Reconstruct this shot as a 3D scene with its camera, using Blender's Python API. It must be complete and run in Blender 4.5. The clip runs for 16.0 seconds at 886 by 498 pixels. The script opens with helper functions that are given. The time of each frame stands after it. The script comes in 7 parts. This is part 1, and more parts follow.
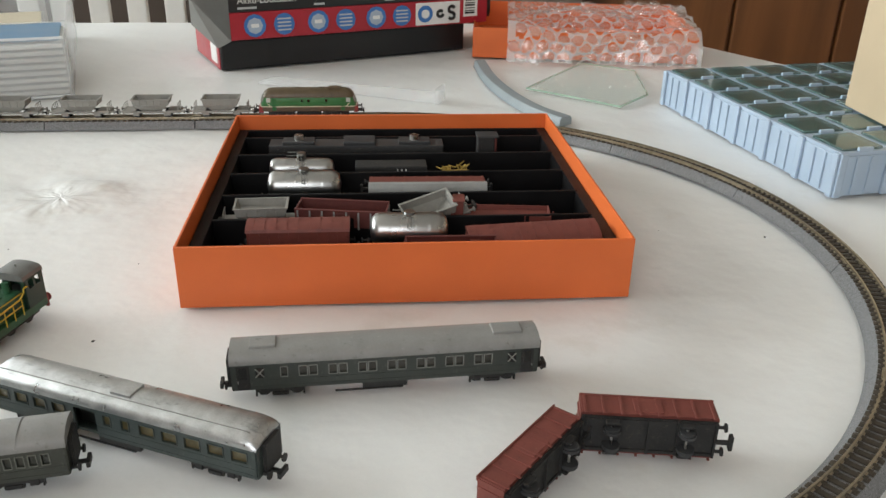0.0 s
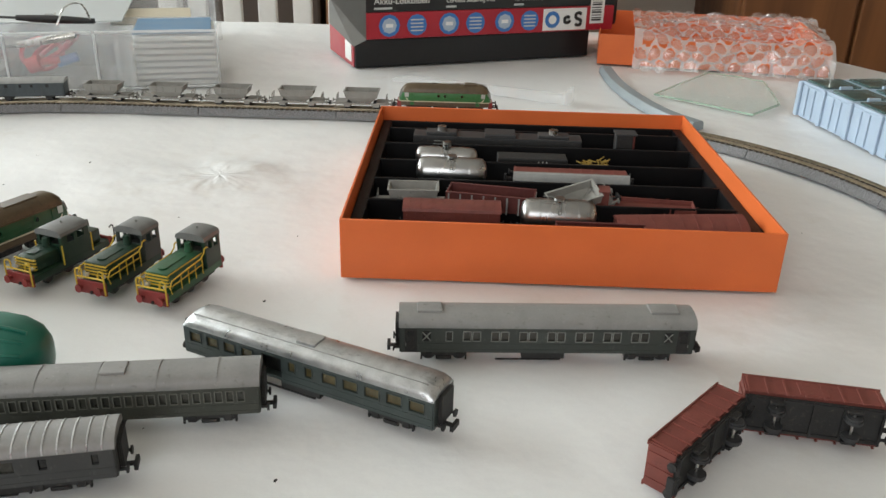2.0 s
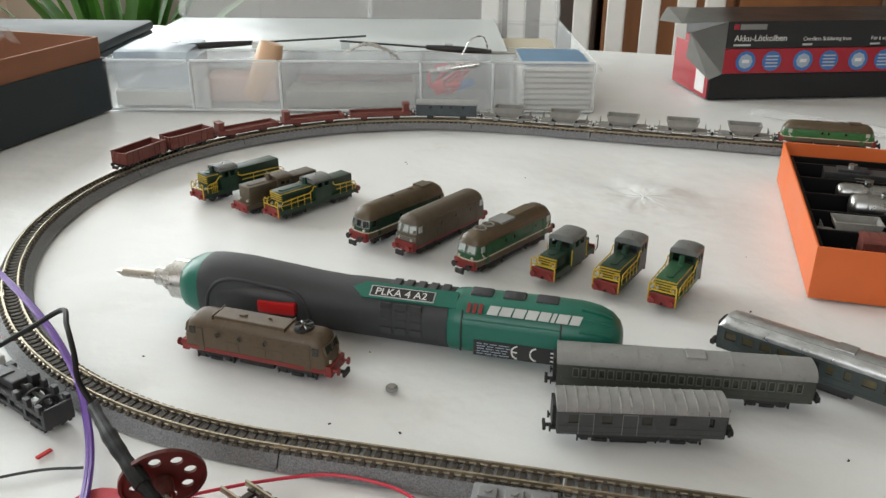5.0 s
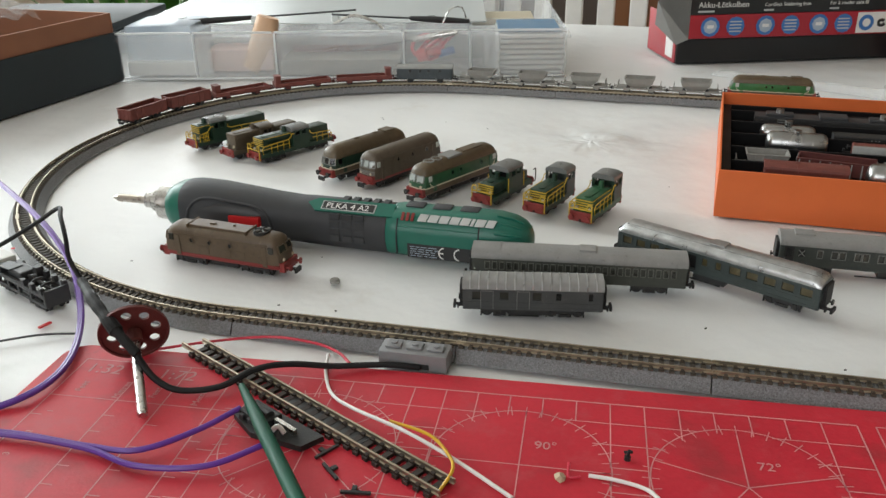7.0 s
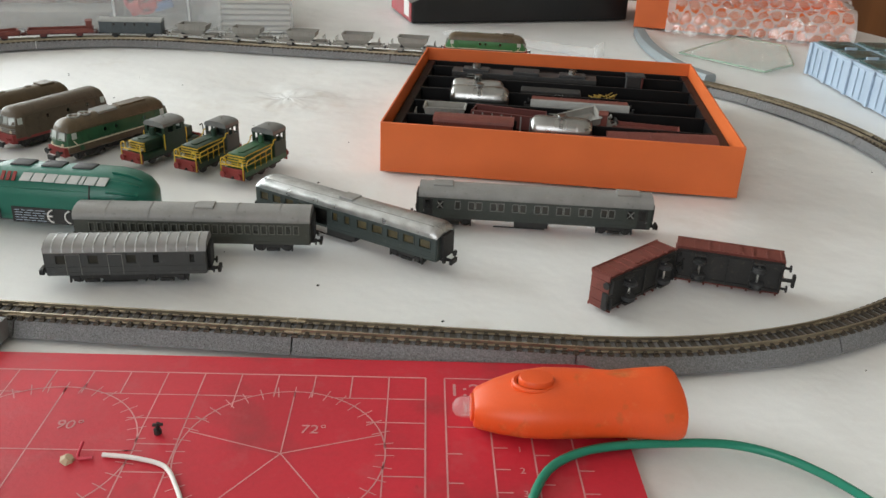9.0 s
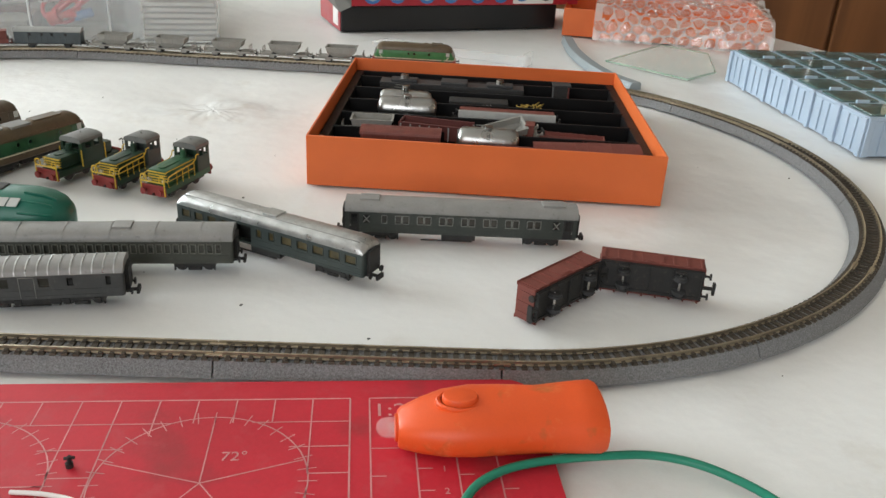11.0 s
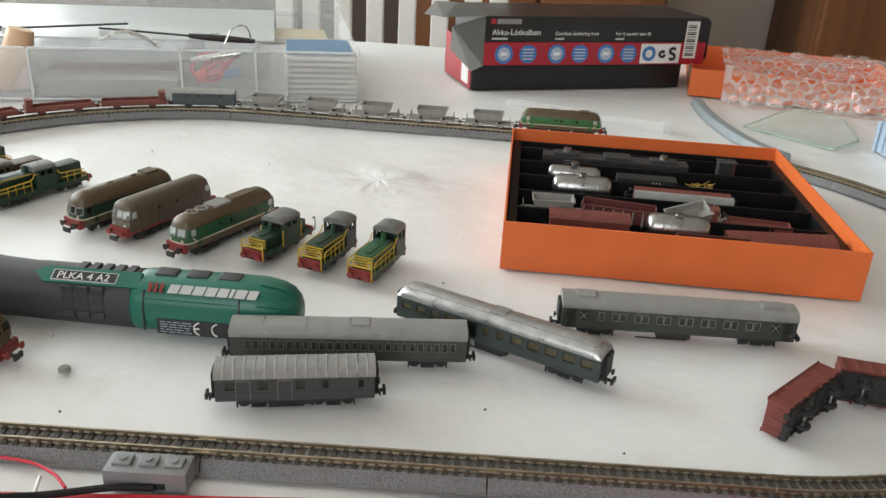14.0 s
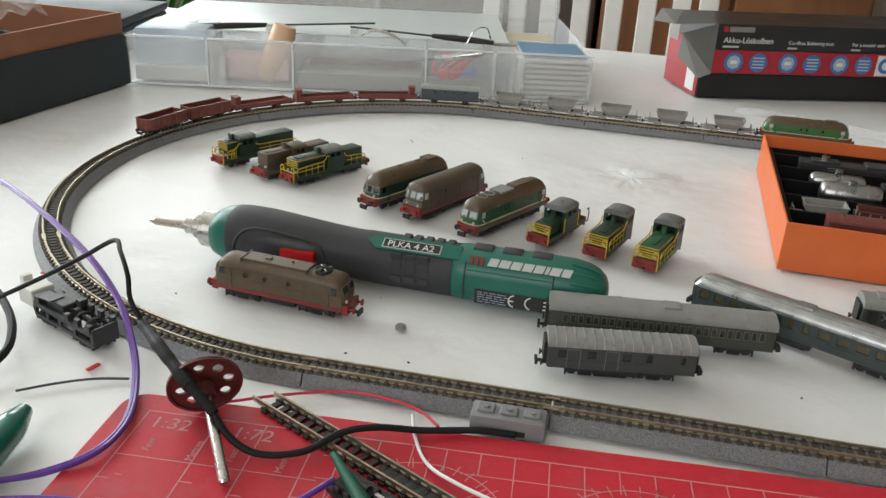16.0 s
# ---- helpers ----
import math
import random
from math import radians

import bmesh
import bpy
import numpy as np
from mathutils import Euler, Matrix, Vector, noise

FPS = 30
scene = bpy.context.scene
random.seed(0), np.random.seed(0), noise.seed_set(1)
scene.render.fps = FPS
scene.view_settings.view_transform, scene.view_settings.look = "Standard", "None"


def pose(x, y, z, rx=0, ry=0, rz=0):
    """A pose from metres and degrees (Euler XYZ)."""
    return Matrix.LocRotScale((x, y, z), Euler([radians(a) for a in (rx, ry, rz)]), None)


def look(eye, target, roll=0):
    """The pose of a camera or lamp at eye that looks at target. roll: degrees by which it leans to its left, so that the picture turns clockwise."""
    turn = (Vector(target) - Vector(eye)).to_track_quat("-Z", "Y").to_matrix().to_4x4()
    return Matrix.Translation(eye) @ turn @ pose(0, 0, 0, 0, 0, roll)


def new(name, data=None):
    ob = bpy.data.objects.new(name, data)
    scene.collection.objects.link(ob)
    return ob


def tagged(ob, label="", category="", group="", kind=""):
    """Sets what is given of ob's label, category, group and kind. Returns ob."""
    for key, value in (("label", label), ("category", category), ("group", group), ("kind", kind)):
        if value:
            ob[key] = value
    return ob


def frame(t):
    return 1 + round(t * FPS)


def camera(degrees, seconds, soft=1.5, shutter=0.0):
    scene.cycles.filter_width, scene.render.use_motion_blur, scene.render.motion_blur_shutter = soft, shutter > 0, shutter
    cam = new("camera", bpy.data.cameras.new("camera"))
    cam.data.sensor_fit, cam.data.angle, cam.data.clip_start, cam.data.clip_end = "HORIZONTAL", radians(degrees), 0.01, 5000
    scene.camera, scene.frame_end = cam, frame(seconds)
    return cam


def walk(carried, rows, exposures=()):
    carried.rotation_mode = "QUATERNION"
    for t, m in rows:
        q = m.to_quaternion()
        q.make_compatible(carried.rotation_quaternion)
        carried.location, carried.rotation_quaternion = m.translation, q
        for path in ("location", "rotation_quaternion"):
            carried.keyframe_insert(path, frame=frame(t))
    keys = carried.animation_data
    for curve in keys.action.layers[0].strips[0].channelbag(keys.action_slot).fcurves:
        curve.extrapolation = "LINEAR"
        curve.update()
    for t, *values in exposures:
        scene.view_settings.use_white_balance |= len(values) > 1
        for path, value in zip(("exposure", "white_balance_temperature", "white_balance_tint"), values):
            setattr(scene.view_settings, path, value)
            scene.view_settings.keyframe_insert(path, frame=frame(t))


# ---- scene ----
cam = camera(56.1, 16.0)
PATH = [
    (0, (0.104, -0.411, 0.229), (0.277, 1.389, -0.627), 1.2),
    (0.5, (0.084, -0.425, 0.224), (0.228, 1.374, -0.639), 1.3),
    (1, (0.07, -0.434, 0.223), (0.143, 1.373, -0.631), 1.7),
    (1.5, (0.068, -0.436, 0.223), (0.079, 1.379, -0.619), 1.7),
    (2, (0.065, -0.433, 0.218), (0.035, 1.387, -0.61), 1.6),
    (2.5, (0.065, -0.434, 0.219), (0.003, 1.389, -0.601), 1.6),
    (3, (0.061, -0.435, 0.218), (-0.017, 1.39, -0.596), 1.6),
    (3.5, (0.049, -0.439, 0.219), (-0.044, 1.386, -0.593), 1.7),
    (4, (-0.009, -0.47, 0.238), (-0.192, 1.349, -0.573), 1.6),
    (4.5, (-0.09, -0.517, 0.246), (-0.485, 1.274, -0.551), 1.4),
    (4.7, (-0.103, -0.526, 0.248), (-0.552, 1.251, -0.552), 1.2),
    (6.8, (-0.031, -0.627, 0.256), (-0.6, 1.109, -0.559), -0.8),
    (7, (-0.016, -0.616, 0.237), (-0.58, 1.12, -0.58), -0.9),
    (7.5, (0.0, -0.602, 0.22), (-0.495, 1.142, -0.625), -0.4),
    (8, (0.04, -0.589, 0.21), (-0.339, 1.173, -0.657), 0.5),
    (8.5, (0.087, -0.566, 0.212), (-0.158, 1.215, -0.666), 1.9),
    (9, (0.102, -0.56, 0.214), (-0.074, 1.232, -0.657), 2.4),
    (9.5, (0.11, -0.558, 0.216), (-0.012, 1.241, -0.65), 2.8),
    (12, (0.106, -0.547, 0.223), (0.083, 1.267, -0.618), 3.1),
    (12.5, (0.079, -0.536, 0.237), (0.033, 1.283, -0.595), 3.0),
    (13, (0.065, -0.531, 0.243), (-0.008, 1.291, -0.578), 3.1),
    (13.5, (0.043, -0.535, 0.246), (-0.065, 1.291, -0.565), 3.2),
    (14, (0.0, -0.546, 0.253), (-0.144, 1.279, -0.553), 3.3),
    (14.5, (-0.044, -0.566, 0.253), (-0.296, 1.251, -0.545), 3.1),
    (15, (-0.08, -0.59, 0.25), (-0.442, 1.208, -0.548), 2.9),
    (15.5, (-0.092, -0.598, 0.249), (-0.514, 1.186, -0.55), 2.9),
    (16, (-0.096, -0.601, 0.247), (-0.563, 1.169, -0.557), 3.0),
]
walk(cam, [(t, look(eye, target, roll)) for t, eye, target, roll in PATH],
     exposures=[(0, 0.12), (3.5, 0.11), (4.5, 0.0), (7, -0.06), (8.5, 0.03), (12, 0.20), (13.5, 0.22), (14.5, 0.08), (16, -0.04)])

# ---- world and light ----
world = bpy.data.worlds.new("sky")
scene.world = world
world.use_nodes = True
wn = world.node_tree.nodes
sky = wn.new("ShaderNodeTexSky")
sky.sky_type, sky.sun_disc = "NISHITA", False
sky.sun_elevation, sky.sun_rotation = radians(38), radians(250)
world.node_tree.links.new(sky.outputs[0], wn["Background"].inputs[0])
wn["Background"].inputs[1].default_value = 0.12


def area(name, eye, target, w, h, watts, colour):
    data = bpy.data.lights.new(name, "AREA")
    data.shape, data.size, data.size_y, data.energy, data.color = "RECTANGLE", w, h, watts, colour
    ob = new(name, data)
    ob.matrix_world = look(eye, target)
    return ob


area("window_daylight", (-2.88, 0.85, 0.88), (0.0, 0.25, 0.0), 2.1, 1.5, 100, (0.94, 1.0, 0.985))
# Lamp added at back left to brighten the table's far end; source unseen.
area("north_fill_daylight", (-2.25, 2.66, 0.50), (-0.2, 0.2, 0.0), 1.0, 1.9, 34, (0.97, 1.0, 0.98))
# Fill lamp added behind the camera to lift the foreground; no known source.
area("front_fill", (-0.7, -2.55, 1.0), (-0.1, 0.2, 0.0), 1.6, 1.5, 27, (1.0, 0.98, 0.95))


# ---- materials ----
def mat(name, col, rough=0.5, metal=0.0, var=0.12, scale=60.0, bump=0.0, bscale=900.0, coat=0.0, trans=0.0, ior=1.45, alpha=1.0, rand=0.0, stain=None, spec=0.5):
    m = bpy.data.materials.new(name)
    m.use_nodes = True
    nt = m.node_tree
    n, link = nt.nodes, nt.links.new
    b = n["Principled BSDF"]
    tc = n.new("ShaderNodeTexCoord")
    big = n.new("ShaderNodeTexNoise")
    big.inputs["Scale"].default_value, big.inputs["Detail"].default_value = scale, 6
    fine = n.new("ShaderNodeTexNoise")
    fine.inputs["Scale"].default_value, fine.inputs["Detail"].default_value = bscale, 3
    link(tc.outputs["Object"], big.inputs["Vector"])
    link(tc.outputs["Object"], fine.inputs["Vector"])
    add = n.new("ShaderNodeMath")
    add.operation = "MULTIPLY_ADD"
    add.inputs[1].default_value = 0.35
    link(fine.outputs["Fac"], add.inputs[0])
    link(big.outputs["Fac"], add.inputs[2])
    last = add.outputs[0]
    if rand:
        oi = n.new("ShaderNodeObjectInfo")
        ra = n.new("ShaderNodeMath")
        ra.operation = "MULTIPLY_ADD"
        ra.inputs[1].default_value = rand
        link(oi.outputs["Random"], ra.inputs[0])
        link(last, ra.inputs[2])
        last = ra.outputs[0]
    ramp = n.new("ShaderNodeMapRange")
    ramp.inputs["From Min"].default_value, ramp.inputs["From Max"].default_value = 0.4, 0.95
    link(last, ramp.inputs["Value"])
    mix = n.new("ShaderNodeMix")
    mix.data_type = "RGBA"
    mix.inputs[6].default_value = (*[c * (1 - var) for c in col], 1)
    mix.inputs[7].default_value = (*[min(1, c * (1 + var)) for c in col], 1)
    link(ramp.outputs[0], mix.inputs[0])
    out = mix.outputs[2]
    if stain:
        sn = n.new("ShaderNodeTexNoise")
        sn.inputs["Scale"].default_value, sn.inputs["Detail"].default_value = stain[1], 5
        link(tc.outputs["Object"], sn.inputs["Vector"])
        sr = n.new("ShaderNodeMapRange")
        sr.inputs["From Min"].default_value, sr.inputs["From Max"].default_value = stain[2], stain[2] + 0.12
        sr.inputs["To Max"].default_value = stain[3]
        link(sn.outputs["Fac"], sr.inputs["Value"])
        sm = n.new("ShaderNodeMix")
        sm.data_type = "RGBA"
        sm.inputs[7].default_value = (*stain[0], 1)
        link(sr.outputs[0], sm.inputs[0])
        link(out, sm.inputs[6])
        out = sm.outputs[2]
    link(out, b.inputs["Base Color"])
    rr = n.new("ShaderNodeMapRange")
    rr.inputs["To Min"].default_value, rr.inputs["To Max"].default_value = max(0.02, rough - 0.1), min(1, rough + 0.1)
    link(big.outputs["Fac"], rr.inputs["Value"])
    link(rr.outputs[0], b.inputs["Roughness"])
    b.inputs["Metallic"].default_value = metal
    b.inputs["Coat Weight"].default_value = coat
    b.inputs["Transmission Weight"].default_value = trans
    b.inputs["IOR"].default_value = ior
    b.inputs["Alpha"].default_value = alpha
    b.inputs["Specular IOR Level"].default_value = spec
    if bump:
        bn = n.new("ShaderNodeBump")
        bn.inputs["Strength"].default_value, bn.inputs["Distance"].default_value = bump, 0.0008
        link(fine.outputs["Fac"], bn.inputs["Height"])
        link(bn.outputs["Normal"], b.inputs["Normal"])
    return m


def wood(name, col, dark, scale=9.0, rough=0.45):
    m = mat(name, col, rough, bump=0.15, bscale=200)
    n, link = m.node_tree.nodes, m.node_tree.links.new
    tc = n.new("ShaderNodeTexCoord")
    mp = n.new("ShaderNodeMapping")
    mp.inputs["Scale"].default_value = (1.0, 1.0, 0.06)
    w = n.new("ShaderNodeTexNoise")
    w.inputs["Scale"].default_value, w.inputs["Detail"].default_value, w.inputs["Distortion"].default_value = scale, 8, 1.2
    link(tc.outputs["Object"], mp.inputs[0])
    link(mp.outputs[0], w.inputs["Vector"])
    r = n.new("ShaderNodeValToRGB")
    r.color_ramp.elements[0].color, r.color_ramp.elements[1].color = (*dark, 1), (*col, 1)
    r.color_ramp.elements[0].position, r.color_ramp.elements[1].position = 0.35, 0.65
    link(w.outputs["Fac"], r.inputs[0])
    link(r.outputs[0], n["Principled BSDF"].inputs["Base Color"])
    return m


def scuff(m, col, scale, lo, amount, stretch=(1, 1, 1)):
    """Lay worn or dusty patches with a shape of their own over a material."""
    n, link = m.node_tree.nodes, m.node_tree.links.new
    base = n["Principled BSDF"].inputs["Base Color"]
    old = base.links[0].from_socket
    tc, mp = n.new("ShaderNodeTexCoord"), n.new("ShaderNodeMapping")
    mp.inputs["Scale"].default_value = stretch
    nz = n.new("ShaderNodeTexNoise")
    nz.inputs["Scale"].default_value, nz.inputs["Detail"].default_value, nz.inputs["Roughness"].default_value = scale, 7, 0.65
    mr = n.new("ShaderNodeMapRange")
    mr.inputs["From Min"].default_value, mr.inputs["From Max"].default_value = lo, lo + 0.10
    mr.inputs["To Max"].default_value = amount
    mx = n.new("ShaderNodeMix")
    mx.data_type = "RGBA"
    mx.inputs[7].default_value = (*col, 1)
    link(tc.outputs["Object"], mp.inputs[0])
    link(mp.outputs[0], nz.inputs["Vector"])
    link(nz.outputs["Fac"], mr.inputs["Value"])
    link(mr.outputs[0], mx.inputs[0])
    link(old, mx.inputs[6])
    link(mx.outputs[2], base)
    return m


def ripple(m, scale, height, detail=3.0):
    """Broad soft unevenness under the fine grain."""
    n, link = m.node_tree.nodes, m.node_tree.links.new
    normal = n["Principled BSDF"].inputs["Normal"]
    tc, nz, bn = n.new("ShaderNodeTexCoord"), n.new("ShaderNodeTexNoise"), n.new("ShaderNodeBump")
    nz.inputs["Scale"].default_value, nz.inputs["Detail"].default_value = scale, detail
    bn.inputs["Strength"].default_value, bn.inputs["Distance"].default_value = 1.0, height
    link(tc.outputs["Object"], nz.inputs["Vector"])
    link(nz.outputs["Fac"], bn.inputs["Height"])
    if normal.links:
        link(normal.links[0].from_socket, bn.inputs["Normal"])
    link(bn.outputs["Normal"], normal)
    return m


M_CLOTH = mat("white_vinyl_cloth", (0.772, 0.785, 0.782), 0.40, var=0.04, scale=9, bump=0.06, bscale=700, stain=((0.60, 0.57, 0.53), 5.0, 0.6, 0.3))
M_ORANGE = mat("orange_card", (0.68, 0.145, 0.034), 0.42, var=0.07, scale=25, bump=0.05, bscale=1200)
M_BLACKTRAY = mat("black_tray_plastic", (0.006, 0.006, 0.0065), 0.45, var=0.3, scale=40, bump=0.15, spec=0.22)
M_ROADBED = mat("grey_roadbed_plastic", (0.215, 0.22, 0.228), 0.55, var=0.5, scale=1100, bump=1.0, bscale=2200)
M_SLEEPER = mat("dark_brown_sleeper", (0.060, 0.049, 0.037), 0.7, var=0.3, scale=200, rand=0.2)
M_LOOSESLEEPER = mat("umber_loose_sleeper", (0.032, 0.022, 0.017), 0.65, var=0.3, scale=200, rand=0.2)
M_RAIL = mat("tarnished_nickel_rail", (0.38, 0.33, 0.245), 0.34, metal=0.8, var=0.25, scale=150)
M_ROOFGREY = mat("matt_grey_roof", (0.235, 0.235, 0.228), 0.45, var=0.14, scale=90, bump=0.1)
M_ROOFSILVER = mat("worn_silver_roof", (0.46, 0.475, 0.48), 0.30, metal=0.8, var=0.28, scale=140, bump=0.2, bscale=1500)
M_COACH = mat("slate_green_grey_body", (0.036, 0.043, 0.038), 0.45, var=0.14, scale=120, bump=0.1)
M_COACHB = mat("blue_grey_body", (0.040, 0.053, 0.051), 0.36, var=0.15, scale=120, bump=0.1)
M_COACHC = mat("olive_grey_body", (0.046, 0.050, 0.041), 0.55, var=0.16, scale=120, bump=0.1)
M_OLIVEFRAME = mat("olive_window_frame", (0.135, 0.14, 0.12), 0.5, var=0.15, scale=300)
M_OLIVEPANE = mat("dull_olive_pane", (0.040, 0.042, 0.034), 0.3, var=0.3, scale=200)
M_VAN = mat("dull_grey_body", (0.050, 0.052, 0.052), 0.6, var=0.15, scale=120, bump=0.12)
M_UNDER = mat("black_underframe", (0.018, 0.018, 0.018), 0.6, var=0.35, scale=200, bump=0.2)
M_STEEL = mat("bare_steel", (0.55, 0.54, 0.52), 0.28, metal=1.0, var=0.15, scale=200)
M_TANK = mat("polished_tank_silver", (0.36, 0.365, 0.36), 0.30, metal=1.0, var=0.05, scale=60)
M_WINDOWLINE = mat("pale_window_frame", (0.22, 0.225, 0.21), 0.45, metal=0.3, var=0.15, scale=300)
M_PANE = mat("smoked_window_pane", (0.035, 0.033, 0.026), 0.12, var=0.3, scale=90, coat=0.4)
M_PANEY = mat("amber_window_pane", (0.085, 0.07, 0.032), 0.15, var=0.5, scale=110, coat=0.4)
M_REDWAGON = mat("oxide_red_wagon", (0.160, 0.044, 0.034), 0.55, var=0.16, scale=120, bump=0.12, rand=0.1)
M_REDDARK = mat("dull_oxide_red", (0.105, 0.026, 0.022), 0.6, var=0.18, scale=120, bump=0.12)
M_HOPPER = mat("hopper_grey", (0.26, 0.255, 0.235), 0.6, var=0.12, scale=140, bump=0.1)
M_BROWN = mat("chestnut_brown_body", (0.100, 0.070, 0.042), 0.45, var=0.14, scale=120, bump=0.1)
M_CABROOF = mat("dark_grey_cab_roof", (0.15, 0.155, 0.15), 0.45, var=0.2, scale=120, bump=0.1)
M_RAILCAR = mat("grey_brown_body", (0.090, 0.069, 0.047), 0.5, var=0.16, scale=120, bump=0.1)
M_BROWNROOF = mat("umber_roof", (0.088, 0.063, 0.034), 0.4, var=0.18, scale=120, bump=0.1)
M_LOCORED = mat("buffer_beam_red", (0.22, 0.028, 0.025), 0.5, var=0.15, scale=200)
M_GREEN = mat("loco_green", (0.022, 0.086, 0.038), 0.38, var=0.14, scale=140, bump=0.06)
M_DKGREEN = mat("dark_loco_green", (0.012, 0.036, 0.021), 0.42, var=0.16, scale=140, bump=0.06)
M_CABGREEN = mat("grey_green_cab", (0.040, 0.050, 0.044), 0.45, var=0.15, scale=140)
M_BRASS = mat("dull_brass", (0.34, 0.24, 0.06), 0.35, metal=0.6, var=0.3, scale=300)
M_BRIGHTGREEN = mat("bright_loco_green", (0.030, 0.145, 0.042), 0.4, var=0.14, scale=140)
M_YELLOW = mat("rail_yellow", (0.52, 0.35, 0.03), 0.45, var=0.12, scale=300)
M_CREAM = mat("cream_line", (0.55, 0.50, 0.38), 0.5, var=0.1, scale=300)
M_HEADGLASS = mat("pale_cab_glass", (0.42, 0.46, 0.44), 0.12, var=0.2, scale=200, coat=0.5)
M_IRONGREEN = mat("teal_plastic", (0.012, 0.130, 0.092), 0.35, var=0.08, scale=60, bump=0.06, bscale=1400)
M_RUBBER = mat("charcoal_rubber", (0.034, 0.036, 0.039), 0.6, var=0.12, scale=50, bump=0.2, bscale=1600)
M_REDPLASTIC = mat("red_plastic", (0.55, 0.018, 0.02), 0.35, var=0.08)
M_WHITEPRINT = mat("white_print", (0.72, 0.72, 0.70), 0.5, var=0.06)
M_GREYPRINT = mat("silver_print", (0.48, 0.50, 0.49), 0.4, var=0.06)
M_BLACKPRINT = mat("black_print", (0.02, 0.02, 0.02), 0.4, var=0.1)
M_MAT = mat("red_cutting_mat", (0.50, 0.021, 0.038), 0.5, var=0.14, scale=14, bump=0.15, bscale=500, spec=0.35, stain=((0.25, 0.03, 0.035), 26, 0.57, 0.6))
M_MATLINE = mat("pink_white_print", (0.56, 0.24, 0.24), 0.55, var=0.25, scale=60)
M_TORCH = mat("orange_soft_plastic", (0.72, 0.092, 0.018), 0.42, var=0.07, scale=40, stain=((0.30, 0.12, 0.03), 75, 0.60, 0.6))
M_CLEAR = mat("clear_plastic", (0.93, 0.95, 0.96), 0.16, var=0.02, alpha=0.16)
M_FROST = mat("frosted_plastic", (0.86, 0.89, 0.90), 0.30, var=0.03, scale=12, alpha=0.25)
M_EDGELIGHT = mat("edge_highlight_plastic", (0.84, 0.87, 0.88), 0.3, var=0.04, scale=20, alpha=0.6)
M_LIDMILK = mat("milky_lid_plastic", (0.70, 0.745, 0.75), 0.32, var=0.06, scale=14, alpha=0.58)
M_UNDERSHADE = mat("drab_undershade", (0.22, 0.21, 0.185), 0.6, var=0.2, scale=40)
M_FROSTBLUE = mat("bluish_frosted_plastic", (0.50, 0.60, 0.70), 0.35, var=0.08, scale=30, alpha=0.4)
M_FILM = mat("clear_film", (0.92, 0.94, 0.95), 0.12, var=0.03, alpha=0.22, coat=0.5)
M_DOME = mat("bubble_dome", (0.9, 0.93, 0.93), 0.07, metal=0.7, var=0.03, alpha=0.19)
M_BUBBLE = mat("bubble_film", (0.93, 0.95, 0.95), 0.16, metal=0.25, var=0.04, alpha=0.46)
M_GLASS = mat("greenish_sheet", (0.80, 0.88, 0.82), 0.10, var=0.03, alpha=0.30, coat=0.5)
M_GLASSEDGE = mat("green_sheet_edge", (0.36, 0.52, 0.40), 0.25, var=0.2, alpha=0.5)
M_CRATE = mat("pale_blue_plastic", (0.37, 0.46, 0.57), 0.4, var=0.05, scale=30)
M_LID = mat("dark_clear_lid", (0.10, 0.19, 0.18), 0.10, var=0.35, scale=35, coat=0.6, alpha=0.6)
M_CELL = mat("cell_contents", (0.07, 0.11, 0.09), 0.6, var=0.6, scale=70)
M_BEIGE = mat("beige_card", (0.50, 0.40, 0.27), 0.7, var=0.06, scale=20, bump=0.1)
M_BLACKCARD = mat("black_glossy_card", (0.016, 0.016, 0.017), 0.34, var=0.2, scale=20)
M_INNERCARD = mat("black_inner_tray", (0.010, 0.010, 0.011), 0.35, var=0.3, scale=10)
M_REDCARD = mat("red_glossy_card", (0.36, 0.018, 0.03), 0.35, var=0.08, scale=30)
M_GREYCARD = mat("grey_card_inside", (0.22, 0.22, 0.21), 0.75, var=0.1, scale=40)
M_BLUEPRINT = mat("blue_badge", (0.045, 0.16, 0.42), 0.4, var=0.08)
M_BADGEGREY = mat("badge_grey", (0.35, 0.42, 0.50), 0.4, var=0.1)
M_WHITECARD = mat("white_tray_plastic", (0.66, 0.66, 0.62), 0.5, var=0.05)
M_BLUECARD = mat("blue_sheet", (0.10, 0.22, 0.36), 0.4, var=0.1)
M_DARKBOX = mat("dark_teal_grey_box", (0.022, 0.032, 0.037), 0.6, var=0.12, scale=20)
M_BROWNCARD = mat("brown_box_inside", (0.30, 0.13, 0.07), 0.65, var=0.1, scale=25)
M_BLACKWIRE = mat("black_wire", (0.012, 0.012, 0.012), 0.6, var=0.2, spec=0.25)
M_PURPLE = mat("purple_wire", (0.115, 0.035, 0.29), 0.35, var=0.1)
M_REDWIRE = mat("red_wire", (0.55, 0.03, 0.06), 0.4, var=0.1)
M_WHITEWIRE = mat("white_wire", (0.75, 0.74, 0.72), 0.4, var=0.06)
M_YELLOWWIRE = mat("yellow_wire", (0.62, 0.36, 0.02), 0.4, var=0.1)
M_GREENWIRE = mat("green_cable", (0.015, 0.22, 0.14), 0.4, var=0.08)
M_GREENCLEAR = mat("green_translucent_handle", (0.006, 0.080, 0.048), 0.48, var=0.2, spec=0.3)
M_TEALCLEAR = mat("teal_translucent_handle", (0.006, 0.16, 0.12), 0.2, var=0.3, scale=90, coat=0.4)
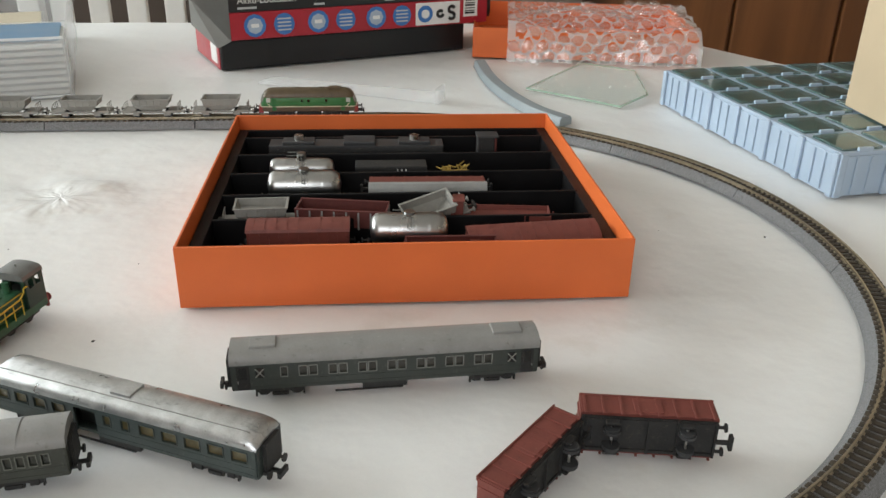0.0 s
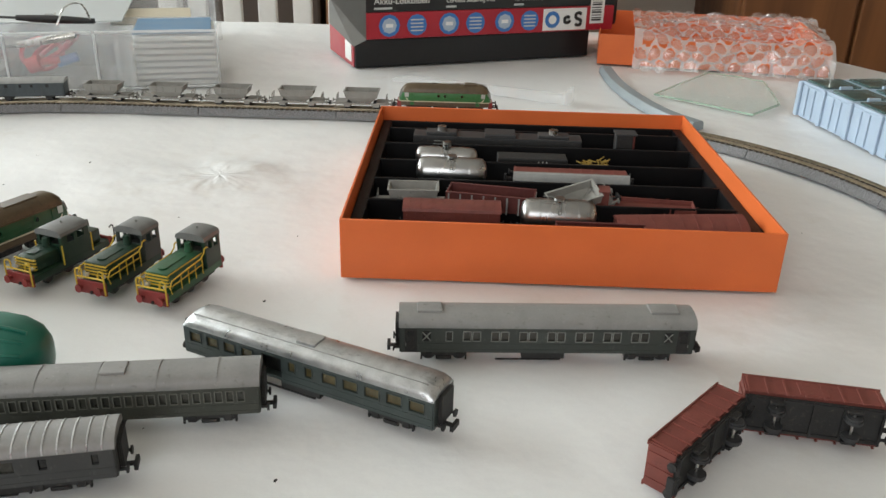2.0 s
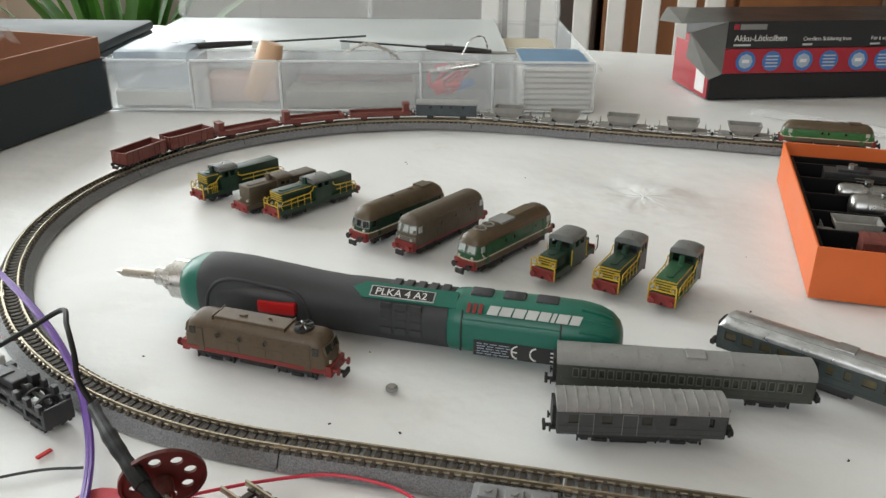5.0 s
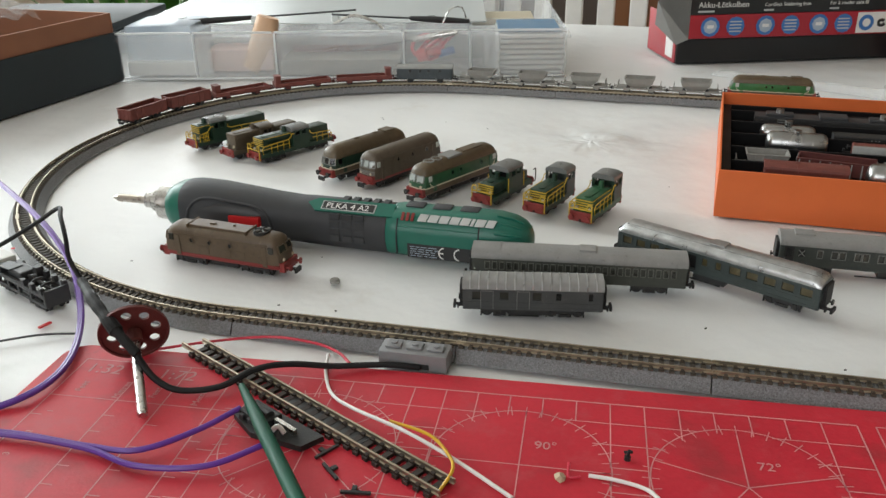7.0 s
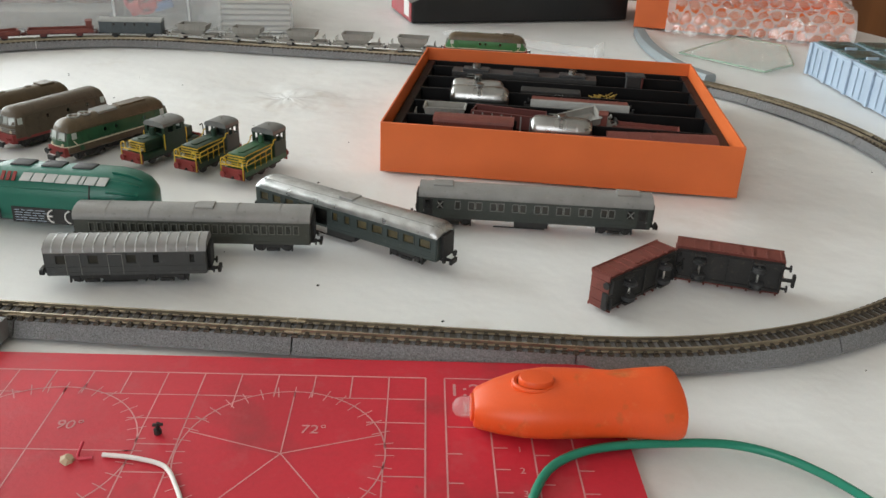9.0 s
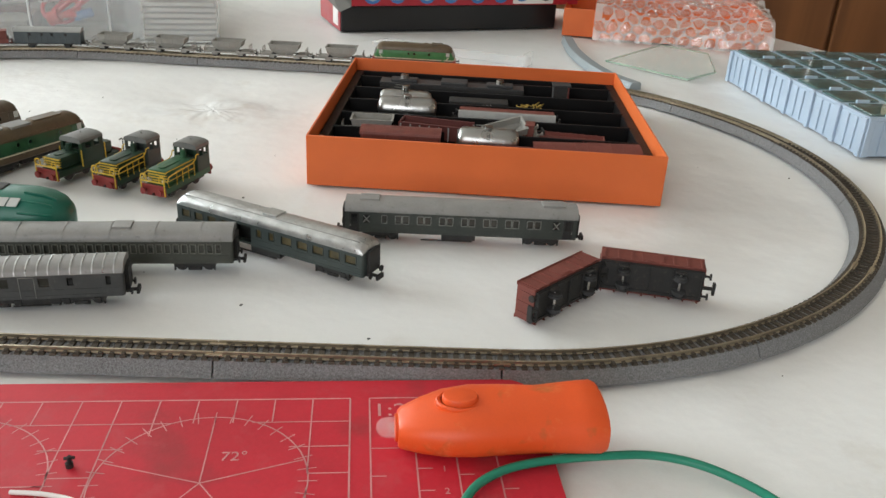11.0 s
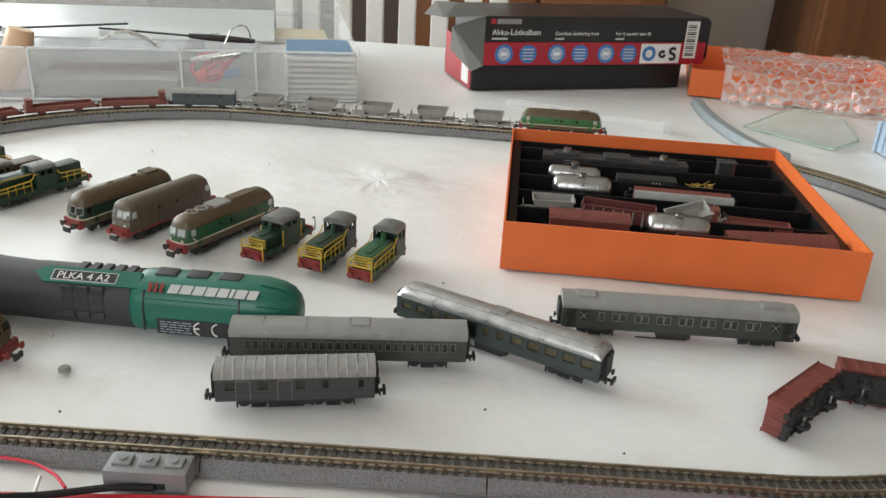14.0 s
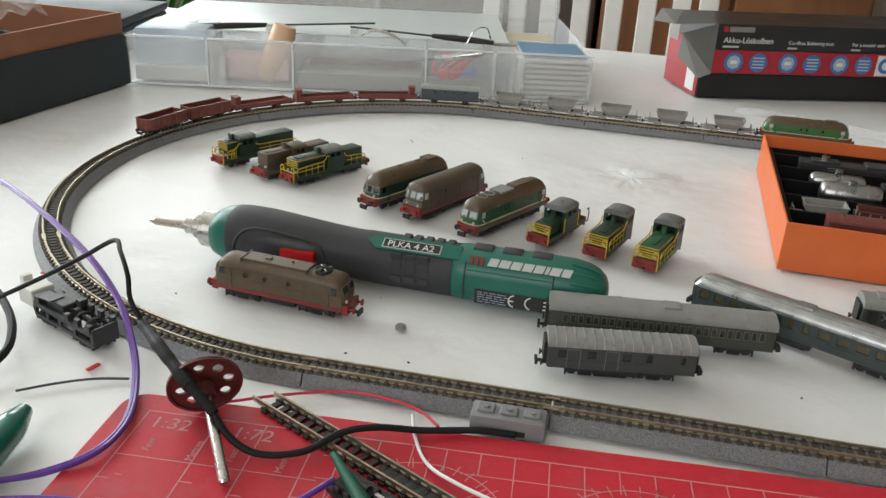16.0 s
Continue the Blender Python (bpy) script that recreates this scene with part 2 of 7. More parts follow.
M_CONN = mat("grey_connector_plastic", (0.21, 0.215, 0.22), 0.5, var=0.1, scale=80)
M_CHASSIS = mat("dark_grey_chassis", (0.035, 0.036, 0.038), 0.5, var=0.25, scale=90)
M_LOOSE = mat("pale_blue_grey_plastic", (0.27, 0.31, 0.33), 0.5, var=0.1)
M_WALL = mat("warm_grey_plaster", (0.50, 0.45, 0.39), 0.9, var=0.04, scale=3, bump=0.1, bscale=120)
M_CEIL = mat("white_ceiling_paint", (0.78, 0.77, 0.74), 0.9, var=0.03, scale=2)
M_FLOOR = wood("parquet_floor", (0.30, 0.19, 0.10), (0.17, 0.10, 0.05), 6)
M_CABINET = wood("brown_wood_cabinet", (0.21, 0.085, 0.030), (0.10, 0.038, 0.014), 7)
M_CHAIR = mat("white_chair_paint", (0.74, 0.73, 0.70), 0.45, var=0.04)
M_DARKROOM = mat("dark_furniture", (0.05, 0.036, 0.028), 0.6, var=0.2, scale=4)
M_LEAF = mat("strap_leaf", (0.055, 0.15, 0.025), 0.45, var=0.35, scale=20, rand=0.3)
M_POT = mat("terracotta_pot", (0.36, 0.15, 0.08), 0.8, var=0.1)
M_TAN = mat("tan_wood_handle", (0.62, 0.40, 0.25), 0.5, var=0.1, scale=30)
M_TIP = mat("tarnished_bronze_tip", (0.46, 0.42, 0.37), 0.28, metal=0.95, var=0.3, scale=120)
M_PINK = mat("pale_pink_foam", (0.60, 0.42, 0.38), 0.7, var=0.1, scale=30)
M_TRAINVAN = mat("blue_grey_goods_van", (0.052, 0.066, 0.073), 0.55, var=0.16, scale=140, bump=0.1)
M_PALEROOF = mat("pale_grey_roof", (0.29, 0.30, 0.29), 0.5, var=0.12, scale=140, bump=0.1)
M_DARKPANE = mat("black_window_pane", (0.008, 0.008, 0.008), 0.2, var=0.3, coat=0.3)
def pucker(m, cx, cy, reach, height):
    """A drawn-together spot: folds that run out from one place, with a few brown stains."""
    n, link = m.node_tree.nodes, m.node_tree.links.new
    b = n["Principled BSDF"]

    def calc(op, a, c=None):
        k = n.new("ShaderNodeMath")
        k.operation = op
        for q, v in enumerate((a, c)):
            if v is None:
                continue
            if isinstance(v, (int, float)):
                k.inputs[q].default_value = v
            else:
                link(v, k.inputs[q])
        return k.outputs[0]

    tc, sep = n.new("ShaderNodeTexCoord"), n.new("ShaderNodeSeparateXYZ")
    link(tc.outputs["Object"], sep.inputs[0])
    dx, dy = calc("SUBTRACT", sep.outputs[0], cx), calc("SUBTRACT", sep.outputs[1], cy)
    r = calc("SQRT", calc("ADD", calc("MULTIPLY", dx, dx), calc("MULTIPLY", dy, dy)))
    ang = calc("ARCTAN2", dy, dx)
    fall = calc("POWER", calc("MAXIMUM", calc("SUBTRACT", 1.0, calc("DIVIDE", r, reach)), 0.0), 2.0)
    vec = n.new("ShaderNodeCombineXYZ")
    link(calc("MULTIPLY", calc("COSINE", ang), 1.1), vec.inputs[0])
    link(calc("MULTIPLY", calc("SINE", ang), 1.1), vec.inputs[1])
    link(calc("MULTIPLY", r, 26.0), vec.inputs[2])
    nz, bn = n.new("ShaderNodeTexNoise"), n.new("ShaderNodeBump")
    nz.inputs["Scale"].default_value, nz.inputs["Detail"].default_value = 1.5, 2
    link(vec.outputs[0], nz.inputs["Vector"])
    link(calc("MULTIPLY", nz.outputs["Fac"], fall), bn.inputs["Height"])
    bn.inputs["Strength"].default_value, bn.inputs["Distance"].default_value = 1.0, height
    normal, base = b.inputs["Normal"], b.inputs["Base Color"]
    if normal.links:
        link(normal.links[0].from_socket, bn.inputs["Normal"])
    link(bn.outputs["Normal"], normal)
    st = n.new("ShaderNodeTexNoise")
    st.inputs["Scale"].default_value, st.inputs["Detail"].default_value = 46, 6
    link(tc.outputs["Object"], st.inputs["Vector"])
    mr = n.new("ShaderNodeMapRange")
    mr.inputs["From Min"].default_value, mr.inputs["From Max"].default_value, mr.inputs["To Max"].default_value = 0.52, 0.72, 0.5
    link(st.outputs["Fac"], mr.inputs["Value"])
    mx = n.new("ShaderNodeMix")
    mx.data_type = "RGBA"
    mx.inputs[7].default_value = (0.46, 0.40, 0.33, 1)
    link(calc("MULTIPLY", mr.outputs[0], fall), mx.inputs[0])
    link(base.links[0].from_socket, mx.inputs[6])
    link(mx.outputs[2], base)


ripple(M_CLOTH, 16, 0.0030, 4.0)
ripple(M_BUBBLE, 150, 0.0022)
ripple(M_DOME, 160, 0.0015)
ripple(M_ORANGE, 12, 0.0010)
scuff(M_CLOTH, (0.62, 0.60, 0.55), 13, 0.60, 0.35)
pucker(M_CLOTH, -0.118, 0.168, 0.15, 0.0045)
scuff(M_MAT, (0.46, 0.07, 0.08), 38, 0.54, 0.35)
scuff(M_MAT, (0.17, 0.02, 0.024), 90, 0.66, 0.7, (1, 0.5, 1))
scuff(M_TORCH, (0.80, 0.24, 0.09), 70, 0.58, 0.4)
for worn in (M_COACH, M_COACHB, M_COACHC, M_VAN):
    scuff(worn, (0.13, 0.135, 0.12), 420, 0.58, 0.35, (1, 1, 0.6))
for worn in (M_ROOFGREY, M_HOPPER):
    scuff(worn, (0.36, 0.36, 0.34), 300, 0.62, 0.5)
    scuff(worn, (0.09, 0.085, 0.075), 260, 0.60, 0.5)
for worn in (M_BROWN, M_BROWNROOF, M_RAILCAR):
    scuff(worn, (0.055, 0.040, 0.026), 260, 0.54, 0.5)
    scuff(worn, (0.22, 0.18, 0.12), 420, 0.62, 0.4)
for worn in (M_GREEN, M_DKGREEN):
    scuff(worn, (0.012, 0.035, 0.02), 300, 0.56, 0.6)
for worn in (M_REDWAGON, M_REDDARK):
    scuff(worn, (0.24, 0.10, 0.07), 420, 0.61, 0.35)
    scuff(worn, (0.075, 0.02, 0.016), 300, 0.58, 0.5)
scuff(M_ROOFSILVER, (0.20, 0.21, 0.21), 240, 0.57, 0.6, (0.3, 1, 1))
scuff(M_LID, (0.30, 0.42, 0.40), 60, 0.58, 0.45, (1, 0.35, 1))
scuff(M_UNDER, (0.10, 0.085, 0.065), 500, 0.58, 0.5)
scuff(M_RUBBER, (0.075, 0.075, 0.075), 130, 0.62, 0.3)


# ---- mesh tools ----
def B():
    return bmesh.new()


def box(bm, x0, x1, y0, y1, z0, z1, bev=0.0, m=None):
    mm = Matrix.Translation(((x0 + x1) / 2, (y0 + y1) / 2, (z0 + z1) / 2)) @ Matrix.Diagonal((abs(x1 - x0), abs(y1 - y0), abs(z1 - z0), 1))
    vs = bmesh.ops.create_cube(bm, size=1, matrix=(m @ mm) if m else mm)["verts"]
    if bev:
        es = list({e for v in vs for e in v.link_edges})
        bmesh.ops.bevel(bm, geom=es, offset=bev, segments=2, affect="EDGES", profile=0.6)
    return bm


def cyl(bm, p0, p1, r0, r1=None, n=12, caps=True):
    p0, p1 = Vector(p0), Vector(p1)
    d = p1 - p0
    m = Matrix.Translation((p0 + p1) / 2) @ d.to_track_quat("Z", "Y").to_matrix().to_4x4()
    bmesh.ops.create_cone(bm, cap_ends=caps, segments=n, radius1=r0, radius2=r0 if r1 is None else r1, depth=d.length, matrix=m)
    return bm


def loft(bm, rings, caps=True):
    """Skin closed rings of equally many points."""
    vs = [[bm.verts.new(p) for p in r] for r in rings]
    k = len(vs[0])
    for a, b in zip(vs, vs[1:]):
        for i in range(k):
            bm.faces.new((a[i], a[(i + 1) % k], b[(i + 1) % k], b[i]))
    if caps:
        bm.faces.new(vs[0][::-1])
        bm.faces.new(vs[-1])
    bmesh.ops.recalc_face_normals(bm, faces=bm.faces)
    return bm


def prism(bm, prof, x0, x1):
    """Extrude a (y, z) outline along x."""
    return loft(bm, [[Vector((x, y, z)) for y, z in prof] for x in (x0, x1)])


def smooth_path(pts, n=8):
    P = [Vector(p) for p in pts]
    P = [P[0] * 2 - P[1]] + P + [P[-1] * 2 - P[-2]]
    out = []
    for i in range(1, len(P) - 2):
        for k in range(n):
            t = k / n
            a, b, c, d = P[i - 1], P[i], P[i + 1], P[i + 2]
            out.append(0.5 * (2 * b + (c - a) * t + (2 * a - 5 * b + 4 * c - d) * t * t + (3 * b - a - 3 * c + d) * t ** 3))
    return out + [P[-2]]


def tube(bm, pts, r, n=8, sm=8, taper=None):
    P = smooth_path(pts, sm) if sm else [Vector(p) for p in pts]
    rings, up = [], Vector((0.13, 0.21, 0.97)).normalized()
    for i, p in enumerate(P):
        d = (P[min(i + 1, len(P) - 1)] - P[max(i - 1, 0)]).normalized()
        a = d.cross(up)
        a = a.normalized() if a.length > 1e-4 else Vector((1, 0, 0))
        b = d.cross(a)
        rr = r if taper is None else taper(i / (len(P) - 1)) * r
        rings.append([p + (a * math.cos(2 * math.pi * k / n) + b * math.sin(2 * math.pi * k / n)) * rr for k in range(n)])
    return loft(bm, rings)


def part(name, bm, material, parent=None, label="", smooth=False):
    me = bpy.data.meshes.new(name)
    if smooth:
        for f in bm.faces:
            f.smooth = True
    bm.to_mesh(me)
    bm.free()
    me.materials.append(material)
    if smooth:
        me.set_sharp_from_angle(angle=radians(38))
    ob = new(name, me)
    if parent is not None:
        ob.parent = parent
    if label:
        ob["label"] = label
    return ob


def share(name, ob, parent, m):
    o = new(name, ob.data)
    o.parent, o.matrix_basis = parent, m
    return o


def thing(name, label, category, m=None, group=""):
    ob = new(name)
    ob.empty_display_size = 0.01
    if m is not None:
        ob.matrix_basis = m
    return tagged(ob, label, category, group)


def single(name, bm, material, label, category, m=None, group="", smooth=False, kind=""):
    ob = part(name, bm, material, None, smooth=smooth)
    if m is not None:
        ob.matrix_basis = m
    return tagged(ob, label, category, group, kind)


def lettering(text, size, material, parent, m, name="lettering", depth=0.0002, align="LEFT"):
    cu = bpy.data.curves.new(name, "FONT")
    cu.body, cu.size, cu.extrude, cu.align_x = text, size, depth, align
    tmp = bpy.data.objects.new(name, cu)
    scene.collection.objects.link(tmp)
    me = bpy.data.meshes.new_from_object(tmp.evaluated_get(bpy.context.evaluated_depsgraph_get()))
    bpy.data.objects.remove(tmp)
    me.materials.clear()
    me.materials.append(material)
    ob = new(name, me)
    ob.parent, ob.matrix_basis = parent, m
    return ob


# ---- the room ----
def room():
    X0, X1, Y0, Y1, Z0, Z1 = -3.0, 2.3, -2.6, 2.6, -0.75, 1.85
    tagged(part("floor", box(B(), X0 - .2, X1 + .2, Y0 - .2, Y1 + .2, Z0 - .1, Z0), M_FLOOR), "brown oiled parquet floor under the table", "floor", kind="structure")
    tagged(part("ceiling", box(B(), X0 - .2, X1 + .2, Y0 - .2, Y1 + .2, Z1, Z1 + .1), M_CEIL), "plain white painted ceiling", "ceiling", kind="structure")
    bm = B()
    box(bm, X0, -2.8, Y1, Y1 + .2, Z0, Z1)
    box(bm, -1.7, X1, Y1, Y1 + .2, Z0, Z1)
    box(bm, -2.8, -1.7, Y1, Y1 + .2, 1.6, Z1)
    tagged(part("wall_north", bm, M_WALL), "warm grey plastered wall behind the cabinets", "wall", kind="structure")
    tagged(part("wall_east", box(B(), X1, X1 + .2, Y0 - .2, Y1 + .2, Z0, Z1), M_WALL), "warm grey plastered wall", "wall", kind="structure")
    # window wall to the west; the south opening is added for the fill lamp
    bm = B()
    box(bm, X0 - .2, X0, Y0 - .2, -0.35, Z0, Z1)
    box(bm, X0 - .2, X0, 1.95, Y1 + .2, Z0, Z1)
    box(bm, X0 - .2, X0, -0.35, 1.95, Z0, -0.05)
    box(bm, X0 - .2, X0, -0.35, 1.95, 1.75, Z1)
    tagged(part("wall_west", bm, M_WALL), "warm grey plastered wall with a wide window", "wall", kind="structure")
    bm = B()
    box(bm, X0, -1.55, Y0 - .2, Y0, Z0, Z1)
    box(bm, 0.15, X1, Y0 - .2, Y0, Z0, Z1)
    box(bm, -1.55, 0.15, Y0 - .2, Y0, 1.8, Z1)
    box(bm, -1.55, 0.15, Y0 - .2, Y0, Z0, 0.2)
    tagged(part("wall_south", bm, M_WALL), "unseen warm grey plastered wall with an opening added for fill light", "wall", kind="structure")
    win = new("window_1")
    tagged(win, "white framed window letting in daylight", "window", kind="structure")
    for a, b in ((-0.35, -0.29), (0.77, 0.83), (1.89, 1.95)):
        part("window_frame", box(B(), X0 - .13, X0 - .07, a, b, -0.05, 1.75, 0.004), M_CHAIR, win)
    for a, b in ((-0.05, 0.01), (1.69, 1.75)):
        part("window_frame", box(B(), X0 - .12, X0 - .08, -0.29, 1.89, a, b, 0.004), M_CHAIR, win)


room()


def plank_cabinet(name, x0, x1, y0, z1, label, edges):
    ob = thing(name, label, "cabinet", pose(x0, y0, -0.75))
    w, h = x1 - x0, z1 + 0.75
    part("carcass", box(B(), 0, w, 0.02, 0.5, 0, h, 0.004), M_CABINET, ob)
    n = edges
    for i in range(n):
        part("door", box(B(), i * w / n + .006, (i + 1) * w / n - .006, -0.004, 0.02, 0.06, h - .03, 0.006), M_CABINET, ob)
        part("handle", cyl(B(), ((i + .86) * w / n, -.03, h * .5 - .06), ((i + .86) * w / n, -.03, h * .5 + .06), .006), M_STEEL, ob)
    return ob


plank_cabinet("wardrobe", 0.86, 2.2, 2.05, 1.6, "tall brown stained wooden wardrobe against the wall", 4)
plank_cabinet("sideboard", -0.34, 0.42, 2.05, 1.2, "dark reddish brown wooden cabinet", 2)


def slat_chair(m):
    ob = thing("slatted_chair", "white painted wooden chair with a slatted back", "chair", m)
    for x in (-0.21, 0.21):
        part("leg", box(B(), x - .018, x + .018, -.018, .018, 0, 1.0, .004), M_CHAIR, ob)
        part("leg", box(B(), x - .018, x + .018, -.44, -.40, 0, .43, .004), M_CHAIR, ob)
    part("seat", box(B(), -.23, .23, -.45, .02, .43, .455, .006), M_CHAIR, ob)
    part("top_rail", box(B(), -.192, .192, -.012, .012, .93, 1.0, .006), M_CHAIR, ob)
    part("lower_rail", box(B(), -.192, .192, -.012, .012, .50, .55, .006), M_CHAIR, ob)
    for i in range(6):
        x = -.16 + i * .064
        part("slat", box(B(), x - .017, x + .017, -.008, .008, .55, .93, .003), M_CHAIR, ob)
    return ob


slat_chair(pose(-0.26, 1.12, -0.75, 0, 0, 180))
tagged(part("dark_dresser", box(B(), -1.5, -0.36, 2.1, 2.55, -.75, .6, .01), M_DARKROOM), "dark wooden dresser in the shade behind the chair", "dresser")


def plant(m):
    ob = thing("potted_plant", "potted plant with long green strap leaves by the window", "plant", m)
    prof = [(0.09, 0), (0.12, .2), (.13, .2), (.13, .23), (.115, .23), (.11, .2)]
    part("pot", loft(B(), [[Vector((r * math.cos(a * math.pi / 10), r * math.sin(a * math.pi / 10), z)) for a in range(20)] for r, z in prof]), M_POT, ob, smooth=True)
    rng = random.Random(5)
    for i in range(70):
        a, L, lean = rng.uniform(0, 6.28), rng.uniform(.5, .95), rng.uniform(.15, .75)
        bm, prev = B(), None
        for k in range(9):
            t = k / 8
            rad = 0.03 + lean * L * t ** 1.6 * .75
            z = .2 + L * (t - .55 * lean * t * t)
            w = .022 * (1 - t ** 2.5) + .002
            c, s = math.cos(a), math.sin(a)
            cur = [bm.verts.new((rad * c - q * s, rad * s + q * c, z + abs(q) * .4)) for q in (-w, 0, w)]
            if prev:
                bm.faces.new((prev[0], prev[1], cur[1], cur[0]))
                bm.faces.new((prev[1], prev[2], cur[2], cur[1]))
            prev = cur
        bmesh.ops.solidify(bm, geom=bm.faces, thickness=.0012)
        part("leaf", bm, M_LEAF, ob, smooth=True)
    return ob


plant(pose(-1.52, 1.36, -0.75))


# ---- the table ----
TX0, TX1, TY0, TY1 = -1.25, 0.76, -0.80, 0.87


def edge_x(y):
    """The table's end, with its far corner cut off."""
    return TX1 if y < .36 else TX1 - (y - .36) * .57


def relief(x, y):
    """Height of the cloth: gentle waves, a few creases and one puckered spot."""
    p = Vector((x * 3.1, y * 3.1, 0.3))
    z = 0.0016 * (noise.noise(p) - 0.5) + 0.0009 * (noise.noise(p * 4.3) - 0.5)
    dx, dy = x + 0.118, y - 0.178
    d2 = dx * dx + dy * dy
    pk = math.exp(-d2 / 0.0016)
    z += pk * 0.0105 * noise.noise(Vector((x * 26, y * 26, 2.0))) + 0.0060 * math.exp(-((dx + .4 * dy) ** 2 / 0.00014 + dy * dy / 0.0009))
    wide = math.exp(-d2 / 0.022)
    z += wide * 0.0055 * noise.noise(Vector((x * 11, y * 11, 5.0)))
    e = (x - .11 + 0.5 * (y + .19)) / .005
    z += 0.0008 * math.exp(-e * e) * math.exp(-((y + .19) / .05) ** 2)
    return min(z, 0.0004) if pk + wide < 0.02 else z


def table():
    ob = thing("dining_table", "dining table under a white vinyl tablecloth", "table")
    part("tabletop", loft(B(), [[Vector((x, y, z)) for x, y in ((TX0 + .03, TY0 + .03), (TX1 - .03, TY0 + .03), (TX1 - .03, .35), (edge_x(TY1) - .03, TY1 - .03), (TX0 + .03, TY1 - .03))] for z in (-.034, -.006)]), M_CABINET, ob)
    for x in (TX0 + .12, TX1 - .42):
        for y in (TY0 + .12, TY1 - .12):
            part("leg", box(B(), x - .035, x + .035, y - .035, y + .035, -.75, -.034, .004), M_CABINET, ob)
    bm = B()
    nx, ny = 240, 230
    grid = [[bm.verts.new((TX0 + (edge_x(TY0 + (TY1 - TY0) * j / ny) - TX0) * i / nx, TY0 + (TY1 - TY0) * j / ny, 0)) for i in range(nx + 1)] for j in range(ny + 1)]
    for row in grid:
        for v in row:
            v.co.z = relief(v.co.x, v.co.y) - 0.0006
    for j in range(ny):
        for i in range(nx):
            bm.faces.new((grid[j][i], grid[j][i + 1], grid[j + 1][i + 1], grid[j + 1][i]))
    # hanging hem
    rim = grid[0][:] + [row[-1] for row in grid[1:]] + grid[-1][-2::-1] + [row[0] for row in grid[-2:0:-1]]
    low = []
    for k, v in enumerate(rim):
        s = 0.012 * math.sin(k * 0.21) + 0.006 * math.sin(k * .57)
        cx, cy = (TX0 + TX1) / 2, (TY0 + TY1) / 2
        d = Vector((1 if v.co.x >= edge_x(v.co.y) - 1e-4 else -1 if v.co.x <= TX0 + 1e-4 else 0, 1 if v.co.y >= TY1 - 1e-4 else -1 if v.co.y <= TY0 + 1e-4 else 0, 0))
        low.append(bm.verts.new((v.co.x + d.x * (.012 + s), v.co.y + d.y * (.012 + s), -.24)))
    for k in range(len(rim)):
        q = (k + 1) % len(rim)
        bm.faces.new((rim[k], low[k], low[q], rim[q]))
    bmesh.ops.recalc_face_normals(bm, faces=bm.faces)
    cloth = single("tablecloth", bm, M_CLOTH, "white vinyl tablecloth with faint creases and stains on the table", "tablecloth", smooth=True)
    return cloth


table()


# ---- the track loop ----
CL, RL, CR, RR = Vector((-0.282, 0.047)), 0.2965, Vector((0.115, 0.0615)), 0.2865
axis_v = CR - CL
PHI = math.atan2(axis_v.y, axis_v.x)
ALPHA = math.acos((RL - RR) / axis_v.length)
STRAIGHT = math.sqrt(axis_v.length_squared - (RL - RR) ** 2)
ARC_R, ARC_L = 2 * ALPHA * RR, (2 * math.pi - 2 * ALPHA) * RL
LOOP = ARC_R + ARC_L + 2 * STRAIGHT


def on_loop(s):
    """Place and heading on the loop, s metres counter-clockwise from the start of the near straight's far end."""
    s %= LOOP
    if s < ARC_R:
        a = PHI - ALPHA + s / RR
        return CR.x + RR * math.cos(a), CR.y + RR * math.sin(a), a + math.pi / 2
    s -= ARC_R
    n1 = PHI + ALPHA
    if s < STRAIGHT:
        p, q = CR + RR * Vector((math.cos(n1), math.sin(n1))), CL + RL * Vector((math.cos(n1), math.sin(n1)))
        v = p.lerp(q, s / STRAIGHT)
        return v.x, v.y, n1 + math.pi / 2
    s -= STRAIGHT
    if s < ARC_L:
        a = n1 + s / RL
        return CL.x + RL * math.cos(a), CL.y + RL * math.sin(a), a + math.pi / 2
    s -= ARC_L
    n2 = PHI - ALPHA
    p, q = CL + RL * Vector((math.cos(n2), math.sin(n2))), CR + RR * Vector((math.cos(n2), math.sin(n2)))
    v = p.lerp(q, s / STRAIGHT)
    return v.x, v.y, n2 + math.pi / 2


def along(s, z=0.0, side=0.0):
    x, y, h = on_loop(s)
    return Vector((x + side * math.sin(h), y - side * math.cos(h), z))


def sweep_loop(bm, prof, s0, s1, n):
    return loft(bm, [[along(s0 + (s1 - s0) * i / n, z, y) for y, z in prof] for i in range(n + 1)])


RAIL_Z = 0.0096


